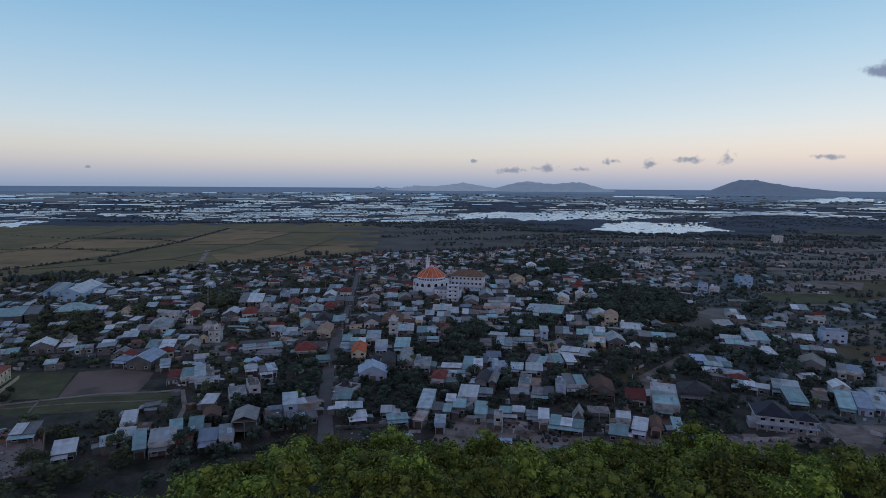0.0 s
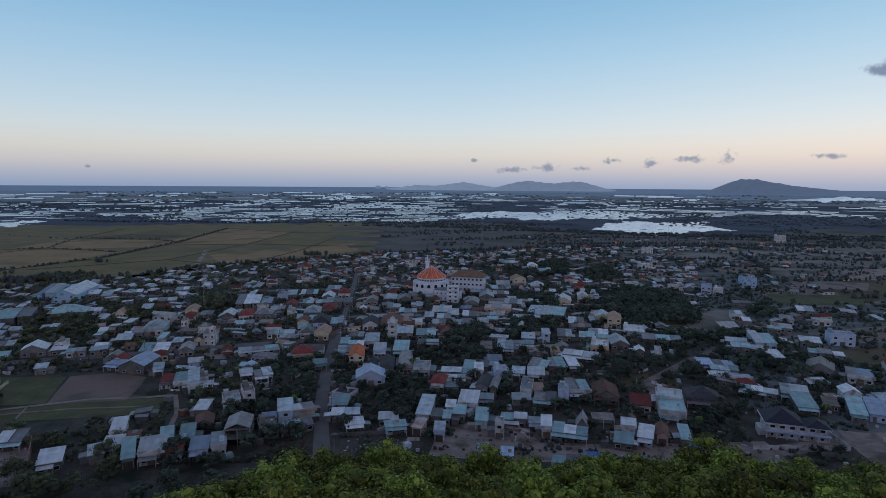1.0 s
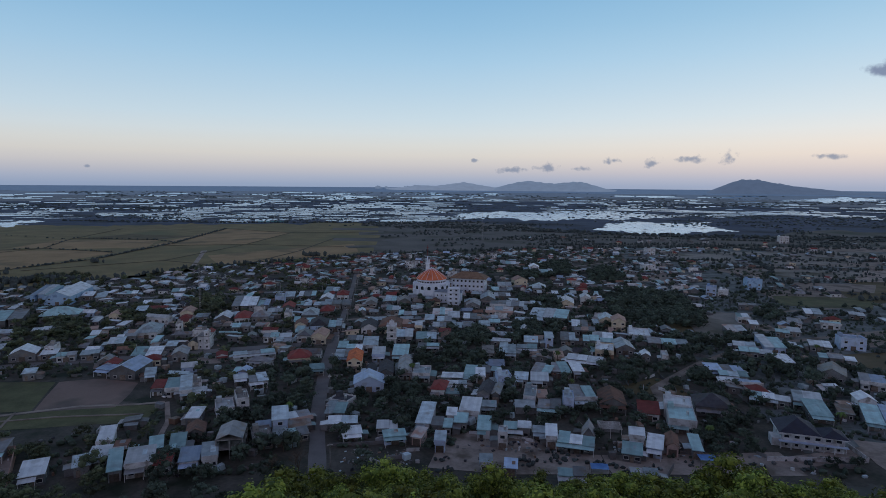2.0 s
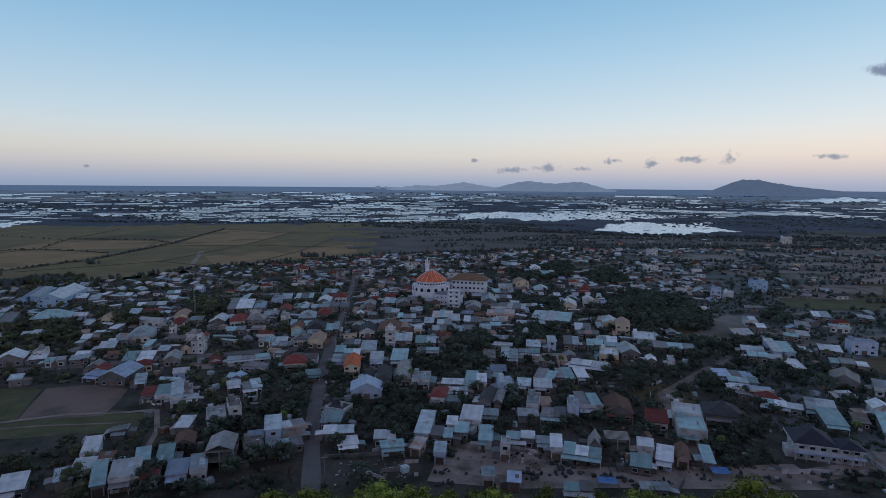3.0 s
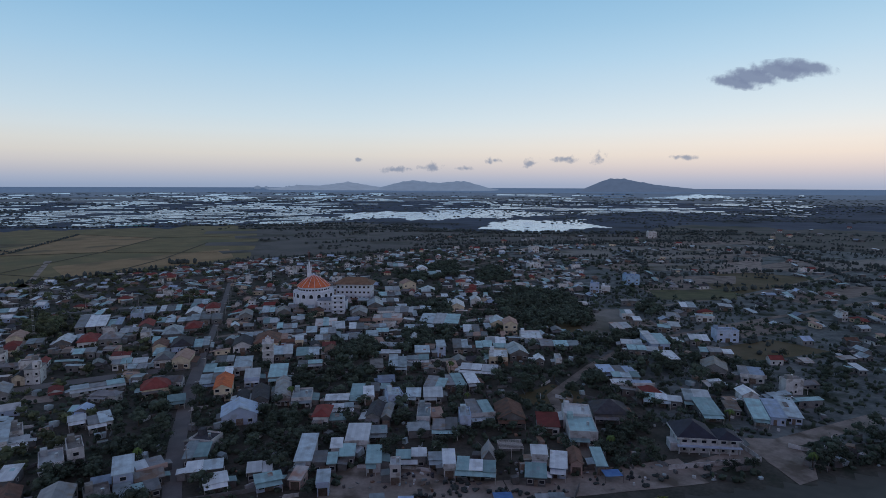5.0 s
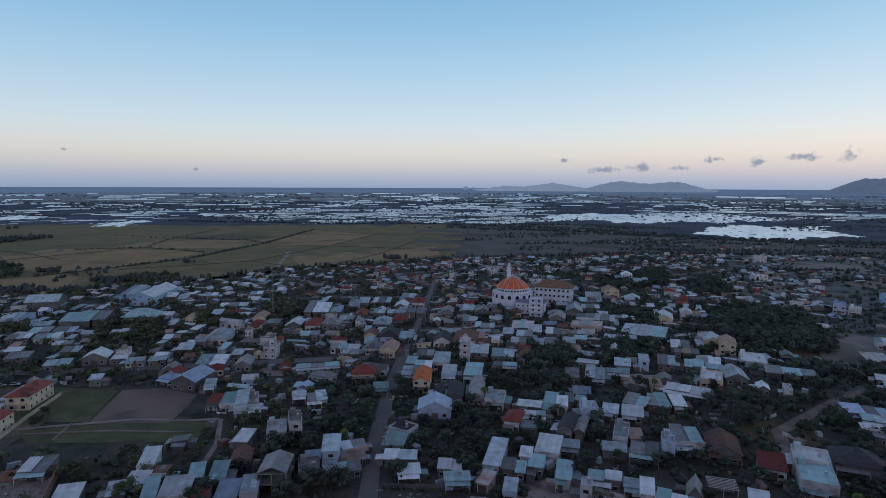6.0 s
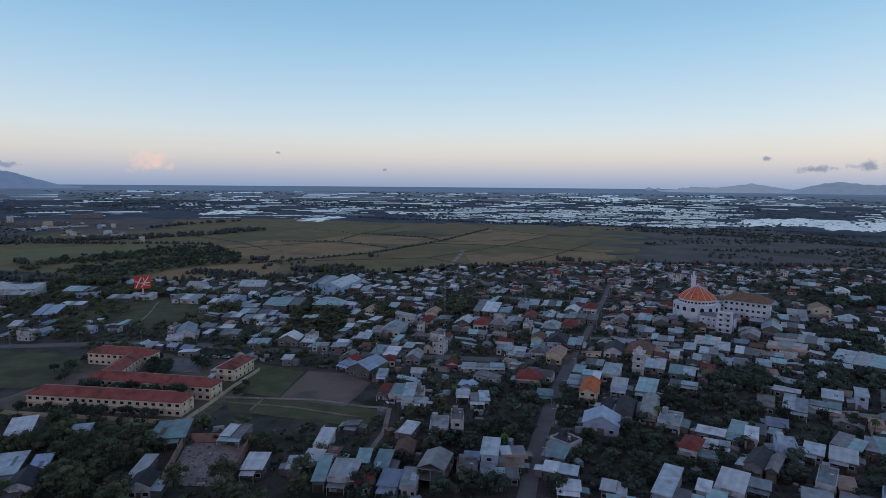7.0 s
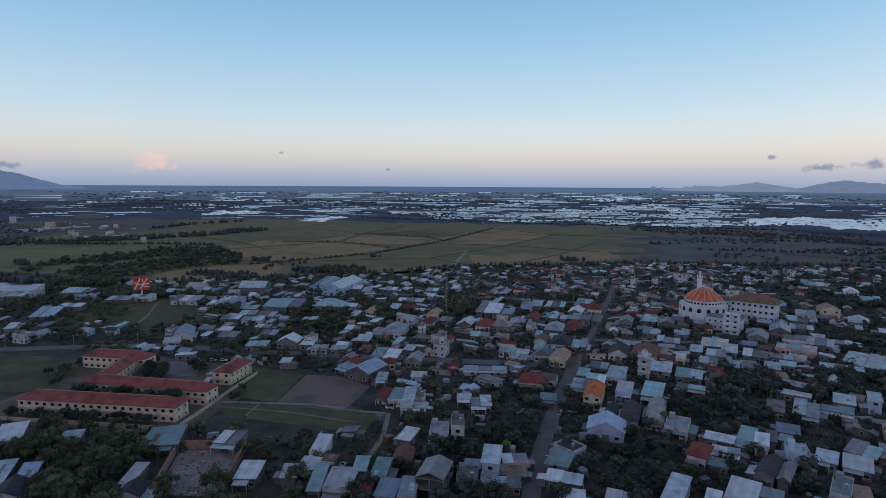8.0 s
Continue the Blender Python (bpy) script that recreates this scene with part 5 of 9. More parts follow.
for row in (
    (-38.0, 222.6, 7, 11.8, 6.6, 3.4, "shed", "teal", "grey"),
    (-33.4, 213.8, 15, 7.2, 5.6, 3.2, "shed", "white", "grey"),
    (-21.2, 218.5, 4, 8.5, 6.6, 3.6, "shed", "white", "grey"),
    (-18.0, 211.4, 13, 8.1, 4.8, 3.4, "shed", "teal", "blue"),
    (-9.2, 211.8, -17, 4.1, 7.3, 3.4, "shed", "pink", "pink"),
    (-1.8, 206.8, -3, 4.1, 7.4, 4.2, "shed", "pale", "blue"),
    (-7.4, 227.7, -7, 5.7, 16.7, 3.8, "shed", "pale", "white"),
    (-1.3, 221.3, -5, 8.7, 8.5, 3.6, "shed", "teal", "grey"),
    (2.3, 229.3, -5, 4.1, 6.4, 4.2, "shed", "white", "white"),
    (5.7, 224.6, -6, 5.2, 7.5, 3.6, "shed", "teal", "grey"),
    (9.7, 235.6, -9, 8.0, 12.5, 4.2, "shed", "white", "white"),
    (16.8, 239.4, -5, 6.5, 5.4, 3.6, "shed", "pale", "grey"),
    (14.0, 219.8, -6, 5.0, 10.6, 3.6, "shed", "teal", "white"),
    (25.9, 218.4, -8, 10.8, 6.5, 3.8, "shed", "white", "grey"),
    (19.7, 208.8, -8, 3.9, 6.4, 6, "flat", "white", "white"),
    (33.6, 216.2, -9, 5.1, 4.8, 3.2, "shed", "pale", "grey"),
    (36.9, 211.6, -9, 4.1, 9.6, 4.4, "shed", "white", "white"),
    (44.8, 207.7, -16, 13.1, 7.6, 3.6, "shed", "teal", "grey"),
    (35.4, 252.8, -11, 5.9, 14.5, 4, "flat", "pale", "white"),
    (41.2, 240.1, -11, 10.0, 8.8, 3.4, "shed", "teal", "grey"),
    (49.5, 244.4, -9, 5.0, 9.5, 5.6, "flat", "pale", "blue"),
    (56.6, 251.6, 1, 9.8, 14.4, 4.6, "shed", "pale", "white"),
    (-2.7, 258.6, -9, 6.4, 11.5, 4.4, "hip", "red", "white"),
    (4.9, 265.1, -2, 9.5, 4.8, 3.6, "shed", "white", "white"),
    (3.0, 254.8, -4, 6.2, 5.3, 3, "shed", "teal", "grey"),
    (17.3, 257.7, -14, 6.0, 14.4, 4, "gable", "dark", "grey"),
    (21.8, 255.7, -12, 3.8, 13.5, 4, "gable", "grey", "grey"),
    (5.1, 274.4, -6, 15.2, 6.5, 3.4, "shed", "white", "grey"),
    (11.5, 280.8, -8, 5.5, 10.5, 3.8, "shed", "teal", "white"),
    (15.8, 277.2, -3, 4.6, 10.5, 3.8, "shed", "white", "white"),
    (19.0, 283.1, -3, 3.7, 8.5, 3.6, "shed", "grey", "grey"),
    (23.3, 284.6, -12, 4.0, 4.8, 3.4, "shed", "teal", "grey"),
    (25.8, 271.8, 5, 7.0, 9.5, 5.2, "flat", "pale", "blue"),
    (34.3, 274.4, -10, 6.3, 8.3, 3.4, "shed", "pale", "grey"),
    (46.1, 285.4, -22, 10.2, 11.6, 3.8, "shed", "blue", "grey"),
    (52.4, 286.4, -8, 4.4, 10.4, 3.6, "shed", "grey", "grey"),
    (55.9, 286.3, 2, 4.8, 12.5, 3.6, "shed", "teal", "grey"),
    (62.1, 287.1, 1, 5.6, 10.5, 3.6, "shed", "white", "grey"),
    (42.4, 273.2, -8, 8.1, 9.5, 3.4, "shed", "white", "grey"),
    (-11.3, 280.5, -2, 8.8, 12.4, 3.8, "flat", "pale", "white"),
    (69.8, 302.8, -21, 18.6, 8.6, 3.6, "shed", "white", "grey"),
    (-42.2, 233.8, 0, 8.7, 11.5, 3.6, "shed", "pale", "grey"),
    (66.2, 210.2, -16, 5.4, 6.8, 5, "shed", "white", "white"),
    (61.9, 201.1, -19, 6.6, 7.9, 3.2, "shed", "teal", "grey"),
    (70.9, 205.2, -22, 5.4, 9.8, 3.8, "shed", "white", "blue"),
    (77.2, 207.1, -17, 4.4, 10.7, 4, "gable", "brown", "pink"),
    (84.5, 205.5, -13, 3.7, 10.9, 3.4, "shed", "teal", "grey"),
    (88.5, 228.0, -16, 10.5, 15.9, 5, "flat", "teal", "white"),
    (91.8, 239.8, -18, 11.0, 11.3, 5.4, "flat", "white", "white"),
    (79.1, 236.4, -15, 8.3, 11.0, 3.6, "shed", "red", "white"),
    (106.5, 242.7, -15, 13.6, 13.3, 4.2, "hip", "dark", "grey"),
    (148.6, 249.2, -24, 11.5, 11.6, 4, "shed", "teal", "grey"),
    (145.9, 238.3, -16, 7.9, 14.6, 3.2, "shed", "teal", "grey"),
    (156.6, 238.0, -22, 5.6, 8.6, 3.0, "shed", "rust", "grey"),
    (170.6, 247.2, -16, 7.2, 8.4, 5, "gable", "white", "white"),
    (163.0, 232.0, -26, 6.0, 17.0, 3.2, "shed", "teal", "grey"),
    (169.6, 231.0, -26, 6.0, 16.0, 3.5, "shed", "blue", "blue"),
    (176.6, 231.6, -26, 6.6, 17.5, 3.2, "shed", "pale", "blue"),
    (134.7, 251.4, -27, 15.6, 6.9, 3.4, "shed", "pale", "grey"),
    (131.6, 271.2, -10, 19.1, 5.6, 3.4, "shed", "blue", "white"),
    (132.4, 288.4, -7, 17.8, 8.6, 4, "shed", "blue", "grey"),
    (133.3, 280.3, -14, 13.4, 6.7, 3.6, "shed", "white", "grey"),
    (182.4, 285.4, -33, 11.9, 15.1, 4, "gable", "grey", "grey"),
    (192.6, 272.8, -27, 11.3, 11.8, 4, "shed", "blue", "white"),
    (67.8, 247.8, -10, 10.8, 15.8, 3.8, "gable", "brown", "grey"),
    (-60.4, 220.0, 16, 5.9, 10.6, 6.5, "shed", "pale", "blue"),
    (-57.5, 209.9, 20, 4.5, 7.5, 3.6, "shed", "pale", "white"),
    (-55.2, 226.7, 29, 9.1, 6.5, 3.4, "shed", "white", "pink"),
    (-53.3, 219.8, 19, 8.2, 5.5, 3, "shed", "rust", "grey"),
    (-52.3, 212.9, 23, 8.4, 6.4, 3, "shed", "blue", "grey"),
    (-64.0, 209.4, 23, 7.3, 11.4, 3.8, "flat", "concrete", "grey"),
    (-65.8, 217.5, 18, 5.4, 5.4, 3.4, "shed", "blue", "grey"),
    (-76.0, 195.1, 20, 5.1, 9.7, 4, "shed", "pale", "white"),
    (-81.1, 192.0, 17, 6.2, 8.8, 4, "shed", "blue", "white"),
    (-95.4, 189.4, 21, 8.3, 10.6, 4.6, "shed", "white", "white"),
    (-88.2, 189.5, 14, 5.3, 7.7, 3.8, "shed", "red", "white"),
    (-102.4, 187.5, 26, 4.2, 13.5, 3.8, "shed", "teal", "grey"),
    (-96.4, 201.2, 24, 4.5, 8.4, 3.6, "shed", "teal", "grey"),
    (-89.3, 201.3, 19, 5.1, 11.5, 3.6, "shed", "teal", "grey"),
    (-106.9, 199.3, 16, 4.6, 5.4, 3.8, "shed", "brown", "white"),
    (-110.9, 193.9, 17, 6.2, 7.5, 3.6, "shed", "white", "grey"),
    (-116.3, 206.9, 21, 5.1, 11.4, 3.6, "shed", "white", "white"),
    (-88.6, 214.0, 19, 6.6, 9.4, 3.4, "gable", "brown", "grey"),
    (-87.1, 236.6, 24, 7.6, 12.4, 3.4, "flat", "white", "white"),
    (-81.4, 239.8, 25, 5.4, 11.4, 6.2, "flat", "concrete", "white"),
    (-84.1, 268.0, 26, 9.0, 9.6, 3.6, "shed", "white", "white"),
    (-92.5, 269.9, 22, 6.0, 5.4, 3.4, "shed", "white", "grey"),
    (-123.2, 258.1, 12, 5.2, 8.8, 3.6, "shed", "red", "white"),
    (-116.5, 257.5, 17, 6.5, 11.6, 4, "shed", "teal", "white"),
    (-111.2, 256.9, 22, 4.9, 16.7, 4, "shed", "pale", "white"),
    (-104.9, 253.8, 21, 7.2, 4.8, 3, "shed", "white", "grey"),
    (-109.6, 263.1, 24, 4.9, 9.5, 3.6, "flat", "concrete", "white"),
    (-74.2, 302.9, 16, 11.7, 11.9, 4, "hip", "red", "cream"),
    (-61.5, 285.4, 14, 6.9, 6.6, 3.4, "shed", "teal", "grey"),
    (-99.2, 308.8, 23, 21.5, 5.4, 3.6, "shed", "white", "white"),
    (-169.5, 185.1, 31, 6.9, 11.7, 3.8, "shed", "teal", "grey"),
    (-165.2, 188.4, 37, 6.3, 12.9, 3.8, "shed", "teal", "grey"),
    (-147.5, 197.7, 18, 8.8, 10.7, 3.8, "shed", "teal", "grey"),
    (-124.1, 182.3, 26, 7.0, 9.5, 3.8, "shed", "white", "grey"),
    (-156.0, 178.9, 17, 5.3, 4.8, 3.2, "shed", "teal", "grey"),
    (-152.6, 164.2, 27, 4.3, 12.5, 3.6, "shed", "white", "grey"),
    (-144.8, 158.6, 32, 7.1, 8.6, 4.2, "gable", "dark", "white"),
    (-190.2, 146.4, 44, 8.2, 13.0, 3.6, "shed", "pale", "grey"),
    (-183.2, 151.9, 44, 5.3, 9.6, 3.4, "shed", "blue", "grey"),
    (-175.4, 142.8, 43, 7.6, 10.6, 4.4, "gable", "dark", "white"),
    (-216.5, 164.2, 50, 8.3, 14.5, 3.6, "shed", "white", "grey"),
    (-195.2, 171.5, 41, 6.7, 10.5, 3.4, "shed", "pale", "grey"),
    (-113.1, 187.7, 30, 5.0, 7.4, 3.6, "shed", "pale", "grey"),
):
    if not taken(row[0], row[1], 0.12 * min(row[3], row[4])):
        house(*row)
for row in (
    (-142.6, 423.8, 11, 17.5, 24.5, 6, "shed", "white", "grey"),
    (-130.2, 425.5, 9, 8.8, 15.4, 5, "shed", "blue", "grey"),
    (-132.8, 390.2, 11, 9.9, 16.7, 4.2, "hip", "red", "white"),
    (-122.4, 393.2, 6, 11.8, 11.2, 4, "hip", "grey", "grey"),
    (-104.8, 355.3, 8, 9.8, 8.7, 3.6, "shed", "red", "white"),
    (-103.9, 357.3, 10, 7.1, 12.1, 6.5, "gable", "red", "white"),
    (-100.5, 342.9, 10, 9.7, 7.8, 3.4, "shed", "teal", "white"),
    (-72.2, 343.1, 1, 8.6, 14.4, 5, "gable", "pinktile", "cream"),
    (-81.9, 346.3, 6, 8.2, 13.2, 4, "hip", "grey", "white"),
    (-78.5, 369.4, 8, 10.9, 18.0, 5, "hip", "dark", "blue"),
    (-90.1, 370.7, 8, 7.7, 13.0, 4.5, "gable", "brown", "cream"),
    (-91.4, 402.2, 7, 10.8, 17.7, 4, "hip", "pale", "grey"),
    (-82.6, 413.2, 5, 9.4, 15.4, 4, "hip", "red", "grey"),
    (-103.3, 433.4, 6, 11.6, 10.8, 3.6, "shed", "white", "grey"),
    (-91.5, 433.5, 5, 10.4, 10.7, 3.6, "shed", "pale", "grey"),
    (-111.5, 421.7, 9, 8.5, 14.8, 4.5, "gable", "red", "grey"),
    (-105.4, 397.9, 11, 5.8, 10.1, 5, "flat", "white", "white"),
    (-117.4, 407.5, 9, 11.0, 8.8, 3.6, "shed", "pale", "grey"),
    (-127.1, 455.7, 11, 8.3, 14.6, 5, "flat", "pale", "blue"),
    (-122.1, 463.8, 10, 7.8, 13.6, 4, "shed", "pale", "grey"),
    (-109.7, 469.6, 8, 14.1, 15.0, 3.8, "shed", "teal", "grey"),
    (-91.6, 456.4, 5, 9.7, 16.4, 4, "gable", "white", "grey"),
    (-145.3, 391.0, 11, 9.1, 15.5, 3.8, "gable", "white", "grey"),
    (-160.5, 391.6, 12, 8.8, 9.0, 3.4, "shed", "white", "grey"),
    (-174.9, 403.4, 13, 8.9, 14.8, 4.2, "gable", "pinktile", "cream"),
    (-166.7, 378.1, 15, 6.4, 9.2, 3.6, "shed", "red", "cream"),
    (-125.7, 365.7, 10, 11.5, 8.8, 3.4, "shed", "white", "grey"),
    (-185.3, 383.8, -13, 16.9, 5.5, 4.5, "gable", "white", "white"),
    (-199.4, 411.4, 12, 12.7, 9.9, 4, "shed", "red", "grey"),
    (-190.2, 407.9, 13, 10.1, 6.8, 3.6, "shed", "white", "grey"),
    (-209.4, 409.0, 18, 7.0, 11.7, 3.6, "shed", "pale", "grey"),
    (-176.0, 353.7, 15, 12.3, 20.3, 4, "hip", "pale", "white"),
    (-136.4, 307.5, 16, 7.8, 12.5, 4, "gable", "grey", "grey"),
    (-149.4, 306.9, 15, 7.2, 12.6, 3.6, "shed", "white", "grey"),
    (-156.5, 306.4, 15, 7.2, 12.5, 3.6, "shed", "teal", "grey"),
    (-97.3, 307.1, 9, 22.7, 5.7, 3.6, "shed", "white", "grey"),
    (-91.6, 296.4, -14, 11.5, 5.5, 3.4, "hip", "grey", "white"),
    (-73.3, 299.1, 7, 12.1, 13.2, 4, "hip", "red", "cream"),
    (-69.1, 309.5, 1, 9.6, 6.9, 3.8, "gable", "grey", "white"),
    (-92.4, 343.8, 9, 6.7, 6.7, 3.2, "shed", "white", "white"),
    (-91.1, 334.8, 6, 9.6, 6.7, 3.2, "shed", "pale", "grey"),
    (-81.9, 469.6, 7, 9.6, 15.2, 4.5, "hip", "red", "white"),
    (-94.1, 493.3, 7, 12.2, 16.0, 3.6, "shed", "pale", "grey"),
    (-79.8, 437.6, 5, 20.4, 12.9, 3.6, "shed", "grey", "grey"),
    (-55.9, 443.8, 4, 8.7, 14.7, 4, "gable", "grey", "grey"),
    (-69.0, 371.1, 7, 8.8, 15.4, 3.8, "shed", "teal", "grey"),
    (-47.3, 369.0, 4, 10.4, 16.9, 4, "gable", "dark", "white"),
    (-34.5, 372.3, -0, 13.2, 21.0, 4.5, "hip", "brown", "cream"),
    (-24.2, 348.0, 2, 10.6, 15.7, 3.6, "shed", "brown", "grey"),
    (-26.6, 378.1, 1, 5.0, 8.7, 3.4, "shed", "pinktile", "cream"),
    (-31.3, 446.0, 3, 8.6, 14.4, 5, "gable", "grey", "grey"),
    (-42.3, 453.5, 1, 9.4, 13.8, 3.6, "shed", "pale", "grey"),
    (-26.3, 404.3, 1, 13.0, 10.7, 3.6, "shed", "white", "grey"),
    (-37.8, 419.8, 2, 9.8, 10.6, 3.4, "shed", "teal", "grey"),
    (-2.7, 408.6, -1, 14.4, 15.8, 3.6, "shed", "pink", "grey"),
    (-1.4, 387.5, -1, 10.3, 12.7, 3.6, "shed", "grey", "grey"),
    (-11.1, 390.8, 0, 6.3, 10.6, 3.6, "shed", "pale", "grey"),
    (-11.6, 344.5, 1, 12.6, 11.7, 3.4, "shed", "teal", "grey"),
    (-9.7, 325.9, -1, 12.6, 5.6, 3.4, "shed", "white", "grey"),
    (-4.4, 372.3, -1, 9.4, 9.6, 3.4, "shed", "pinktile", "cream"),
    (-17.3, 371.2, 2, 4.9, 8.6, 3.6, "shed", "white", "cream"),
    (0.3, 345.4, -1, 7.1, 11.1, 4, "gable", "brown", "grey"),
    (6.7, 369.4, -2, 6.0, 9.7, 3.6, "shed", "pale", "grey"),
    (14.2, 370.0, -3, 7.7, 9.7, 3.6, "shed", "grey", "grey"),
    (15.6, 395.7, -4, 9.9, 12.8, 3.6, "shed", "grey", "grey"),
    (19.6, 438.4, -5, 10.4, 16.7, 4, "gable", "grey", "grey"),
    (31.9, 463.4, -3, 11.5, 18.1, 4, "gable", "pale", "grey"),
    (38.0, 438.7, -8, 12.2, 12.0, 4, "shed", "blue", "white"),
    (37.1, 418.5, -8, 19.8, 12.0, 3.6, "shed", "pink", "pink"),
    (49.9, 438.3, -9, 14.6, 16.2, 3.6, "shed", "grey", "grey"),
    (23.8, 376.1, -4, 7.2, 9.7, 3.4, "shed", "pale", "grey"),
    (30.6, 383.7, -5, 7.3, 6.7, 3.4, "shed", "teal", "grey"),
    (34.1, 348.3, -18, 15.7, 5.5, 4, "gable", "pale", "grey"),
    (47.3, 364.4, -7, 6.4, 10.1, 3.6, "gable", "white", "grey"),
    (31.0, 337.3, -10, 11.4, 5.5, 3.4, "shed", "white", "grey"),
    (22.0, 315.9, -3, 6.4, 11.2, 3.6, "shed", "concrete", "grey"),
    (32.6, 318.9, -7, 9.7, 17.0, 3.6, "shed", "pale", "grey"),
    (47.6, 337.6, -7, 7.9, 9.8, 3.6, "shed", "pale", "grey"),
    (43.5, 324.0, -9, 11.8, 6.8, 3.6, "shed", "white", "grey"),
    (-41.3, 327.6, 3, 8.2, 14.4, 4, "shed", "pale", "white"),
    (-34.8, 309.3, 4, 6.8, 11.7, 4, "shed", "white", "blue"),
    (-51.6, 338.2, 3, 9.5, 8.6, 3.4, "shed", "white", "grey"),
    (-48.6, 317.1, 5, 9.3, 13.8, 3.6, "shed", "brown", "grey"),
    (-23.5, 311.3, -0, 8.3, 14.5, 4.2, "shed", "teal", "grey"),
    (-52.1, 307.5, 4, 10.5, 11.6, 3.4, "shed", "blue", "grey"),
    (-55.8, 323.9, 3, 5.3, 9.5, 3.4, "shed", "teal", "grey"),
    (57.7, 338.3, -4, 5.0, 9.5, 6, "shed", "pale", "blue"),
    (69.6, 343.9, -10, 9.3, 14.2, 3.8, "shed", "pale", "grey"),
    (48.5, 336.6, -8, 8.8, 10.9, 3.6, "shed", "white", "grey"),
    (44.9, 324.0, -10, 14.0, 8.9, 3.6, "shed", "white", "grey"),
    (108.6, 379.1, -13, 9.0, 14.0, 6.6, "gable", "pinktile", "cream"),
    (103.8, 390.4, -11, 9.4, 14.7, 5, "gable", "pale", "cream"),
    (114.0, 355.5, -14, 12.7, 18.8, 4, "flat", "white", "white"),
    (90.6, 348.2, -15, 12.4, 10.6, 3.6, "shed", "grey", "grey"),
    (96.6, 328.8, -6, 10.4, 16.5, 3.8, "gable", "pale", "grey"),
    (82.1, 341.0, -12, 9.8, 10.2, 3.6, "shed", "teal", "grey"),
    (90.4, 338.5, -15, 7.2, 6.1, 3.4, "shed", "teal", "grey"),
    (84.8, 322.1, -15, 10.4, 15.9, 4, "flat", "white", "cream"),
    (123.9, 336.8, -13, 22.2, 10.2, 3.4, "shed", "white", "grey"),
    (83.8, 377.2, -11, 10.8, 13.3, 3.6, "shed", "pale", "grey"),
    (84.1, 364.6, -13, 13.2, 8.0, 3.4, "shed", "pinktile", "grey"),
    (69.6, 403.6, -18, 26.0, 21.7, 4, "shed", "white", "grey"),
    (106.7, 460.9, -10, 8.0, 12.6, 5.5, "gable", "white", "white"),
    (90.0, 450.4, -10, 11.7, 18.6, 4, "gable", "white", "cream"),
    (79.2, 512.3, -8, 11.2, 17.7, 4, "hip", "pale", "grey"),
    (103.7, 313.6, -14, 5.3, 8.4, 3.4, "gable", "white", "grey"),
    (112.4, 309.8, -15, 3.9, 9.5, 4.4, "flat", "white", "white"),
    (198.8, 403.1, -16, 8.5, 13.7, 4, "shed", "white", "white"),
    (197.3, 385.8, -18, 5.3, 8.5, 3.4, "shed", "white", "grey"),
    (177.8, 370.3, -5, 12.4, 13.8, 3, "shed", "pink", "grey"),
    (179.9, 334.4, -12, 12.1, 20.4, 4.2, "shed", "white", "blue"),
    (190.1, 335.6, -23, 10.1, 7.9, 3.6, "shed", "white", "grey"),
    (206.8, 333.4, -23, 11.7, 10.5, 3.8, "shed", "white", "grey"),
    (161.5, 321.2, -20, 10.6, 8.7, 3.6, "shed", "blue", "grey"),
    (168.5, 317.3, -22, 6.6, 6.9, 3.4, "shed", "white", "grey"),
    (164.7, 332.7, -22, 12.3, 8.5, 3.6, "shed", "grey", "grey"),
    (170.4, 304.4, -8, 7.1, 11.7, 3.6, "shed", "white", "grey"),
    (199.7, 308.2, -23, 17.0, 8.4, 3.8, "shed", "white", "grey"),
    (181.1, 286.1, -23, 12.8, 5.5, 4.2, "gable", "grey", "grey"),
    (203.5, 363.9, -23, 8.6, 6.9, 3.6, "shed", "teal", "grey"),
    (211.6, 366.0, -22, 7.0, 9.0, 3.6, "shed", "white", "grey"),
    (225.1, 388.4, -23, 8.1, 11.6, 3.8, "shed", "grey", "white"),
    (255.0, 417.9, -22, 11.3, 13.8, 3.8, "shed", "pale", "grey"),
    (246.3, 385.5, -23, 12.2, 7.0, 3.8, "shed", "white", "white"),
    (282.6, 413.7, -24, 10.2, 8.6, 3.8, "shed", "white", "grey"),
    (221.8, 442.0, -22, 12.6, 6.7, 3.8, "shed", "pale", "grey"),
):
    if not taken(row[0], row[1], 0.12 * min(row[3], row[4])):
        house(*row)
house(-291.0, 458.0, 13, 18.0, 48.0, 6.5, "gable", "white", "bluedeep")
house(-311.0, 464.0, 13, 15.0, 34.0, 5.0, "shed", "blue", "bluedeep")
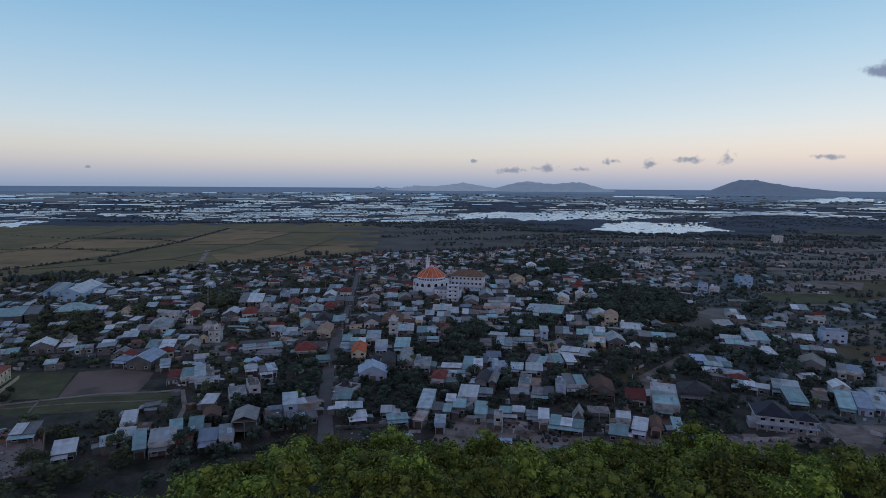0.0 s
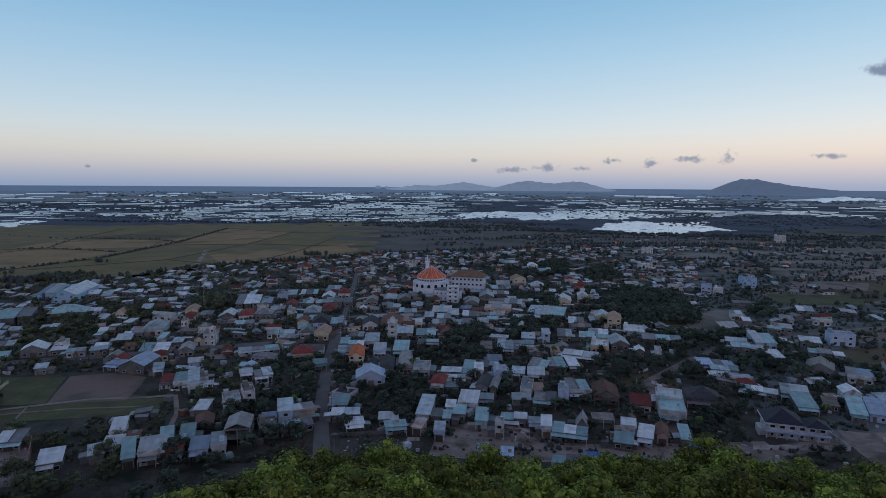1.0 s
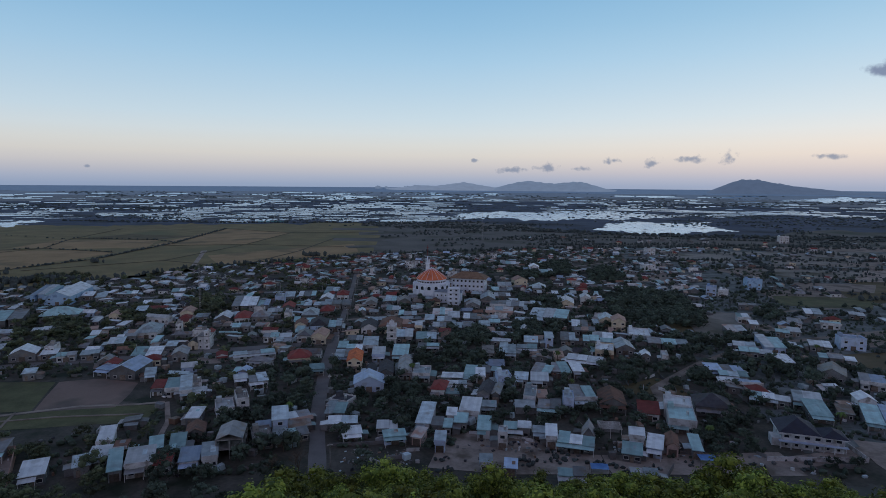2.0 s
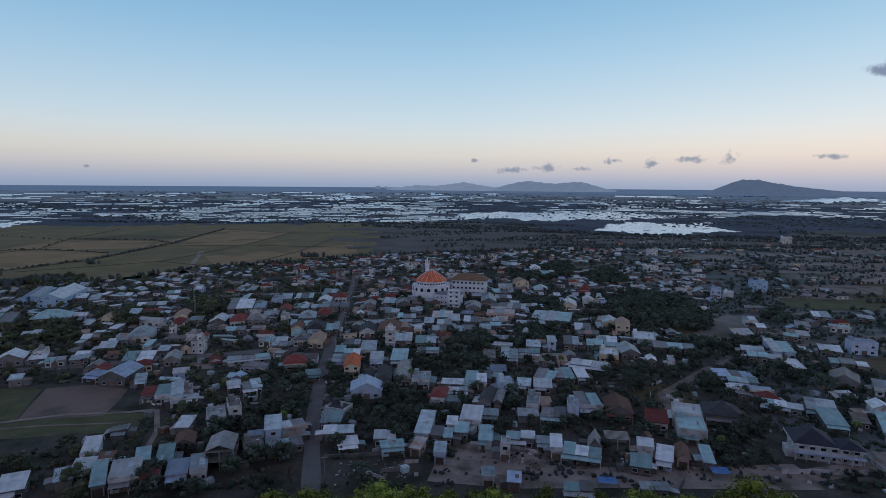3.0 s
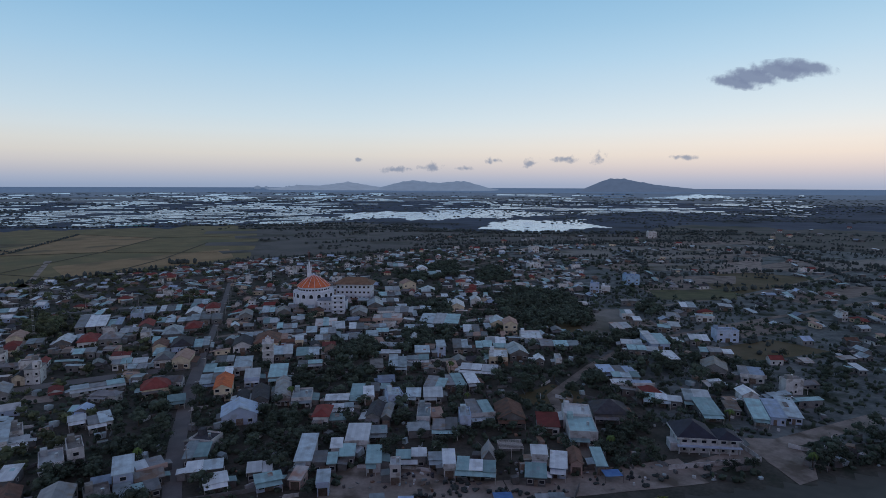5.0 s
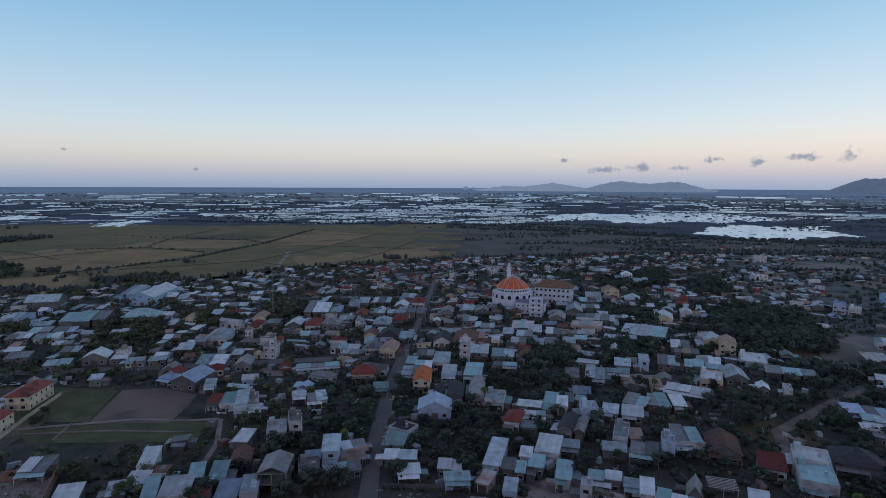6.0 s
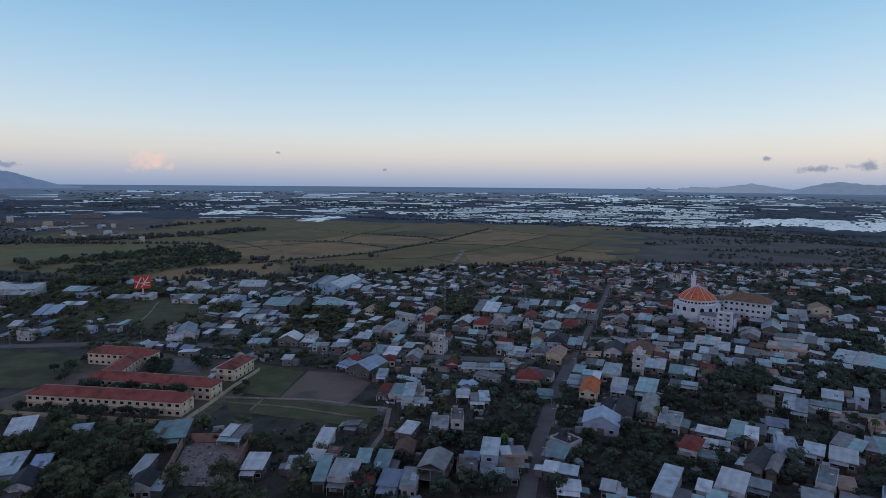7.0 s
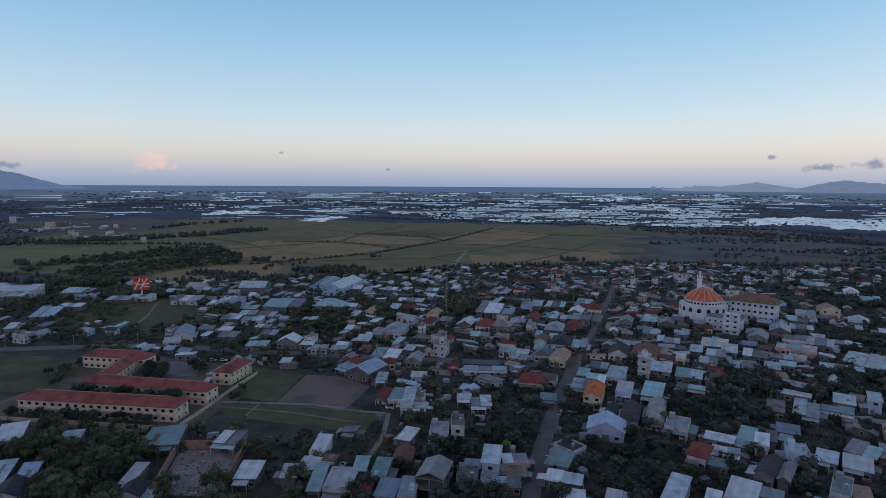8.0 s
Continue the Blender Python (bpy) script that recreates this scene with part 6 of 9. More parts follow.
for row in (
    (-277.9, 460.9, 20, 8.3, 12.5, 3.6, "shed", "white", "grey"),
    (-264.5, 455.3, 19, 7.2, 12.5, 3.6, "shed", "pale", "grey"),
    (-248.5, 469.8, 18, 9.1, 10.5, 3.6, "shed", "white", "grey"),
    (-253.3, 391.0, 21, 22.4, 16.0, 4.5, "hip", "teal", "grey"),
    (-280.5, 374.6, 23, 27.5, 25.0, 5, "shed", "teal", "grey"),
    (-350.3, 417.3, 24, 22.1, 18.0, 6, "gable", "pale", "grey"),
    (-328.9, 372.8, 25, 18.4, 14.0, 4.5, "shed", "blue", "blue"),
    (-298.3, 358.1, 24, 14.0, 11.0, 3.6, "shed", "pale", "grey"),
    (-285.4, 344.5, 24, 12.6, 11.5, 3.6, "shed", "bluepaint", "grey"),
    (-273.2, 349.4, 23, 12.8, 11.5, 3.6, "shed", "blue", "grey"),
    (-270.5, 333.4, 24, 14.6, 10.5, 3.6, "shed", "white", "white"),
    (-286.1, 330.4, 25, 13.0, 11.0, 3.6, "shed", "pale", "grey"),
    (-251.4, 323.2, 23, 10.4, 7.5, 3.6, "shed", "white", "grey"),
    (-236.8, 312.4, 23, 9.9, 9.5, 3.6, "shed", "pale", "grey"),
    (-214.9, 304.3, 22, 12.3, 12.0, 4, "gable", "white", "grey"),
    (-202.1, 304.6, 22, 7.6, 7.0, 3.6, "shed", "white", "grey"),
    (-191.8, 301.9, 21, 9.7, 7.0, 3.6, "shed", "white", "white"),
    (-181.4, 304.7, 20, 9.6, 7.0, 3.6, "shed", "pale", "grey"),
    (-225.3, 290.8, 24, 12.3, 9.0, 3.6, "shed", "pale", "grey"),
    (-236.1, 351.8, 21, 15.4, 7.0, 3.6, "shed", "white", "grey"),
    (-200.3, 344.4, 20, 9.9, 8.5, 3.6, "shed", "rust", "brick"),
    (-218.3, 392.9, 19, 7.5, 10.5, 4, "gable", "pinktile", "cream"),
    (-211.2, 434.6, 17, 20.4, 9.0, 3.6, "shed", "white", "grey"),
    (-198.2, 411.5, 17, 15.3, 10.0, 4, "hip", "red", "white"),
    (-188.6, 387.5, 17, 10.0, 16.5, 6, "flat", "white", "white"),
    (-177.7, 405.0, 16, 9.2, 12.5, 4.5, "gable", "pinktile", "cream"),
    (-168.1, 384.4, 16, 6.9, 9.5, 4, "hip", "red", "white"),
    (-181.5, 354.3, 18, 9.2, 11.5, 4, "gable", "pale", "white"),
    (-181.0, 338.3, 19, 11.1, 6.5, 3.6, "shed", "white", "grey"),
    (-180.4, 327.0, 19, 9.2, 12.0, 3.6, "shed", "grey", "grey"),
    (-160.7, 314.0, 18, 8.5, 15.5, 3.6, "shed", "teal", "grey"),
    (-151.4, 313.5, 18, 7.5, 14.3, 3.6, "shed", "white", "grey"),
    (-147.7, 321.9, 13, 5.7, 8.0, 3.6, "shed", "pale", "grey"),
    (-138.6, 314.5, 13, 5.8, 11.0, 4, "steep", "grey", "grey"),
    (-216.9, 480.9, 16, 11.2, 10.5, 3.6, "shed", "white", "grey"),
    (-190.7, 274.0, 23, 5.5, 6.5, 3.6, "shed", "pale", "grey"),
    (-265.8, 306.6, 25, 7.9, 6.5, 3.6, "shed", "white", "grey"),
    (-253.7, 297.8, 25, 11.9, 10.5, 3.6, "shed", "brown", "grey"),
    (-504.7, 316.9, 32, 34.3, 21.0, 6, "shed", "white", "white"),
    (-490.9, 307.4, 32, 18.1, 10.5, 3.6, "shed", "pale", "grey"),
    (-404.7, 283.3, 31, 20.4, 14.0, 5, "gable", "pale", "grey"),
    (-414.1, 305.2, 30, 17.2, 11.0, 3.6, "shed", "white", "grey"),
    (-380.9, 251.5, 32, 16.1, 10.5, 3.6, "shed", "pale", "grey"),
    (-459.1, 338.3, 30, 22.7, 16.0, 5, "shed", "teal", "grey"),
    (-446.1, 336.8, 30, 17.4, 9.0, 3.6, "shed", "blue", "blue"),
    (-444.4, 344.9, 30, 12.4, 12.5, 3.6, "shed", "white", "white"),
    (-408.2, 337.6, 29, 18.6, 11.5, 3.6, "shed", "pale", "grey"),
    (-401.9, 352.0, 28, 18.7, 11.5, 3.6, "shed", "white", "white"),
    (-398.3, 379.0, 27, 16.8, 12.5, 3.6, "shed", "pale", "grey"),
    (-396.0, 398.3, 26, 14.7, 12.5, 5, "gable", "white", "white"),
    (-374.3, 393.2, 26, 16.5, 14.5, 3.6, "shed", "pale", "grey"),
    (-362.7, 361.0, 26, 22.1, 17.5, 3.6, "shed", "white", "white"),
    (-347.1, 371.3, 25, 13.2, 11.5, 3.6, "shed", "brown", "grey"),
    (-332.1, 359.3, 25, 9.7, 11.0, 3.6, "shed", "white", "white"),
    (-322.7, 340.5, 26, 6.9, 7.0, 3.6, "shed", "pale", "grey"),
    (-283.7, 288.4, 27, 8.6, 10.0, 3.6, "shed", "blue", "blue"),
    (-273.6, 275.2, 27, 11.3, 7.5, 3.6, "shed", "white", "grey"),
    (-278.0, 303.3, 26, 10.5, 9.5, 3.6, "shed", "white", "grey"),
    (49.2, 509.8, -2, 12.7, 15.0, 6, "shed", "teal", "white"),
    (62.6, 525.0, -3, 12.4, 12.0, 6.5, "hip", "white", "pink"),
    (46.0, 498.9, -2, 18.7, 12.5, 3.6, "shed", "pale", "grey"),
    (30.4, 466.4, -2, 11.5, 12.0, 3.6, "shed", "white", "grey"),
    (44.0, 473.4, -2, 13.7, 10.5, 3.6, "shed", "pale", "grey"),
    (19.5, 441.8, -1, 16.3, 9.0, 3.6, "shed", "grey", "grey"),
    (35.5, 437.6, -2, 16.0, 14.5, 3.6, "shed", "white", "blue"),
    (38.3, 419.4, -2, 11.9, 11.0, 3.6, "shed", "pink", "pink"),
    (48.1, 427.1, -3, 16.6, 20.0, 3.6, "shed", "pale", "grey"),
    (63.2, 443.6, -4, 14.7, 8.5, 3.6, "shed", "pale", "grey"),
    (53.4, 388.0, -4, 18.9, 7.5, 3.6, "shed", "pale", "grey"),
    (65.5, 406.1, -4, 13.3, 10.0, 3.6, "shed", "white", "grey"),
    (75.5, 410.1, -5, 12.8, 10.5, 3.6, "shed", "white", "grey"),
    (-2.8, 392.7, 1, 9.4, 13.0, 3.6, "shed", "pale", "grey"),
    (4.7, 398.8, 0, 8.0, 13.5, 3.6, "shed", "white", "grey"),
    (17.8, 400.2, -1, 9.7, 10.5, 4, "flat", "concrete", "grey"),
    (-4.8, 373.0, 1, 9.0, 7.0, 3.6, "shed", "pinktile", "grey"),
    (14.6, 370.9, -1, 8.9, 6.5, 3.6, "shed", "pale", "grey"),
    (22.5, 377.3, -1, 8.5, 7.0, 3.6, "shed", "white", "white"),
    (28.8, 395.8, -2, 11.2, 6.5, 3.6, "shed", "pale", "grey"),
    (-0.9, 355.2, 0, 7.0, 8.0, 3.6, "shed", "red", "white"),
    (91.5, 627.0, -4, 10.8, 13.5, 6, "gable", "white", "white"),
    (85.6, 618.2, -4, 13.3, 13.5, 3.6, "shed", "blue", "grey"),
    (98.8, 604.6, -4, 18.1, 16.5, 3.6, "shed", "pale", "grey"),
    (69.5, 668.6, -3, 17.2, 15.5, 3.6, "shed", "white", "grey"),
):
    if not taken(row[0], row[1], 0.3 * min(row[3], row[4])):
        house(*row)
# a walled yard of plain blocks beyond the ploughed field
for x, y, w, d, h, wc in ((-1262, 752, 22, 14, 7.5, "grey"), (-1240, 764, 18, 14, 9.5, "cream"), (-1218, 776, 22, 14, 8.5, "grey"), (-1286, 738, 20, 14, 6.0, "grey"), (-1406, 781, 12, 12, 15.0, "white"), (-1330, 735, 26, 12, 5.0, "grey"), (-1450, 980, 70, 30, 10.0, "grey")):
    house(x, y, 58, w, d, h, "flat", "concrete", wc)
low_wall("compound_wall", [(-1196, 670), (-1190, 740), (-1172, 804)], 2.6, WALLS["white"], "long pale wall round a far compound")


# ---- single landmarks ----
def make_billboard():
    root = new("billboard")
    root.matrix_world = pose(-402.6, 351.8, 0, 0, 0, 52)
    bm = bmesh.new()
    add_tube(bm, 0, 0.6, 0, 8.5, 0.7, 0.6, 12)
    part("post", bm, FRAME, root)
    bm = bmesh.new()
    add_box(bm, -5.8, 5.8, -0.25, 1.2, 8.2, 18.2)
    part("panel", bm, material("billboard_red", (0.55, 0.05, 0.04), (0.68, 0.09, 0.07), 0.3, rough=0.5), root, "red advertising panel")
    pale = material("billboard_white", (0.75, 0.73, 0.72), (0.85, 0.84, 0.82), 0.5, rough=0.5)
    for x0, z0, x1, z1, w in ((-4.8, 9.0, -0.8, 17.2, 0.7), (-0.9, 9.3, 4.2, 17.4, 0.6), (-1.4, 12.5, 5.0, 12.9, 0.8), (-5.2, 14.4, -2.0, 12.6, 0.5), (0.8, 16.8, 1.5, 10.6, 0.5), (2.0, 11.0, 5.0, 10.4, 0.6)):
        bm = bmesh.new()
        d = Vector((x1 - x0, z1 - z0)).normalized() * w / 2
        pts = [(x0 - d.y, z0 + d.x), (x0 + d.y, z0 - d.x), (x1 + d.y, z1 - d.x), (x1 - d.y, z1 + d.x)]
        a = [bm.verts.new((x, -0.31, z)) for x, z in pts]
        b = [bm.verts.new((x, -0.25, z)) for x, z in pts]
        bm.faces.new(a)
        for i in range(4):
            bm.faces.new((a[i], b[i], b[(i + 1) % 4], a[(i + 1) % 4]))
        bmesh.ops.recalc_face_normals(bm, faces=bm.faces)
        part("stroke", bm, pale, root)
    tagged(root, "tall red advertising billboard with white strokes on a post", "billboard")
    BLOCKED.append((-402.6, 351.8, 3))


make_billboard()


def turret_house(x, y, turn):
    """A pale two-storey house with a stair turret and a steep dark side roof."""
    root = new("turret_house")
    root.matrix_world = pose(x, y, 0, 0, 0, turn)
    bm = bmesh.new()
    add_box(bm, -1.0, 5.0, -4.5, 4.5, 0, 7.0)
    part("wall", bm, WALLS["white"], root)
    bm = bmesh.new()
    add_box(bm, 2.4, 5.2, -4.7, -1.5, 0, 10.2)
    part("turret", bm, WALLS["white"], root)
    wall, roof = roof_mesh("gable", 5.0, 9.0, 4.0)
    for b in (wall, roof):
        bmesh.ops.translate(b, verts=b.verts, vec=(-3.4, 0, 0))
    part("side_wing", wall, WALLS["cream"], root)
    part("side_roof", roof, ROOFS["dark"], root)
    bm = bmesh.new()
    add_box(bm, -1.3, 5.3, -4.9, 4.8, 7.0, 7.3)
    part("roof", bm, ROOFS["concrete"], root)
    for z in (1.0, 4.3, 7.8):
        put("window", WINDOW, root, 3.8, -4.7, z)
    for z in (1.0, 4.3):
        put("window", WINDOW, root, 0.4, -4.5, z)
        put("window", WINDOW, root, 5.0, 1.0, z, 90)
    put("door", DOOR_ONE, root, -3.4, -4.5, 0.02)
    BLOCKED.append((x, y, 6.5))
    return tagged(root, "pale two-storey house with a stair turret", "house")


turret_house(-134.5, 328.5, 8)


def bell_gate(x, y, turn):
    root = new("narrow_house")
    root.matrix_world = pose(x, y, 0, 0, 0, turn)
    bm = bmesh.new()
    add_box(bm, -2.6, 2.6, -4, 4, 0, 10.5)
    part("wall", bm, WALLS["white"], root)
    for z in (3.4, 6.8, 10.5):
        bm = bmesh.new()
        add_box(bm, -2.9, 2.9, -4.9, 4.1, z, z + 0.25)
        part("slab", bm, WALLS["white"], root)
    bm = bmesh.new()
    add_box(bm, -1.4, 1.4, -1.5, 1.5, 10.75, 12.6)
    add_tube(bm, 0, 0, 12.6, 13.8, 1.2, 0.1, 8)
    part("stair_head", bm, WALLS["white"], root)
    for z in (0.9, 4.2, 7.6):
        put("window", WINDOW_WIDE, root, 0, -4, z)
    BLOCKED.append((x, y, 4.5))
    return tagged(root, "narrow white three-storey house with balconies", "house")


bell_gate(-31.2, 341.5, 4)


def make_mast(x, y, h):
    root = new("radio_mast")
    root.matrix_world = pose(x, y, ground_z(x, y))
    steel = material("mast_steel", (0.25, 0.25, 0.26), (0.4, 0.38, 0.37), 1.0, rough=0.5, metal=0.4)
    n = int(h / 3)
    for a in (0, 120, 240):
        bm = bmesh.new()
        c, s = math.cos(radians(a)), math.sin(radians(a))
        add_tube(bm, 0.55 * c, 0.55 * s, 0, h, 0.07, 0.05, 5)
        part("leg", bm, steel, root)
    for k in range(n):
        bm = bmesh.new()
        z = 3 * k + 1.5
        add_box(bm, -0.6, 0.6, -0.6, 0.6, z, z + 0.08)
        part("brace", bm, steel, root)
    return tagged(root, "thin lattice radio mast", "mast")


make_mast(-171.2, 413.4, 34)
make_mast(60, 1010, 46)
make_mast(330, 880, 40)


# ---- open steel frame and tarps ----
def make_frame_shed(x, y, turn):
    root = new("open_frame_shed")
    root.matrix_world = pose(x, y, 0, 0, 0, turn)
    for sx in (-3.8, 0, 3.8):
        for sy in (-3, 3):
            bm = bmesh.new()
            add_box(bm, sx - 0.09, sx + 0.09, sy - 0.09, sy + 0.09, 0, 3.8)
            part("post", bm, FRAME, root)
    for k in range(8):
        bm = bmesh.new()
        add_box(bm, -4.1, 4.1, -3.3 + 0.93 * k, -3.15 + 0.93 * k, 3.8, 3.95)
        part("purlin", bm, FRAME, root)
    bm = bmesh.new()
    add_box(bm, -4.0, 4.0, 2.9, 3.0, 0, 3.0)
    part("back_wall", bm, WALLS["grey"], root)
    BLOCKED.append((x, y, 5))
    return tagged(root, "roofless shed with open white roof bars", "shed")


make_frame_shed(59.3, 219.0, -8)


def make_tarp(x, y, turn, w, d, label):
    bm = bmesh.new()
    n = 6
    grid = [[bm.verts.new((w * (i / n - 0.5), d * (j / n - 0.5), 2.3 - 0.5 * math.sin(math.pi * i / n) * math.sin(math.pi * j / n) + 0.12 * noise.noise(Vector((i * 0.9, j * 0.9, x))))) for i in range(n + 1)] for j in range(n + 1)]
    for j in range(n):
        for i in range(n):
            bm.faces.new((grid[j][i], grid[j][i + 1], grid[j + 1][i + 1], grid[j + 1][i]))
    root = new("tarpaulin_shelter")
    root.matrix_world = pose(x, y, ground_z(x, y), 0, 0, turn)
    part("tarpaulin", bm, material("tarp_blue", (0.07, 0.18, 0.45), (0.12, 0.27, 0.58), 0.6, rough=0.6), root, "blue plastic tarpaulin")
    for sx in (-1, 1):
        for sy in (-1, 1):
            bm = bmesh.new()
            add_tube(bm, sx * w / 2, sy * d / 2, 0, 2.35, 0.05, 0.05, 5)
            part("pole", bm, BARK, root)
    BLOCKED.append((x, y, 3))
    return tagged(root, label, "shelter")


make_tarp(85.2, 197.5, -6, 5.5, 4.5, "blue tarpaulin shelter on poles in a yard")
make_tarp(48.4, 190.6, -6, 5.5, 4.0, "blue tarpaulin shelter on poles beside the track")


# ---- parked cars ----
def make_car(x, y, turn, paint):
    root = new("parked_car")
    root.matrix_world = pose(x, y, ground_z(x, y) + 0.12, 0, 0, turn)
    bm = bmesh.new()
    prof = [(-2.1, 0.35), (2.1, 0.35), (2.1, 0.8), (1.2, 0.95), (-2.0, 1.0), (-2.15, 0.7)]
    add_prism(bm, prof, -0.85, 0.85, "x" if False else "y")
    bmesh.ops.bevel(bm, geom=bm.edges[:], offset=0.06, segments=1, affect="EDGES")
    part("body", bm, paint, root)
    bm = bmesh.new()
    add_prism(bm, [(-1.8, 0.98), (1.0, 0.94), (0.4, 1.45), (-1.4, 1.47)], -0.72, 0.72, "y")
    part("cabin", bm, GLASS, root)
    for sx in (-1.3, 1.3):
        for sy in (-0.8, 0.8):
            bm = bmesh.new()
            add_tube(bm, 0, 0, -0.1, 0.1, 0.33, 0.33, 14)
            w = part("wheel", bm, material("tyre_rubber", (0.02, 0.02, 0.02), (0.035, 0.035, 0.035), 3.0), root)
            w.matrix_basis = pose(sx, sy, 0.33, 90, 0, 0)
    BLOCKED.append((x, y, 2.5))
    return tagged(root, "parked white car on bare ground", "car", "parked cars")


CAR_WHITE = material("car_white", (0.7, 0.7, 0.7), (0.78, 0.78, 0.78), 1.0, rough=0.3, spec=0.5)
for x, y, turn in ((-174.5, 301.0, 18), (-117.2, 252.5, 60), (-236, 262, 20), (-231, 264.5, 22), (-226, 267, 18), (-41.2, 331, 96)):
    make_car(x, y, turn, CAR_WHITE)


# ---- concrete power poles along the streets ----
def make_pole():
    root = new("power_pole")
    bm = bmesh.new()
    add_tube(bm, 0, 0, -0.3, 8.5, 0.19, 0.11, 8)
    part("post", bm, ROOFS["concrete"], root)
    bm = bmesh.new()
    add_box(bm, -0.9, 0.9, -0.05, 0.05, 7.9, 8.05)
    part("crossarm", bm, FRAME, root)
    for x in (-0.75, 0.0, 0.75):
        bm = bmesh.new()
        add_tube(bm, x, 0, 8.05, 8.3, 0.06, 0.04, 6)
        part("insulator", bm, DOOR, root)
    return tagged(root, "grey concrete power pole beside the street", "pole", "power poles")


POLE = None
for line, side in ((MAIN_ROAD, 4.1), (CROSS_ROAD, 5.2), (BACK_ROAD, 4.8)):
    run = 12.0
    for (x0, y0), (x1, y1) in zip(line, line[1:]):
        ln = math.hypot(x1 - x0, y1 - y0)
        t = Vector((x1 - x0, y1 - y0)).normalized()
        while run < ln:
            px, py = x0 + t.x * run + t.y * side, y0 + t.y * run - t.x * side
            m = pose(px, py, ground_z(px, py), 0, 0, math.degrees(math.atan2(t.y, t.x)) + 90)
            if POLE is None:
                POLE = make_pole()
                POLE.matrix_world = m
            else:
                copy_thing(POLE, m)
            run += 34.0
        run -= ln


# ---- rubble, stacked sheets and yard clutter ----
def scatter_clutter():
    rnd = random.Random(12)
    stone = Joined()
    cube = [(-0.5, -0.5, 0), (0.5, -0.5, 0), (0.5, 0.5, 0), (-0.5, 0.5, 0), (-0.5, -0.5, 1), (0.5, -0.5, 1), (0.5, 0.5, 1), (-0.5, 0.5, 1)]
    quads = [(0, 3, 2, 1), (4, 5, 6, 7), (0, 1, 5, 4), (1, 2, 6, 5), (2, 3, 7, 6), (3, 0, 4, 7)]

    def bit(x, y, w, d, h, mat):
        m = pose(x, y, ground_z(x, y), rnd.uniform(-8, 8), rnd.uniform(-8, 8), rnd.random() * 360) @ Matrix.Diagonal((w, d, h, 1))
        verts = [(a * rnd.uniform(0.8, 1.1), b * rnd.uniform(0.8, 1.1), c) for a, b, c in cube]
        stone.add(verts, quads, mat, m, rnd.random())

    mats = [WALLS["grey"], WALLS["grey"], ROOFS["concrete"], ROOFS["pale"], ROOFS["rust"], ROOFS["dark"], WALLS["white"]]
    yard = [(-142.8, 164.2), (-161, 187.2), (-142.3, 197.9), (-125.8, 171.8)]
    for _ in range(420):
        x, y = rnd.uniform(-161, -126), rnd.uniform(164, 198)
        if inside(x, y, yard):
            bit(x, y, rnd.uniform(0.2, 0.9), rnd.uniform(0.2, 0.8), rnd.uniform(0.1, 0.6), rnd.choice((WALLS["grey"], WALLS["grey"], ROOFS["concrete"], ROOFS["concrete"], WALLS["white"], WALLS["brick"])))
    for _ in range(70):
        bit(rnd.uniform(-34, -12), rnd.uniform(194, 206), rnd.uniform(0.4, 1.5), rnd.uniform(0.2, 0.8), rnd.uniform(0.08, 0.4), rnd.choice((ROOFS["pale"], ROOFS["rust"], WALLS["grey"], ROOFS["concrete"])))
    for cx, cy, sx, sy, n in ((18, 208, 12, 5, 45), (38, 207, 10, 4, 35), (66, 205, 12, 4, 45), (95, 200, 14, 4, 25)):
        for _ in range(n):
            bit(rnd.gauss(cx, sx), rnd.gauss(cy, sy), rnd.uniform(0.4, 1.8), rnd.uniform(0.3, 1.0), rnd.uniform(0.2, 1.1), rnd.choice(mats))
    for _ in range(1500):
        x, y = rnd.uniform(-230, 190), 185 + 260 * rnd.random() ** 1.3
        if inside(x, y, TOWN) and not any(inside(x, y, p) for p in OPEN[3:] + OPEN[:1]) and road_gap(x, y) > 0.5 and not taken(x, y, 0.0):
            k = rnd.random()
            if k < 0.25:
                bit(x, y, rnd.uniform(2.0, 4.0), rnd.uniform(1.6, 3.0), rnd.uniform(1.6, 2.5), rnd.choice((ROOFS["pale"], ROOFS["rust"], ROOFS["grey"], WALLS["grey"])))
            elif k < 0.5:
                bit(x, y, rnd.uniform(3.0, 8.0), 0.2, rnd.uniform(0.9, 1.7), rnd.choice((WALLS["grey"], WALLS["grey"], WALLS["white"])))
            else:
                bit(x, y, rnd.uniform(0.4, 1.6), rnd.uniform(0.3, 1.2), rnd.uniform(0.3, 1.2), rnd.choice(mats))
    stone.finish("yard_clutter", "rubble, stacked boards, low walls and sheds in the yards", "clutter")


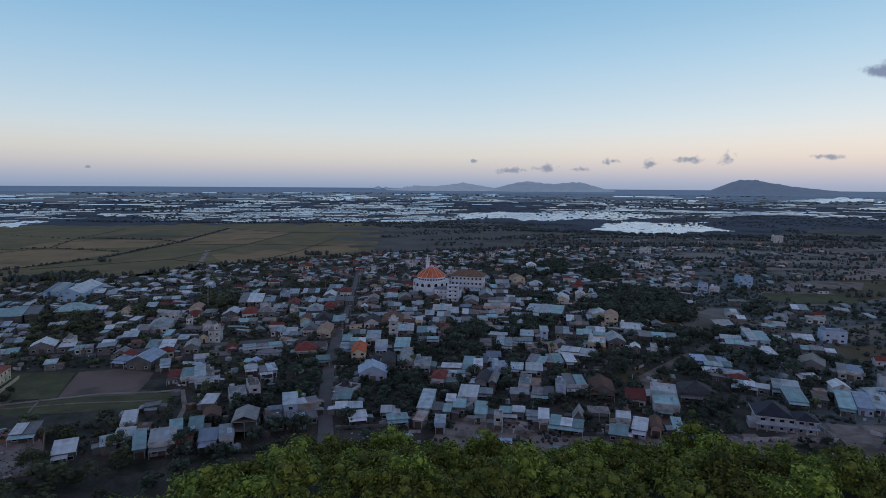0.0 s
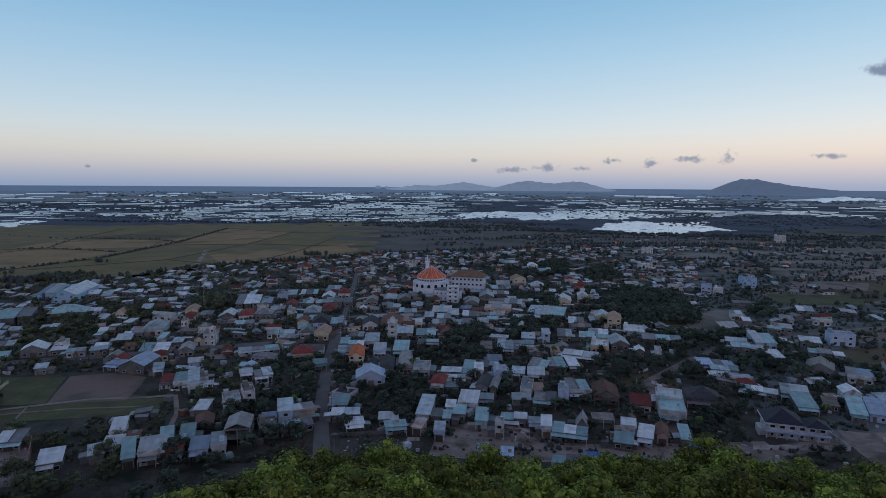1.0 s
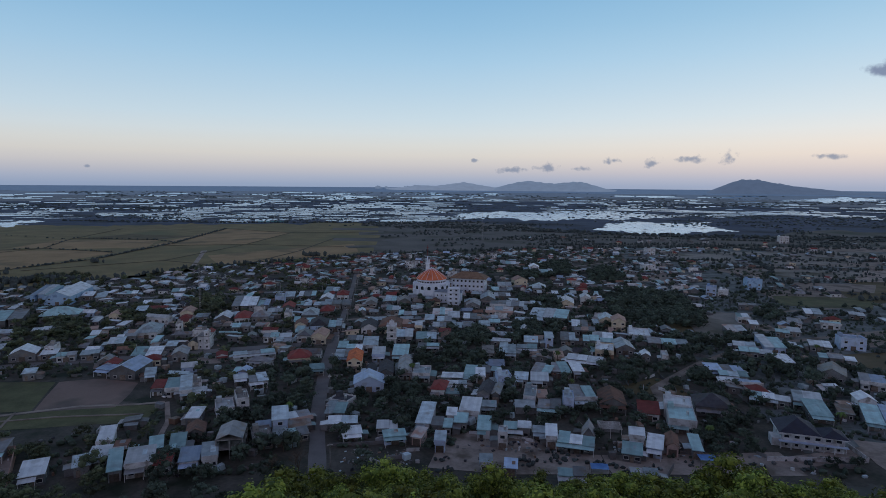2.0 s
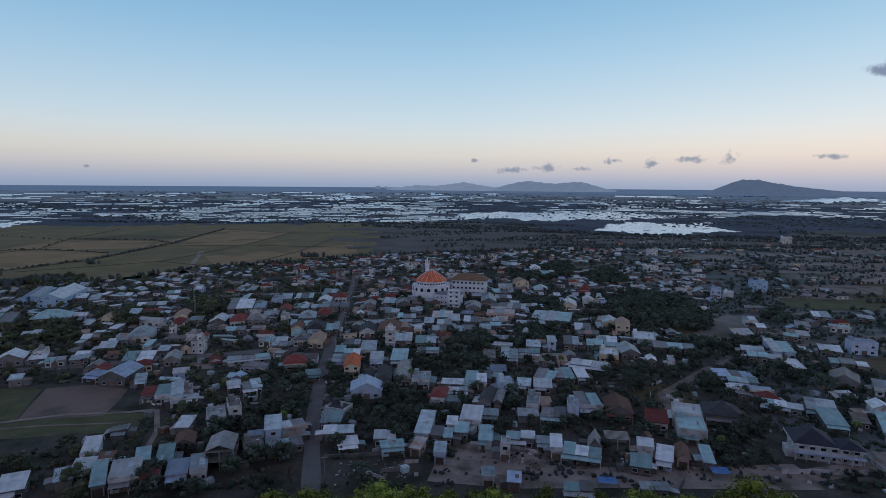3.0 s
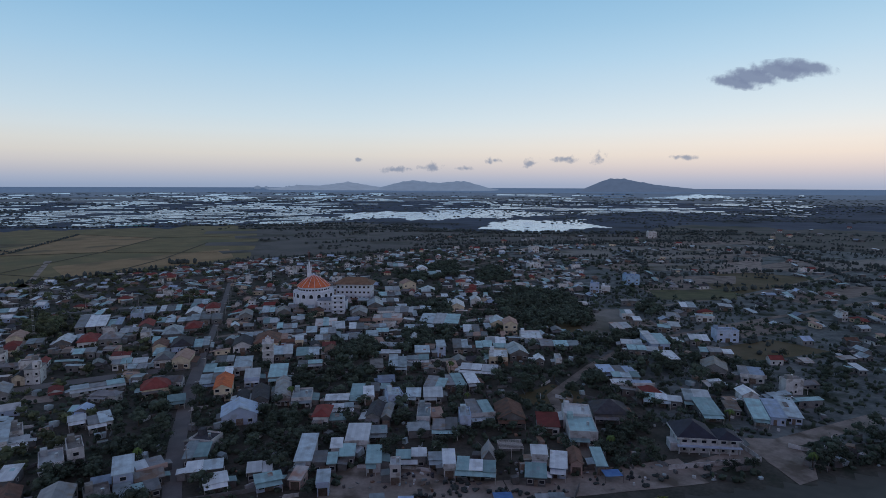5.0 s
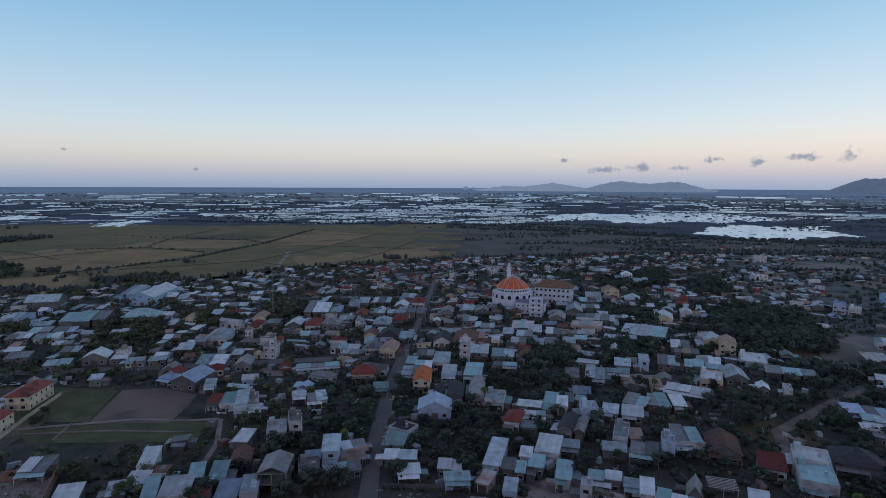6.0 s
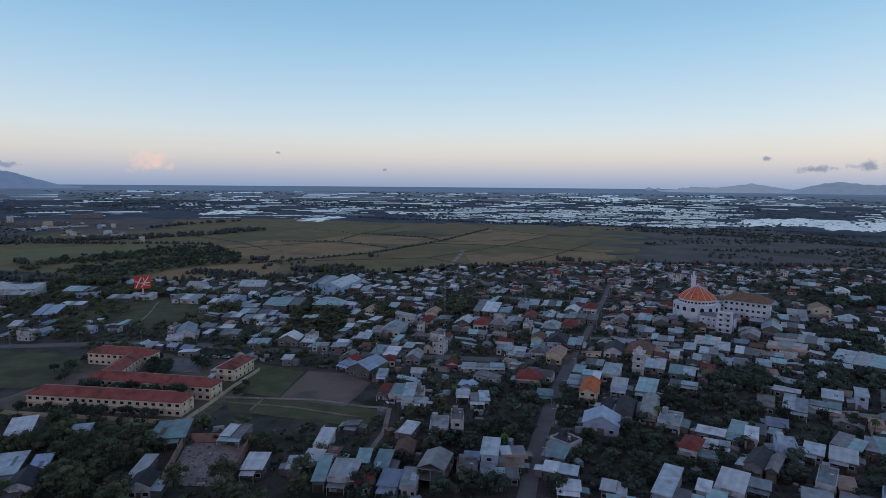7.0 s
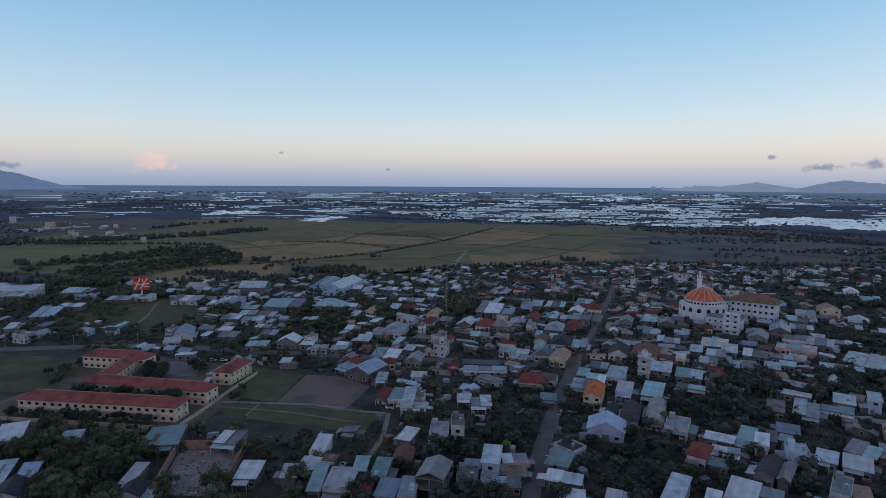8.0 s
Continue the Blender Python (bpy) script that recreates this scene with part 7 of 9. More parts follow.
# ---- trees of the school yards ----
def school_trees():
    dice = random.Random(88)
    for x, y, size in ((-255.5, 238, 0.7), (-253, 244, 0.8), (-254, 250.5, 0.75), (-230.5, 252, 0.7), (-228.5, 257, 0.75), (-227.5, 263, 0.85), (-238, 278.5, 0.9), (-238.5, 286, 0.9), (-240, 293, 1.0), (-195.5, 224, 0.8), (-198, 229.5, 0.8),
                       (-279, 212, 0.6), (-281, 221, 0.65), (-283, 229, 0.6), (-256.5, 269, 0.8)):
        plant(dice.choice(TOWN_TREES), x, y, size, "small round tree in the school yard", group="school trees", rnd=dice)
    rnd = random.Random(61)
    for x0, y0, x1, y1, n, low, high in ((-246, 176.5, -187, 197, 24, 0.45, 0.75), (-237, 200.5, -194, 213.5, 14, 0.9, 1.15), (-243, 240, -233, 227, 6, 0.75, 1.0), (-236, 241, -229, 232, 4, 0.7, 0.9), (-229, 250, -219, 250, 4, 0.6, 0.8), (-178, 226, -186, 242, 5, 0.4, 0.6), (-275, 218, -262, 204, 5, 0.5, 0.8)):
        for k in range(n):
            t = (k + rnd.uniform(0.1, 0.9)) / n
            x, y = x0 + (x1 - x0) * t + rnd.uniform(-0.8, 0.8), y0 + (y1 - y0) * t + rnd.uniform(-0.8, 0.8)
            plant(rnd.choice(TOWN_TREES), x, y, rnd.uniform(low, high), "small round tree in the school yard", group="school trees", rnd=rnd)


# ---- houses close before the church ----
for x, y, turn, w, d, h, kind, rc, wc in ((-25, 460, 5, 8, 7, 4.2, "gable", "grey", "white"), (-15.5, 457.5, 2, 7.5, 7, 4.0, "shed", "pale", "grey"), (-9, 446, 8, 8, 8, 3.8, "hip", "brown", "cream"), (-22, 447, 4, 7, 8, 3.6, "shed", "rust", "grey"), (17, 446, -4, 8, 8, 3.8, "gable", "pale", "grey"), (-34, 453, 90, 7, 8, 3.6, "shed", "grey", "white"), (24, 480, -10, 8, 7, 3.8, "shed", "pale", "grey"), (33, 480, -12, 8, 8, 4.0, "gable", "grey", "white")):
    house(x, y, turn, w, d, h, kind, rc, wc)


# ---- trees ----
def crown_mesh(name, seed, height, spread, clumps, leaves, leaf, mat, hull=True, size0=0.30):
    """A crown of many small leaf blades round uneven clumps, with gaps between them."""
    rnd = random.Random(seed)
    verts, faces = [], []

    def lump(c, r):
        bm = bmesh.new()
        bmesh.ops.create_icosphere(bm, subdivisions=1, radius=1)
        base = len(verts)
        for v in bm.verts:
            k = r * (0.55 + 0.35 * rnd.random())
            verts.append((c[0] + v.co.x * k, c[1] + v.co.y * k, c[2] + v.co.z * k * 0.8))
        for f in bm.faces:
            faces.append(tuple(base + v.index for v in f.verts))
        bm.free()

    for i in range(clumps):
        a, q = rnd.random() * 6.283, math.sqrt(rnd.random())
        z = height * (0.42 + 0.5 * rnd.random() * (1 - 0.6 * q * q) + 0.03)
        c = (spread * q * math.cos(a) * 0.8, spread * q * math.sin(a) * 0.8, z)
        r = spread * (size0 + 0.7 * size0 * rnd.random())
        if hull:
            lump(c, r * 0.80)
        for _ in range(leaves):
            u, t = rnd.uniform(-0.75, 1), rnd.random() * 6.283
            s = math.sqrt(1 - u * u)
            k = r * rnd.uniform(0.60, 1.25)
            p = Vector((c[0] + k * s * math.cos(t), c[1] + k * s * math.sin(t), c[2] + k * u * 0.8))
            n = Vector((s * math.cos(t) + rnd.uniform(-0.7, 0.7), s * math.sin(t) + rnd.uniform(-0.7, 0.7), u + 0.5 + rnd.uniform(-0.5, 0.5))).normalized()
            e = n.orthogonal().normalized()
            e.rotate(Matrix.Rotation(rnd.random() * 6.283, 3, n))
            f, g = e * leaf * rnd.uniform(0.7, 1.3), n.cross(e) * leaf * rnd.uniform(0.35, 0.7)
            b = len(verts)
            verts.extend([tuple(p - f), tuple(p + g), tuple(p + f - n * leaf * 0.25), tuple(p - g)])
            faces.append((b, b + 1, b + 2, b + 3))
    me = bpy.data.meshes.new(name)
    me.from_pydata(verts, [], faces)
    me.materials.append(mat)
    return me


def trunk_mesh(seed, height, r):
    rnd = random.Random(seed)
    bm = bmesh.new()

    def limb(p, q, r0, r1, n=6):
        d = (q - p).normalized()
        e = d.orthogonal().normalized()
        f = d.cross(e)
        a = [bm.verts.new(p + (e * math.cos(6.283 * i / n) + f * math.sin(6.283 * i / n)) * r0) for i in range(n)]
        b = [bm.verts.new(q + (e * math.cos(6.283 * i / n) + f * math.sin(6.283 * i / n)) * r1) for i in range(n)]
        for i in range(n):
            bm.faces.new((a[i], a[(i + 1) % n], b[(i + 1) % n], b[i]))
        bm.faces.new(b)

    top = Vector((rnd.uniform(-0.3, 0.3), rnd.uniform(-0.3, 0.3), height * 0.5))
    limb(Vector((0, 0, -0.6)), top, r, r * 0.6)
    for i in range(5):
        a = 6.283 * i / 5 + rnd.random()
        limb(top * rnd.uniform(0.7, 1.0), Vector((math.cos(a) * height * 0.28, math.sin(a) * height * 0.28, height * rnd.uniform(0.6, 0.8))), r * 0.45, r * 0.12, 5)
    me = bpy.data.meshes.new("trunk")
    bm.to_mesh(me)
    bm.free()
    me.materials.append(BARK)
    return me


def tree_kind(seed, height, spread, clumps, leaves, leaf, mat, size0=0.30):
    return trunk_mesh(seed, height, 0.035 * height), crown_mesh("crown", seed, height, spread, clumps, leaves, leaf, mat, True, size0)


TOWN_TREES = [tree_kind(10 + i, h, s, c, 40, 0.34, LEAF) for i, (h, s, c) in enumerate([(6.5, 3.2, 13), (8.0, 3.8, 15), (5.0, 2.7, 10), (7.0, 4.2, 15), (9.0, 3.4, 14), (4.2, 2.2, 8)])]
HILL_TREES = [tree_kind(40 + i, h, s, c, 64, 0.215, LEAF_HILL, 0.19) for i, (h, s, c) in enumerate([(6.0, 3.6, 27), (5.2, 3.2, 24), (7.2, 3.6, 28), (4.4, 3.2, 22)])]


def plant(kind, x, y, size, label, category="tree", group="town trees", rnd=random):
    trunk, crown = kind
    root = new("tree")
    root.matrix_world = pose(x, y, ground_z(x, y), 0, 0, rnd.random() * 360) @ Matrix.Diagonal((size, size, size * rnd.uniform(0.85, 1.15), 1))
    put("trunk", trunk, root, 0, 0, 0)
    put("crown", crown, root, 0, 0, 0)
    return tagged(root, label, category, group)


def palm_meshes(seed):
    rnd = random.Random(seed)
    bm = bmesh.new()
    add_tube(bm, 0, 0, -0.4, 5.2, 0.22, 0.13, 7)
    me = bpy.data.meshes.new("trunk")
    bm.to_mesh(me)
    bm.free()
    me.materials.append(BARK)
    verts, faces = [], []
    for i in range(15):
        a, lift, ln = 6.283 * i / 15 + rnd.uniform(-0.2, 0.2), rnd.uniform(0.2, 1.1), rnd.uniform(1.8, 2.6)
        c, s = math.cos(a), math.sin(a)
        last = None
        for k in range(6):
            t = k / 5
            r, z, w = ln * t * (1 - 0.15 * t), 5.2 + ln * (lift * t - (0.5 + lift) * t * t), 0.42 * math.sin(math.pi * min(0.97, 0.15 + 0.85 * t)) + 0.03
            b = len(verts)
            verts.extend([(r * c - w * s, r * s + w * c, z - 0.12), (r * c, r * s, z + 0.05), (r * c + w * s, r * s - w * c, z - 0.12)])
            if last is not None:
                faces.extend([(last, last + 1, b + 1, b), (last + 1, last + 2, b + 2, b + 1)])
            last = b
    cm = bpy.data.meshes.new("fronds")
    cm.from_pydata(verts, [], faces)
    cm.materials.append(LEAF_PALM)
    return me, cm


PALMS = [palm_meshes(70), palm_meshes(71)]


def inside(x, y, pts):
    hit = False
    for (x0, y0), (x1, y1) in zip(pts, pts[1:] + pts[:1]):
        if (y0 > y) != (y1 > y) and x < (x1 - x0) * (y - y0) / (y1 - y0) + x0:
            hit = not hit
    return hit


def road_gap(x, y):
    best = 1e9
    for line, w in ((MAIN_ROAD, 3.2), (CROSS_ROAD, 4.2), (BACK_ROAD, 3.9), (EAST_ROAD, 2.4), (NORTH_LANE, 2.4), (FOOT_LANE, 3.9), (YARD_LANE, 2.4), (POND_LANE, 1.0), (SIDE_LANE, 1.8)):
        for (x0, y0), (x1, y1) in zip(line, line[1:]):
            dx, dy = x1 - x0, y1 - y0
            t = max(0, min(1, ((x - x0) * dx + (y - y0) * dy) / (dx * dx + dy * dy)))
            best = min(best, math.hypot(x - x0 - t * dx, y - y0 - t * dy) - w)
    return best


TOWN = [(-468.6, 170.4), (-252.8, 159), (-156.2, 130.6), (-106.5, 147.7), (-31.2, 187.4), (241.4, 190.3), (426, 255.6), (596.4, 468.6), (568, 738.4), (411.8, 866.2), (170.4, 852), (-71, 759.7), (-177.5, 681.6), (-262.7, 624.8), (-328, 522), (-390, 470), (-468, 402), (-560, 352), (-653.2, 330), (-568, 241.4)]
OPEN = [[(-186, 196), (-150, 205), (-112, 226), (-118, 250), (-150, 262), (-215, 272), (-196, 236)], [(-10, 180), (30, 222), (52, 214), (60, 196), (120, 190), (120, 180)], [(-60, 186), (-8, 192), (-4, 204), (-50, 206)], [(-194.5, 227.2), (-113.6, 227.2), (-116.4, 247.1), (-133.5, 274.1), (-159, 279.7), (-213, 269.8)],
        [(-372, 181.8), (-284, 221.5), (-305.3, 255.6), (-362.1, 234.3), (-426, 196)], [(-430, 160), (-330, 160), (-262, 190), (-258, 205), (-272, 228), (-300, 240), (-430, 190)], [(-411.8, 276.9), (-315.2, 289.7), (-305.3, 329.4), (-372, 372), (-440.2, 335.1)],
        [(-5.7, 191.7), (8.5, 221.5), (31.2, 218.7), (36.9, 193.1)], [(51.1, 190.3), (82.4, 190.3), (116.4, 196), (113.6, 184.6)],
        [(-269.8, 167.6), (-170.4, 196), (-184.6, 261.3), (-213, 269.8), (-284, 248.5)], [(136.3, 372), (181.8, 366.4), (167.6, 426), (139.2, 420.3)], [(213, 298.2), (269.8, 306.7), (255.6, 335.1), (207.3, 323.8)], [(340.8, 468.6), (468.6, 528.2), (426, 596.4), (312.4, 511.2)],
        [(142, 216), (162, 213), (142, 178), (130, 180), (134, 200)], [(419, 763), (534, 739), (489, 678), (383, 699)], [(358, 834), (608, 839), (573, 792), (375, 790)], [(270, 498), (350, 490), (317, 445), (256, 458)], [(330, 660), (467, 647), (424, 590), (340, 602)], [(331, 569), (400, 557), (368, 515), (313, 530)], [(168, 375), (176, 412), (190, 425), (214, 427), (202, 384)], [(389, 574), (455, 650), (540, 693), (443, 573)], [(292, 802), (385, 809), (348, 706), (275, 721)], [(560, 560), (700, 580), (660, 650), (520, 630)]]
GROVES = [[(126, 481), (161, 513), (185, 490), (186, 430), (163, 381), (136, 381), (114, 409)], [(146, 618), (174, 660), (180, 612), (164, 557), (134, 556)], [(0, 347), (26, 363), (27, 321), (3, 309)], [(-277, 381), (-265, 394), (-224, 369), (-196, 328), (-208, 313), (-225, 313)],
          [(97, 314), (120, 325), (126, 298), (117, 278), (91, 281)], [(149, 307), (172, 312), (165, 284), (140, 276)], [(94, 225), (109, 229), (114, 221), (106, 205), (88, 205)], [(226, 434), (247, 442), (228, 402), (206, 395)], [(-189, 444), (-175, 466), (-149, 410), (-163, 393)], [(-383, 546), (-369, 563), (-343, 564), (-327, 537), (-364, 523)],
          [(119.3, 380.6), (168.9, 386.2), (186.6, 458.6), (184.8, 500.6), (159, 505.3), (130.6, 468.6)], [(-19.9, 227.2), (-11.4, 252.8), (2.8, 244.2), (-1.4, 231.5)], [(88, 207.3), (107.9, 207.3), (105.1, 230), (89.5, 230)],
          [(-82.4, 221.5), (-59.6, 224.4), (-59.6, 261.3), (-76.7, 258.4)], [(-28.4, 291.1), (8.5, 291.1), (19.9, 323.8), (0, 335.1)], [(-159, 136.3), (-130.6, 147.7), (-122.1, 164.7), (-147.7, 167.6)], [(110.8, 278.3), (167.6, 291.1), (170.4, 319.5), (113.6, 315.2)], [(62.5, 264.1), (88, 278.3), (85.2, 323.8), (56.8, 303.9)],
          [(-6, 360), (24, 376), (21, 301), (-3, 288)], [(-89, 285), (-71, 294), (-55, 245), (-69, 237)], [(-28, 281), (-8, 292), (-5, 243), (-21, 235)], [(66, 469), (91, 482), (75, 398), (55, 388)], [(-204, 166), (-182, 177), (-150, 155), (-169, 146)],
          [(-345, 232), (-300, 243), (-270, 268), (-290, 285), (-350, 262)], [(-440, 340), (-372, 375), (-310, 332), (-290, 345), (-370, 400), (-455, 360)], [(-315, 292), (-302, 330), (-285, 320), (-290, 288)], [(60, 620), (140, 700), (125, 600), (70, 560)], [(150, 300), (205, 330), (200, 290), (160, 270)], [(-480, 318), (-430, 345), (-372, 318), (-350, 290), (-420, 262), (-500, 290)], [(-23, 243), (-26, 277), (-12, 286), (-4, 264), (-7, 248)], [(37, 340), (44, 382), (59, 396), (59, 352)], [(137, 278), (161, 314), (187, 316), (177, 278), (154, 265)], [(133, 322), (150, 354), (179, 356), (174, 327), (148, 315)],
          [(-4, 291), (-2, 356), (17, 375), (33, 340), (31, 303), (9, 285)], [(47, 345), (56, 404), (76, 404), (69, 364)], [(-200, 372), (-225, 410), (-212, 430), (-180, 400)], [(110, 272), (117, 321), (135, 365), (154, 343), (155, 288), (117, 260)], [(79, 194), (97, 228), (114, 233), (120, 220), (105, 198)], [(-549, 353), (-518, 406), (-400, 340), (-421, 300)], [(-230, 175), (-221, 183), (-178, 160), (-190, 150)]]


def free(x, y, r):
    return inside(x, y, TOWN) and not any(inside(x, y, p) for p in OPEN) and road_gap(x, y) > r and not taken(x, y, r)


# ---- houses that fill the streets: a few patterns, repeated; those far off are joined ----
PATTERNS = {}
PATTERN_LIST = [
    (4.9, 8.6, 3.3, "shed", "pale", "grey"), (5.5, 9.0, 3.4, "shed", "white", "grey"), (6.6, 7.9, 3.3, "gable", "pale", "grey"), (5.3, 9.7, 3.3, "shed", "teal", "grey"),
    (8.1, 7.5, 3.4, "gable", "blue", "grey"), (7.0, 8.2, 3.4, "hip", "red", "cream"), (7.0, 8.6, 3.5, "gable", "grey", "grey"), (5.3, 9.0, 6.6, "flat", "concrete", "white"),
    (6.1, 7.1, 3.2, "gable", "brown", "grey"), (8.8, 5.8, 3.2, "shed", "pink", "grey"), (5.5, 6.9, 3.1, "shed", "rust", "grey"), (7.3, 8.6, 3.7, "gable", "red", "white"),
    (5.0, 6.0, 2.9, "shed", "grey", "grey"), (6.1, 8.6, 3.5, "gable", "dark", "white"), (9.9, 7.9, 3.7, "gable", "white", "blue"), (5.0, 7.9, 3.2, "shed", "pinktile", "cream")]


def fill_house(i, x, y, turn):
    if i not in PATTERNS:
        PATTERNS[i] = house(x, y, turn, *PATTERN_LIST[i])
        return
    claim(x, y, turn, *PATTERN_LIST[i][:2])
    copy_thing(PATTERNS[i], pose(x, y, ground_z(x, y), 0, 0, turn))


class Joined:
    """Many like things in one mesh, each with a tone of its own."""

    def __init__(self):
        self.verts, self.faces, self.slots, self.tones, self.mats = [], [], [], [], []

    def slot(self, mat):
        if mat not in self.mats:
            self.mats.append(mat)
        return self.mats.index(mat)

    def add(self, verts, faces, mat, m, tone):
        b, k = len(self.verts), self.slot(mat)
        self.verts.extend((m @ Vector(v))[:] for v in verts)
        self.faces.extend(tuple(b + i for i in f) for f in faces)
        self.slots.extend([k] * len(faces))
        self.tones.extend([tone] * len(faces))

    def finish(self, name, label, category):
        me = bpy.data.meshes.new(name)
        me.from_pydata(self.verts, [], self.faces)
        for mat in self.mats:
            me.materials.append(mat)
        me.polygons.foreach_set("material_index", self.slots)
        me.attributes.new("tone", "FLOAT", "FACE").data.foreach_set("value", self.tones)
        return tagged(new(name, me), label, category, kind="stuff")


def raw(bm):
    out = [tuple(v.co) for v in bm.verts], [tuple(v.index for v in f.verts) for f in bm.faces]
    return out


def pattern_raw():
    made = []
    for w, d, h, kind, rc, wc in PATTERN_LIST:
        wall, roof = roof_mesh(kind, w - 0.8, d - 0.8, h)
        glass = bmesh.new()
        w, d = w - 0.8, d - 0.8
        for x in (-w * 0.3, w * 0.3):
            for z in (1.0, 4.1)[: 2 if h > 5 else 1]:
                add_box(glass, x - 0.5, x + 0.5, -d / 2 - 0.03, -d / 2 + 0.1, z, z + 1.2)
        for s in (-1, 1):
            for y in (-d * 0.25, d * 0.25):
                add_box(glass, s * w / 2 - 0.03, s * w / 2 + 0.03, y - 0.5, y + 0.5, 1.0, 2.2)
        for b in (wall, roof, glass):
            b.verts.index_update()
        for name, bm in porch_meshes(w, d, h):
            if name == "porch_roof":
                bm.verts.index_update()
                b = len(roof.verts)
                new_verts = [roof.verts.new(v.co) for v in bm.verts]
                for f in bm.faces:
                    roof.faces.new([new_verts[v.index] for v in f.verts])
                roof.verts.index_update()
            bm.free()
        made.append([(*raw(wall), WALLS[wc]), (*raw(roof), ROOFS[rc]), (*raw(glass), GLASS)])
        for b in (wall, roof, glass):
            b.free()
    return made


def lush(x, y):
    """0 in the crowded rows of houses, 1 where gardens have grown up."""
    return 0.5 + 0.5 * math.sin(x * 0.052 + 1.4 * math.sin(y * 0.023 + 1)) * math.sin(y * 0.041 + 1.2 * math.sin(x * 0.019))


def fill_town():
    rnd = random.Random(5)
    far, kinds = Joined(), pattern_raw()
    spots = []
    y = 148.0
    while y < 866:
        x = -640.0
        while x < 582:
            spots.append((x + rnd.uniform(-2.5, 2.5), y + rnd.uniform(-2.5, 2.5)))
            x += 6.4
        y += 7.0
    rnd.shuffle(spots)
    spots.sort(key=lambda p: math.hypot(p[0], p[1] - 43) > 320)
    near_n = far_n = 0
    for x, y in spots:
        r = math.hypot(x, y - 43)
        near = r < 320
        dense = 0.80 if x < 40 else (0.45 if x < 106 else 0.36)
        if near:
            dense = (0.34 if y > 300 or x < -110 else 0.10) if x < 85 else ((0.12 if x < 125 else 0.30) if y > 230 else 0.06)
        if x > -30 and y > 560:
            dense *= 0.75
        if x > 0.43 * y:
            dense *= 0.4
        elif x > 106 and not near:
            dense *= 1.5
        if x < -110 and not near:
            dense *= 0.5
        if 60 < x < 260 and y < 480:
            dense *= 0.7
        if near and -40 < x < 120:
            dense *= 0.45
        if near and y < 213:
            dense = 0.0
        g = lush(x, y)
        dense *= 1.1 - 0.95 * g if not near else 1.0 - 0.6 * g
        if rnd.random() > dense or any(inside(x, y, p) for p in GROVES) or not inside(x, y, TOWN) or any(inside(x, y, p) for p in OPEN):
            continue
        i = rnd.choices(range(16), (6, 3, 4, 6, 3, 2.4, 6, 3, 7, 4, 6, 2.2, 6, 6, 1, 3))[0]
        if x < -200 and i in (5, 6, 8, 10, 11, 12):
            i = rnd.choice((0, 1, 2, 9, 14))
        if x > 60 and i in (6, 8, 10, 12, 13) and rnd.random() < 0.5:
            i = rnd.choice((0, 1, 3, 4, 9))
        if -200 < x < -42 and y > 326 and rnd.random() < 0.08:
            i = rnd.choice((5, 11))
        w, d = PATTERN_LIST[i][:2]
        if road_gap(x, y) < max(w, d) / 2 + 0.3 or taken(x, y, min(w, d) / 2 + 0.1):
            continue
        base = 16 if x < -100 and y < 370 else (6 if y < 470 and x < 28 else -8)
        turn = base + rnd.choice((0, 0, 0, 90, -90, 180)) + rnd.uniform(-9, 9)
        if near and near_n < 26:
            fill_house(i, x, y, turn)
            near_n += 1
        elif far_n < 2050:
            claim(x, y, turn, w, d)
            m = pose(x, y, ground_z(x, y), 0, 0, turn) @ Matrix.Diagonal((rnd.uniform(0.62, 1.0), rnd.uniform(0.8, 1.15), rnd.uniform(0.62, 0.95), 1))
            tone = rnd.random()
            for verts, faces, mat in kinds[i]:
                far.add(verts, faces, mat, m, tone)
            if rnd.random() < 0.55:
                # a lower annexe built on to one side
                side, k = rnd.choice((-1, 1)), rnd.choice((0, 1, 3, 10, 12, 15))
                lean = m @ pose(side * (w * 0.5 + 1.2), rnd.uniform(-2.0, 2.0), 0, 0, 0, rnd.choice((0, 0, 90))) @ Matrix.Diagonal((0.62, rnd.uniform(0.5, 0.85), rnd.uniform(0.72, 0.9), 1))
                tone = rnd.random()
                for verts, faces, mat in kinds[k][:2]:
                    far.add(verts, faces, mat, lean, tone)
            far_n += 1
    # hamlets out on the plain
    for cx, cy, sx, sy, n in ((-980, 690, 150, 22, 30), (-1130, 800, 90, 25, 14), (740, 740, 110, 80, 20), (470, 905, 80, 40, 10), (905, 990, 130, 50, 16), (255, 975, 80, 25, 9)):
        for _ in range(n):
            x, y = cx + rnd.gauss(0, sx), cy + rnd.gauss(0, sy)
            if taken(x, y, 4) or (-470 < x < -85 and y > 500):
                continue
            tone, m = rnd.random(), pose(x, y, ground_z(x, y), 0, 0, rnd.uniform(0, 360))
            for verts, faces, mat in rnd.choice(kinds):
                far.add(verts, faces, mat, m, tone)
    far.finish("far_houses", "crowded low village houses with metal and tile roofs", "houses")
    return near_n, far_n


fill_town()


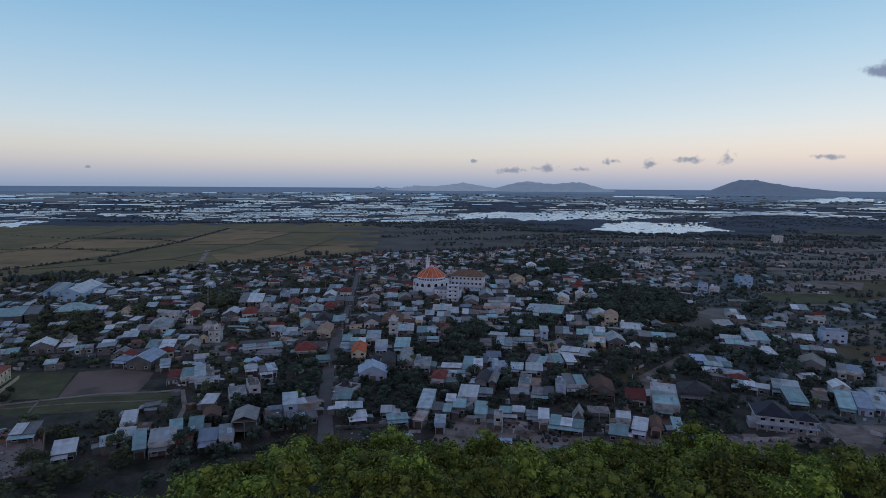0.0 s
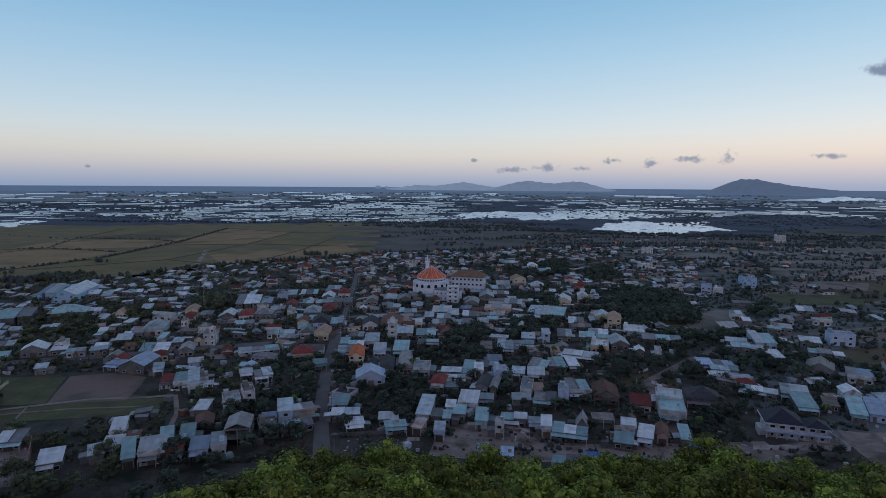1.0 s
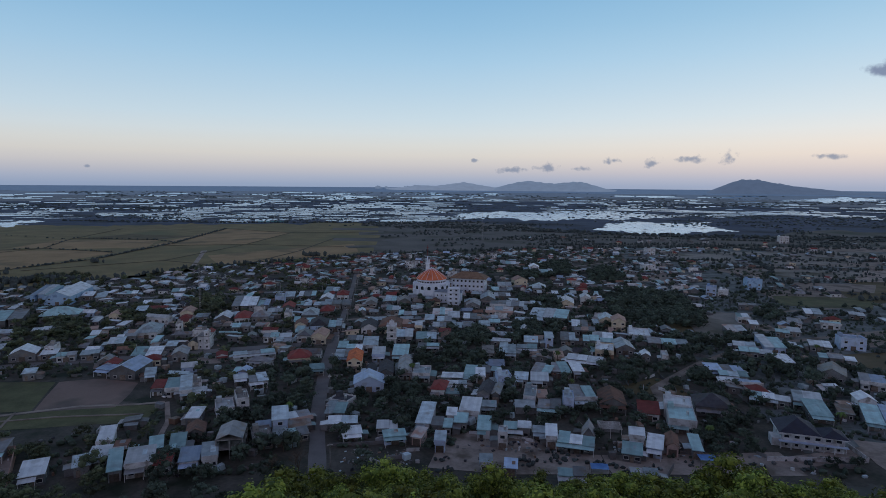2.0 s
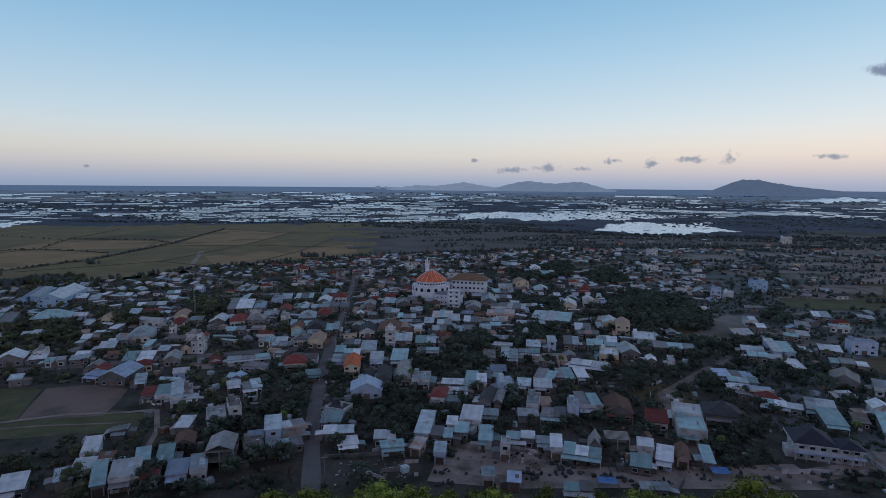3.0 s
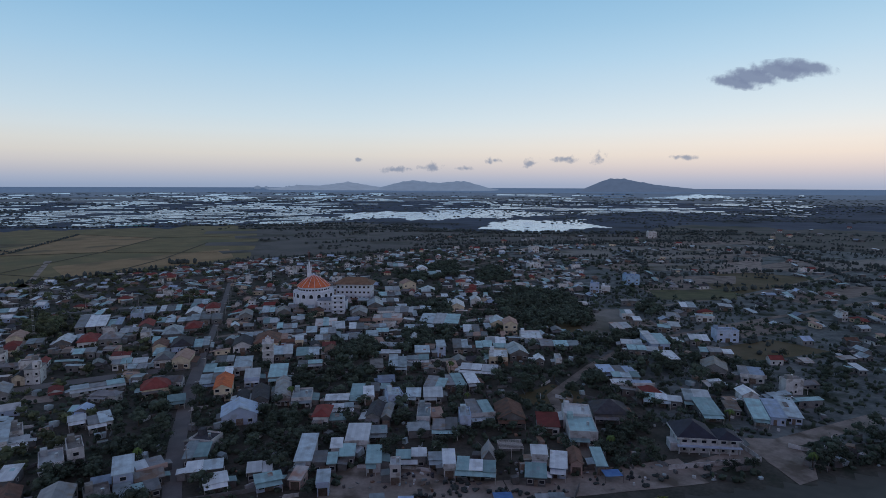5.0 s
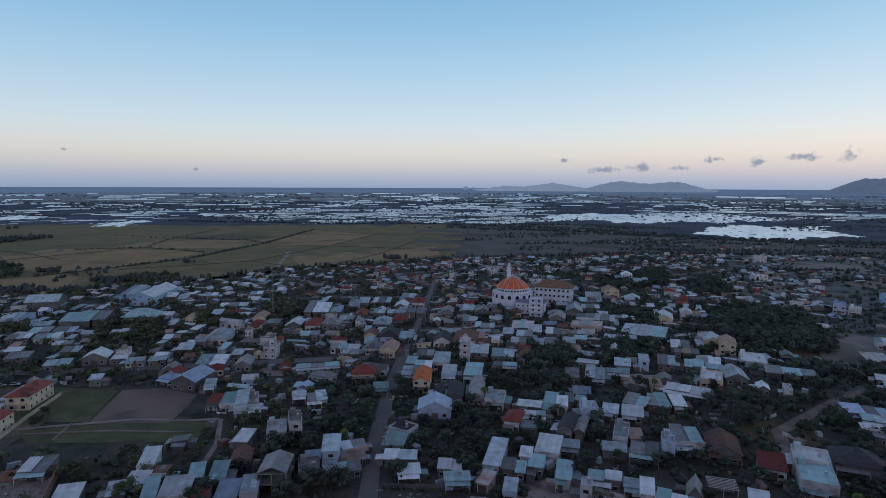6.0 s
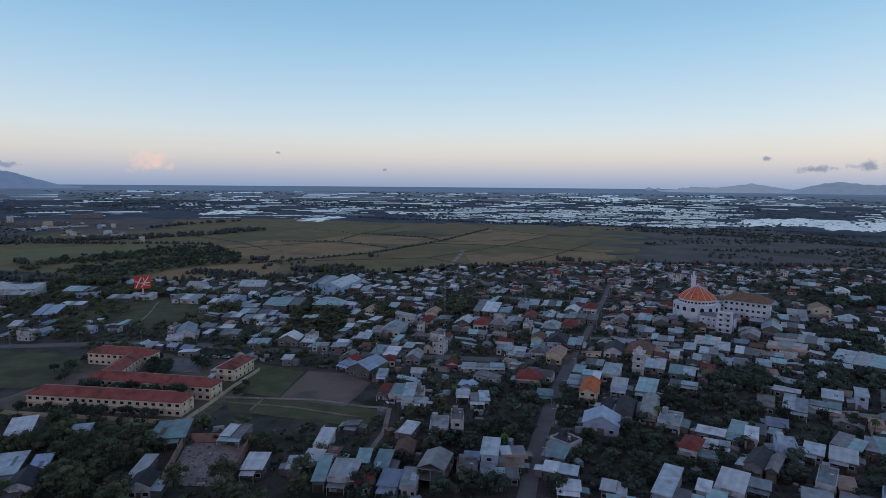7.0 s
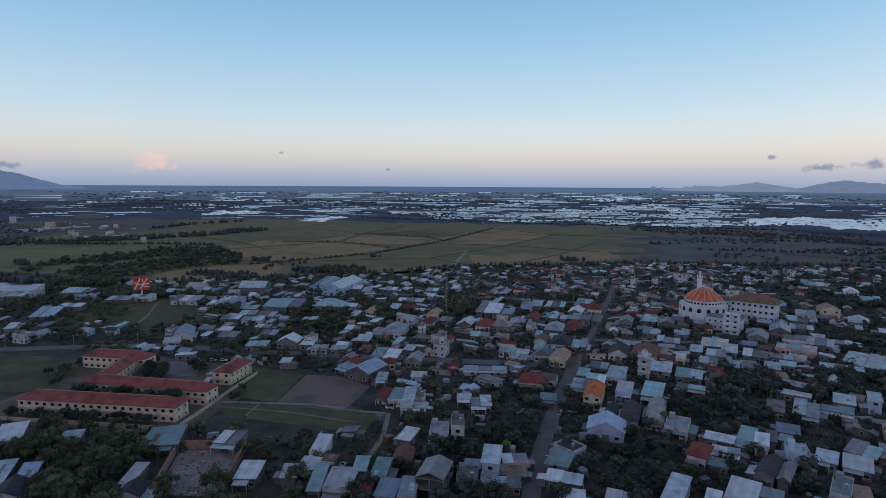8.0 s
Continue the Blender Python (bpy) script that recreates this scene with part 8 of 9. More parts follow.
def plant_trees():
    rnd = random.Random(9)
    near, far_spots, woods = [], [], []
    for poly in GROVES:
        xs, ys = [p[0] for p in poly], [p[1] for p in poly]
        area = (max(xs) - min(xs)) * (max(ys) - min(ys))
        for _ in range(int(area / 22)):
            x, y = rnd.uniform(min(xs), max(xs)), rnd.uniform(min(ys), max(ys))
            if inside(x, y, poly) and road_gap(x, y) > 1.0 and not taken(x, y, 0.4):
                (near if y < 340 else woods).append((x, y, rnd.uniform(1.0, 1.45) if x < -148 and y < 180 else rnd.uniform(0.75, 1.3) if y > 370 else rnd.uniform(0.7, 1.25), "dark green broadleaf tree in a dense grove"))
    tries = 0
    while tries < 40000:
        tries += 1
        x, y = rnd.uniform(-470, 455), 135 + 680 * rnd.random() ** 1.3
        if not inside(x, y, TOWN) or any(inside(x, y, p) for p in OPEN) or road_gap(x, y) < 0.8 or taken(x, y, 0.7):
            continue
        (near if math.hypot(x, y - 43) < 270 and abs(x) < 210 else far_spots).append((x, y, rnd.uniform(0.5, 1.15), "dark green broadleaf tree between the houses"))
    far_spots = [p for p in far_spots if rnd.random() < (0.35 + 0.65 * lush(p[0], p[1])) * (0.6 if p[0] > 200 else 1.0) or (p[0] < -150 and rnd.random() < 0.6)]
    rnd.shuffle(near)
    for k, (x, y, size, label) in enumerate(near):
        if k >= 110 or x < -90:
            far_spots.append((x, y, size, label))
        elif rnd.random() < 0.08:
            plant(rnd.choice(PALMS), x, y, rnd.uniform(0.7, 1.1), "tall palm with drooping green fronds", "palm", "garden palms", rnd)
        else:
            plant(rnd.choice(TOWN_TREES), x, y, size, label, rnd=rnd)
    rnd.shuffle(far_spots)
    wood = Joined()
    kinds = []
    for i, (h, s, c) in enumerate([(6.5, 3.2, 7), (8.0, 3.6, 8), (5.0, 2.8, 6), (7.0, 4.0, 8)]):
        me = crown_mesh("crown", 60 + i, h, s, c + 5, 30, 0.26, LEAF)
        kinds.append(([tuple(v.co) for v in me.vertices], [tuple(f.vertices) for f in me.polygons]))
        bpy.data.meshes.remove(me)
    light = []
    for i, (h, s, c) in enumerate([(6.5, 3.4, 6), (8.0, 3.8, 6), (5.0, 3.0, 5), (7.0, 4.2, 6)]):
        me = crown_mesh("crown", 70 + i, h, s, c - 1, 10, 0.55, LEAF, True, 0.44)
        light.append(([tuple(v.co) for v in me.vertices], [tuple(f.vertices) for f in me.polygons]))
        bpy.data.meshes.remove(me)
    for x, y, size, _ in woods + far_spots[:2750]:
        close = math.hypot(x, y - 43) < 222
        verts, faces = rnd.choice(kinds if close else light)
        wood.add(verts, faces, LEAF_PALER if x < -90 else LEAF, pose(x, y, ground_z(x, y) - 0.8 * size, 0, 0, rnd.random() * 360) @ Matrix.Scale(size, 4), rnd.random())
    grove = [(-671, 390), (-668, 418), (-709, 473), (-690, 523), (-686, 560), (-701, 606), (-660, 647), (-537, 589), (-490, 549), (-516, 488), (-507, 434), (-523, 409), (-574, 398)]
    for _ in range(1500):
        x, y = rnd.uniform(-710, -486), rnd.uniform(388, 650)
        k = noise.noise(Vector((x * 0.022, y * 0.022, 14))) + (0.25 if y > 500 else 0.0)
        if inside(x, y, grove) and k > -0.12:
            verts, faces = rnd.choice(light)
            wood.add(verts, faces, LEAF if rnd.random() < 0.7 else LEAF_PALER, pose(x, y, -1.4, 0, 0, rnd.random() * 360) @ Matrix.Scale(rnd.uniform(0.55, 1.25), 4), rnd.random())
    wood.finish("garden_trees", "dark green garden trees between the houses", "trees")
    return len(near), len(far_spots)


for x, y, size in ((-20, 453, 1.1), (-32, 464, 1.0), (-28, 453, 0.8), (-8, 452.5, 0.8), (14, 456, 0.8), (-36, 480, 1.0), (36, 488, 1.0)):
    plant(TOWN_TREES[int(abs(x)) % 4], x, y, size, "dark broadleaf tree beside the church", rnd=random.Random(int(abs(x * y))))
scatter_clutter()
school_trees()
# tall old trees between the houses below the school
BIG_TREES = [tree_kind(90 + i, h, s, c, 44, 0.36, LEAF_PALER) for i, (h, s, c) in enumerate([(8.6, 5.0, 24), (9.6, 5.4, 26), (7.4, 4.4, 20)])]
dice = random.Random(77)
for x, y in ((-207, 171), (-198, 166), (-186, 160), (-176, 158), (-164, 155), (-166, 147), (-174, 167), (-163, 168), (-180, 165), (-168, 161), (-157, 148), (-171, 150), (-146, 150), (-196, 158), (-204, 157), (-190, 168), (-186, 176), (-129, 174)):
    if not taken(x, y, 0.6):
        plant(dice.choice(BIG_TREES), x, y, dice.uniform(0.8, 1.12), "tall broad green tree below the school", group="old trees", rnd=dice)
plant_trees()


def plant_hill():
    rnd = random.Random(21)
    y = 172.0
    n = 0
    more = Joined()
    kinds = []
    for i, (h, s, c) in enumerate([(6.0, 3.6, 19), (5.2, 3.2, 17), (7.2, 3.6, 20), (4.4, 3.2, 16)]):
        me = crown_mesh("crown", 80 + i, h, s, c, 42, 0.26, LEAF_HILL, True, 0.23)
        kinds.append(([tuple(v.co) for v in me.vertices], [tuple(f.vertices) for f in me.polygons]))
        bpy.data.meshes.remove(me)
    while y > 82:
        x = -62.0
        while x < 130:
            px, py = x + rnd.uniform(-2.0, 2.0), y + rnd.uniform(-2.0, 2.0)
            d = hill_foot(px) - py
            x += 6.3
            if d < 6 or abs(px - 3) > 0.84 * py or ground_z(px, py) > 44 or (d < 34 and rnd.random() < 0.45):
                continue
            east, out = math.degrees(math.atan2(px, py)), math.hypot(px, py)
            if east > 26 and out > 168 or east > 33 and out > 136:
                continue
            if n < 140 and py < 150:
                plant(rnd.choice(HILL_TREES), px, py, rnd.uniform(0.95, 1.65) * (1 if py < 125 else 0.7), "bright green bushy tree on the hillside", group="hillside trees", rnd=rnd)
                n += 1
            else:
                verts, faces = rnd.choice(kinds)
                more.add(verts, faces, LEAF_HILL, pose(px, py, ground_z(px, py) - 0.6, 0, 0, rnd.random() * 360) @ Matrix.Scale(rnd.uniform(0.95, 1.5), 4), rnd.random())
        y -= 6.0
    more.finish("hillside_thicket", "green bushes lower on the hillside", "trees")
    return n


plant_hill()


def bare_tree(x, y, h):
    """A leafless tree: forking limbs that thin out."""
    rnd = random.Random(88)
    bm = bmesh.new()

    def grow(p, d, ln, r, depth):
        q = p + d * ln
        e = d.orthogonal().normalized()
        f = d.cross(e)
        a = [bm.verts.new(p + (e * math.cos(1.2566 * i) + f * math.sin(1.2566 * i)) * r) for i in range(5)]
        b = [bm.verts.new(q + (e * math.cos(1.2566 * i) + f * math.sin(1.2566 * i)) * r * 0.65) for i in range(5)]
        for i in range(5):
            bm.faces.new((a[i], a[(i + 1) % 5], b[(i + 1) % 5], b[i]))
        if depth:
            for _ in range(3):
                n = (d + Vector((rnd.uniform(-0.8, 0.8), rnd.uniform(-0.8, 0.8), rnd.uniform(-0.1, 0.5)))).normalized()
                grow(q, n, ln * rnd.uniform(0.6, 0.85), r * 0.6, depth - 1)

    grow(Vector((0, 0, -0.3)), Vector((0.05, 0, 1)).normalized(), h * 0.3, 0.28, 5)
    ob = link("bare_tree", bm, BARK)
    ob.matrix_world = pose(x, y, ground_z(x, y))
    BLOCKED.append((x, y, 4))
    return tagged(ob, "leafless grey tree with spreading branches", "tree")


bare_tree(-45.3, 186.2, 10)
bare_tree(-52.3, 184.2, 8)


# ---- far woods, hedges and scrub ----
def clumps(name, places, mat, label, seed):
    """Many low uneven tufts of foliage in one mesh."""
    rnd = random.Random(seed)
    bm = bmesh.new()
    bmesh.ops.create_icosphere(bm, subdivisions=1, radius=1)
    ico = [tuple(v.co) for v in bm.verts]
    tri = [tuple(v.index for v in f.verts) for f in bm.faces]
    bm.free()
    verts, faces = [], []
    for x, y, w, h in places:
        b, z, a = len(verts), ground_z(x, y), rnd.random() * 6.283
        c, s = math.cos(a), math.sin(a)
        for vx, vy, vz in ico:
            k = rnd.uniform(0.6, 1.15)
            px, py = vx * w * k, vy * w * k * 0.8
            verts.append((x + px * c - py * s, y + px * s + py * c, z + h * (0.42 + 0.55 * vz * rnd.uniform(0.75, 1.2))))
        faces.extend(tuple(b + i for i in t) for t in tri)
    me = bpy.data.meshes.new(name)
    me.from_pydata(verts, [], faces)
    me.materials.append(mat)
    return tagged(new(name, me), label, "vegetation", kind="stuff")


def along(pts, step, w, h, rnd, skip=0.0):
    out = []
    for (x0, y0), (x1, y1) in zip(pts, pts[1:]):
        n = int(math.hypot(x1 - x0, y1 - y0) / step)
        for i in range(n):
            if rnd.random() < skip:
                continue
            t = (i + rnd.random()) / n
            out.append((x0 + (x1 - x0) * t + rnd.uniform(-2, 2), y0 + (y1 - y0) * t + rnd.uniform(-2, 2), w * rnd.uniform(0.5, 1.3), h * rnd.uniform(0.4, 1.3)))
    return out


def make_far_green():
    rnd = random.Random(33)
    spots, low = [], []
    spots += along([(-481, 542), (-447, 619), (-416, 697), (-412, 896), (-443, 1182.9)], 3, 2.4, 2.8, rnd, 0.1)
    spots += along([(-626, 761), (-550, 805), (-433, 767)], 4, 2.2, 2.4, rnd, 0.25)
    spots += along([(-611, 957), (-459, 938), (-412, 896)], 4, 2.2, 2.4, rnd, 0.3)
    spots += along([(-900, 560), (-740, 650), (-681, 668), (-534, 580)], 3, 3.0, 4.5, rnd, 0.2)
    spots += along([(-908.8, 1385.9), (-489.9, 1363.2), (-167.6, 1420), (85.2, 1448.4)], 5, 4.5, 4.0, rnd, 0.1)
    spots += along([(-291.1, 613.4), (-184.6, 701.5), (-96.6, 789.5)], 6, 2.5, 2.6, rnd, 0.35)
    for k in (0, 45, 95):
        spots += along([(-190, 1300 + k), (100, 1235 + k), (330, 1090 + k * 0.5), (560, 1050 + k * 0.5), (800, 990 + k)], 4, 5.0, 4.0, rnd, 0.3)
    spots += along([(-752.6, 1001.1), (-597.8, 934.4), (-551, 803.7)], 8, 2.0, 2.0, rnd, 0.5)
    for cx, cy, sx, n in ((-359, 541, 14, 60), (-385, 528, 9, 40), (-450, 465, 16, 30), (-420, 470, 12, 20), (-491, 570, 5, 12), (-697, 422, 9, 16), (-170, 745, 8, 16), (-398, 667, 4, 5)):
        for _ in range(n):
            spots.append((cx + rnd.gauss(0, sx), cy + rnd.gauss(0, sx * 0.35), rnd.uniform(2, 3.6), rnd.uniform(4, 7.5)))
    for cx, cy in ((24.7, 198.6), (26.8, 195.3), (30.4, 197.0), (35.9, 203.1), (37.9, 204.3), (37.7, 198.9), (40.3, 199.0), (-0.5, 198.0), (0.4, 191.4), (49.1, 196.4), (51.3, 195.1), (54.4, 194.2), (57.1, 192.0), (113.9, 200.7), (118.0, 199.0), (124.5, 200.9), (128.5, 199.3), (130.8, 197.6), (116.4, 194.0), (100.4, 195.3), (15.3, 190.1), (66.0, 193.5), (80.7, 196.5), (91.9, 198.4), (94.4, 193.5)):
        for _ in range(5):
            spots.append((cx + rnd.gauss(0, 1.6), cy + rnd.gauss(0, 1.2), rnd.uniform(0.5, 1.3), rnd.uniform(0.6, 1.7)))
    # weeds and bushes that fill the gaps between houses
    for _ in range(11000):
        x, y = rnd.uniform(-330, 290), 186 + 330 * rnd.random() ** 1.15
        if inside(x, y, TOWN) and not any(inside(x, y, q) for q in OPEN) and road_gap(x, y) > 0.7 and not taken(x, y, 0.2):
            low.append((x, y, rnd.uniform(0.6, 1.7), rnd.uniform(0.7, 2.4)))
    # edge of town, marsh and the wide plain
    edge = [(-667.4, 340), (-560, 358), (-470, 407), (-393, 476), (-328, 530), (-267, 630.5), (-181.8, 695.8), (-71, 773.9), (170.4, 869), (411.8, 887.5), (582.2, 752.6), (610.6, 482.8)]
    spots += along(edge, 2.6, 2.8, 5.0, rnd, 0.2)
    belt_rnd = random.Random(404)
    for shift_x in (0, -14, -30):
        spots += along([(-930 + shift_x, 521), (-904 + shift_x, 564), (-880 + shift_x, 617), (-846 + shift_x, 668), (-827 + shift_x, 737), (-805 + shift_x, 814), (-809 + shift_x, 917)], 5.0, 5.0, 7.0, belt_rnd, 0.3)
    spots += along([(-1029, 837), (-1056, 955), (-1050, 1097)], 6.0, 6.0, 7.0, belt_rnd, 0.4)
    for _ in range(2600):
        x, y = rnd.uniform(-113, 740), rnd.uniform(680, 1400)
        if not inside(x, y, TOWN) or rnd.random() < 0.4:
            k = noise.noise(Vector((x * 0.008, y * 0.014, 4)))
            r, a = math.hypot(x, y), math.degrees(math.atan2(x, y))
            if k > 0.08 and not (12 < a < 29 and 1000 < r < 1650):
                spots.append((x, y, rnd.uniform(1.5, 4.0), rnd.uniform(1.5, 4.5)))
    for _ in range(6000):
        x, y = rnd.uniform(185, 910), rnd.uniform(284, 1000)
        if noise.noise(Vector((x * 0.02, y * 0.02, 8))) > 0.06 and not taken(x, y, 2) and road_gap(x, y) > 2:
            spots.append((x, y, rnd.uniform(0.7, 2.4), rnd.uniform(1, 3.8)))
    for _ in range(2200):
        x, y = rnd.uniform(-1080, -426), rnd.uniform(142, 600)
        if not inside(x, y, [(-908.8, 426), (-681.6, 380.6), (-475.7, 409), (-426, 497), (-482.8, 596.4), (-908.8, 596.4)]) and noise.noise(Vector((x * 0.02, y * 0.02, 8))) > -0.1 and not taken(x, y, 2) and road_gap(x, y) > 2 and not any(inside(x, y, p) for p in OPEN):
            spots.append((x, y, rnd.uniform(1.5, 3.6), rnd.uniform(2, 6)))
    hedge_rnd = random.Random(505)
    for pts in ([(190, 640), (330, 668), (480, 655)], [(230, 720), (420, 742), (640, 720)], [(300, 560), (440, 580), (620, 560)], [(260, 520), (350, 640), (400, 800)], [(480, 480), (560, 640), (600, 800)], [(120, 905), (330, 930), (640, 900)], [(90, 1010), (300, 1040), (560, 1000)], [(-40, 960), (150, 1000), (280, 1120)], [(330, 480), (520, 510), (720, 500)], [(-60, 1150), (120, 1180), (330, 1150)]):
        spots += along(pts, 3.2, 2.6, 4.2, hedge_rnd, 0.25)
    clumps("garden_bushes", low, LEAF, "low dark bushes and weeds between houses", 6)
    clumps("scrub_and_hedges", spots, LEAF_HAZED, "dark hedges and scrub between fields", 3)
    far = []
    for _ in range(15000):
        a, r = radians(rnd.uniform(-80, 52)), 1300 * math.exp(rnd.random() * 1.15)
        x, y = r * math.sin(a), r * math.cos(a)
        if inside(x, y, [(-908.8, 426), (-167.6, 1420), (-489.9, 1363.2), (-908.8, 1334.8), (-1278, 994)]) or inside(x, y, PLOUGHED):
            continue
        if r < 2600 and -24 < math.degrees(a) < 22 and rnd.random() < 0.7:
            continue
        if noise.noise(Vector((x * 0.0012, y * 0.003, 2))) + 0.5 * noise.noise(Vector((x * 0.006, y * 0.012, 6))) > -0.02:
            far.append((x, y, rnd.uniform(3, 8) * r / 1900, rnd.uniform(1.0, 2.6) * (1 + r / 5000)))
    clumps("far_woods", far, LEAF_HAZED, "far dark tree lines across the wet plain", 4)


make_far_green()


# ---- the wet plain ----
def wet_plain():
    """Dark silt of drained ponds, haze-blue painted in, from last fields to far plain."""
    bm, rows = bmesh.new(), []
    for i in range(273):
        a = radians(-82 + 0.5 * i)
        near = lerp_table(math.degrees(a), [(-82, 1250), (-62, 1720), (-42, 1640), (-30, 1430), (-18, 1400), (-5, 1430), (2, 1480), (14, 1180), (27, 1180), (32, 1500), (54, 1500)])
        row = []
        for k in range(9):
            r = near + (3080 - near) * k / 8 + (90 * noise.noise(Vector((i * 0.21, 4, 2))) + 40 * noise.noise(Vector((i * 0.9, 4, 2))) if k == 0 else 0)
            x, y = r * math.sin(a), r * math.cos(a)
            row.append(bm.verts.new((x, y, ground_z(x, y) + 0.2)))
        rows.append(row)
    for p, q in zip(rows, rows[1:]):
        for k in range(8):
            bm.faces.new((p[k], q[k], q[k + 1], p[k + 1]))
    silt = material("hazed_silt", (0.050, 0.068, 0.105), (0.095, 0.120, 0.170), 0.012, fine=0.08, detail=8, rough=0.9, spec=0.15, third=(0.036, 0.044, 0.052), third_scale=0.004)
    return tagged(link("wet_plain", bm, silt), "dark wet silt plain between flooded ponds, tinted blue-grey for haze", "ground", kind="structure")


wet_plain()


# ---- flooded ponds on the plain: bearing in degrees and distance ----
BASINS = [
    (0.97, [(13.9, 1280), (16.7, 1600), (20.5, 1560), (23.9, 1660), (23.0, 1500), (25.6, 1378), (22.5, 1290), (20.0, 1160), (17.5, 1215)]),
    (0.96, [(1.0, 1867), (1.5, 1618), (5.5, 1640), (9.0, 1563), (12.5, 1680), (14.0, 1800), (11.0, 1880), (8.5, 2050), (4.5, 2060)]),
    (0.80, [(12.0, 1700), (15.5, 1640), (17.5, 1800), (21.0, 1850), (18.0, 2150), (12.5, 2250), (9.0, 2050)]),
    (0.93, [(-14.0, 3200), (-9.4, 3700), (-7.2, 3450), (-10.4, 3080)]),
    (0.93, [(29.4, 3600), (33.9, 4050), (36.5, 3850), (32.3, 3450)]),
    (0.90, [(-39.6, 1500), (-36.8, 1480), (-35.4, 1530), (-37.0, 1575)]),
    (0.90, [(-48.2, 1840), (-45.6, 2120), (-42.2, 2000), (-43.4, 1850)]),
    (0.85, [(-38.9, 1570), (-35.4, 1730), (-35.0, 1640), (-36.2, 1560)]),
    (0.64, [(-23.5, 1700), (-21.4, 1440), (-17.5, 1360), (-12.0, 1560), (-9.3, 1480), (-3.1, 1425), (1.0, 1600), (0.5, 2350), (-10.0, 2500), (-20.0, 2250)]),
    (0.47, [(-36.0, 2186), (-25.0, 1600), (0.0, 1560), (1.0, 2900), (-21.5, 2800)]),
    (0.44, [(9.0, 2050), (22.0, 1900), (33.0, 2100), (33.0, 2700), (10.0, 2950)]),
    (0.32, [(-46.0, 1700), (-33.0, 1640), (-33.0, 2300), (-46.0, 2400)]),
    (0.27, [(-60.0, 2400), (-30.0, 2200), (0.0, 2600), (16.0, 2600), (42.0, 1950), (42.0, 3300), (0.0, 3900), (-60.0, 3300)]),
    (0.16, [(-70.0, 1900), (-42.0, 1800), (0.0, 3000), (42.0, 3000), (42.0, 4100), (-70.0, 4100)]),
]


def make_ponds():
    """Long shallow ponds in rows, banked off from one another; where they have run together they make open water."""
    rnd = random.Random(77)
    verts, faces = [], []

    def wet(d, r):
        q = r * (1 + 0.05 * noise.noise(Vector((d * 0.9, r * 0.004, 3))) + 0.02 * noise.noise(Vector((d * 4.0, r * 0.02, 5))))
        e = d + 0.8 * noise.noise(Vector((d * 0.5, r * 0.010, 7))) + 0.35 * noise.noise(Vector((d * 2.0, r * 0.035, 9)))
        for w, pts in BASINS:
            if inside(e, q, pts):
                return w
        return 0.0

    def pond(d0, d1, r0, r1):
        n, b = max(1, int((d1 - d0) / 0.8)), len(verts)
        for i in range(n + 1):
            a = radians(d0 + (d1 - d0) * i / n)
            for r in (r0, r1):
                r += rnd.uniform(-0.12, 0.12) * (r1 - r0)
                x, y = r * math.sin(a), r * math.cos(a)
                verts.append((x, y, ground_z(x, y) + 0.42))
        for i in range(n):
            faces.append((b + 2 * i, b + 2 * i + 2, b + 2 * i + 3, b + 2 * i + 1))

    # open water, in fine steps so that its shores are ragged
    r = 1150.0
    while r < 4120:
        dr = r * rnd.uniform(0.006, 0.012)
        d = -72.0 + rnd.random()
        while d < 44:
            w, wd = wet(d, r + dr / 2), 0.12 + 0.25 * rnd.random()
            if w > 0.75 and rnd.random() < w:
                pond(d, d + wd, r, r + dr)
            d += wd
        r += dr
    # banked ponds, long and narrow, with trees and reeds along the banks
    banks = []
    r = 1330.0
    while r < 4120:
        dr = r * rnd.uniform(0.015, 0.032) * (r / 1900) ** 0.5
        d = -72.0 + rnd.random()
        while d < 44:
            wd = (0.35 + 3.8 * rnd.random() ** 1.7) * (1850 / r) ** 0.3
            w = wet(d + wd / 2, r + dr / 2)
            if w <= 0.75 and rnd.random() < w * (1.05 + 1.5 * noise.noise(Vector((d * 0.16, r * 0.004, 1)))):
                top = r + dr * rnd.uniform(0.45, 0.82)
                pond(d, d + wd, r, top)
                for _ in range(int(wd * 2.2 + rnd.random())):
                    a, q = radians(d + wd * rnd.random()), top + dr * 0.12
                    banks.append((q * math.sin(a), q * math.cos(a), rnd.uniform(4.0, 12.0) * r / 1900, rnd.uniform(0.5, 1.4)))
            d += wd + rnd.uniform(0.02, 0.25)
        r += dr
    clumps("bank_trees", banks, LEAF_HAZED, "dark trees and reeds along the pond banks", 4)
    me = bpy.data.meshes.new("flooded_ponds")
    me.from_pydata(verts, [], faces)
    me.materials.append(WATER)
    tagged(new("flooded_ponds", me), "flooded fish ponds reflecting the pale sky", "water", kind="structure")


make_ponds()
sheet("covered_pond", [(-452, 1395), (-395, 1410), (-392, 1432), (-455, 1418)], material("pond_netting", (0.03, 0.20, 0.20), (0.05, 0.28, 0.27), 0.05, fine=0.5), "pond covered with teal netting", "pond", lift=1.0, cell=20)


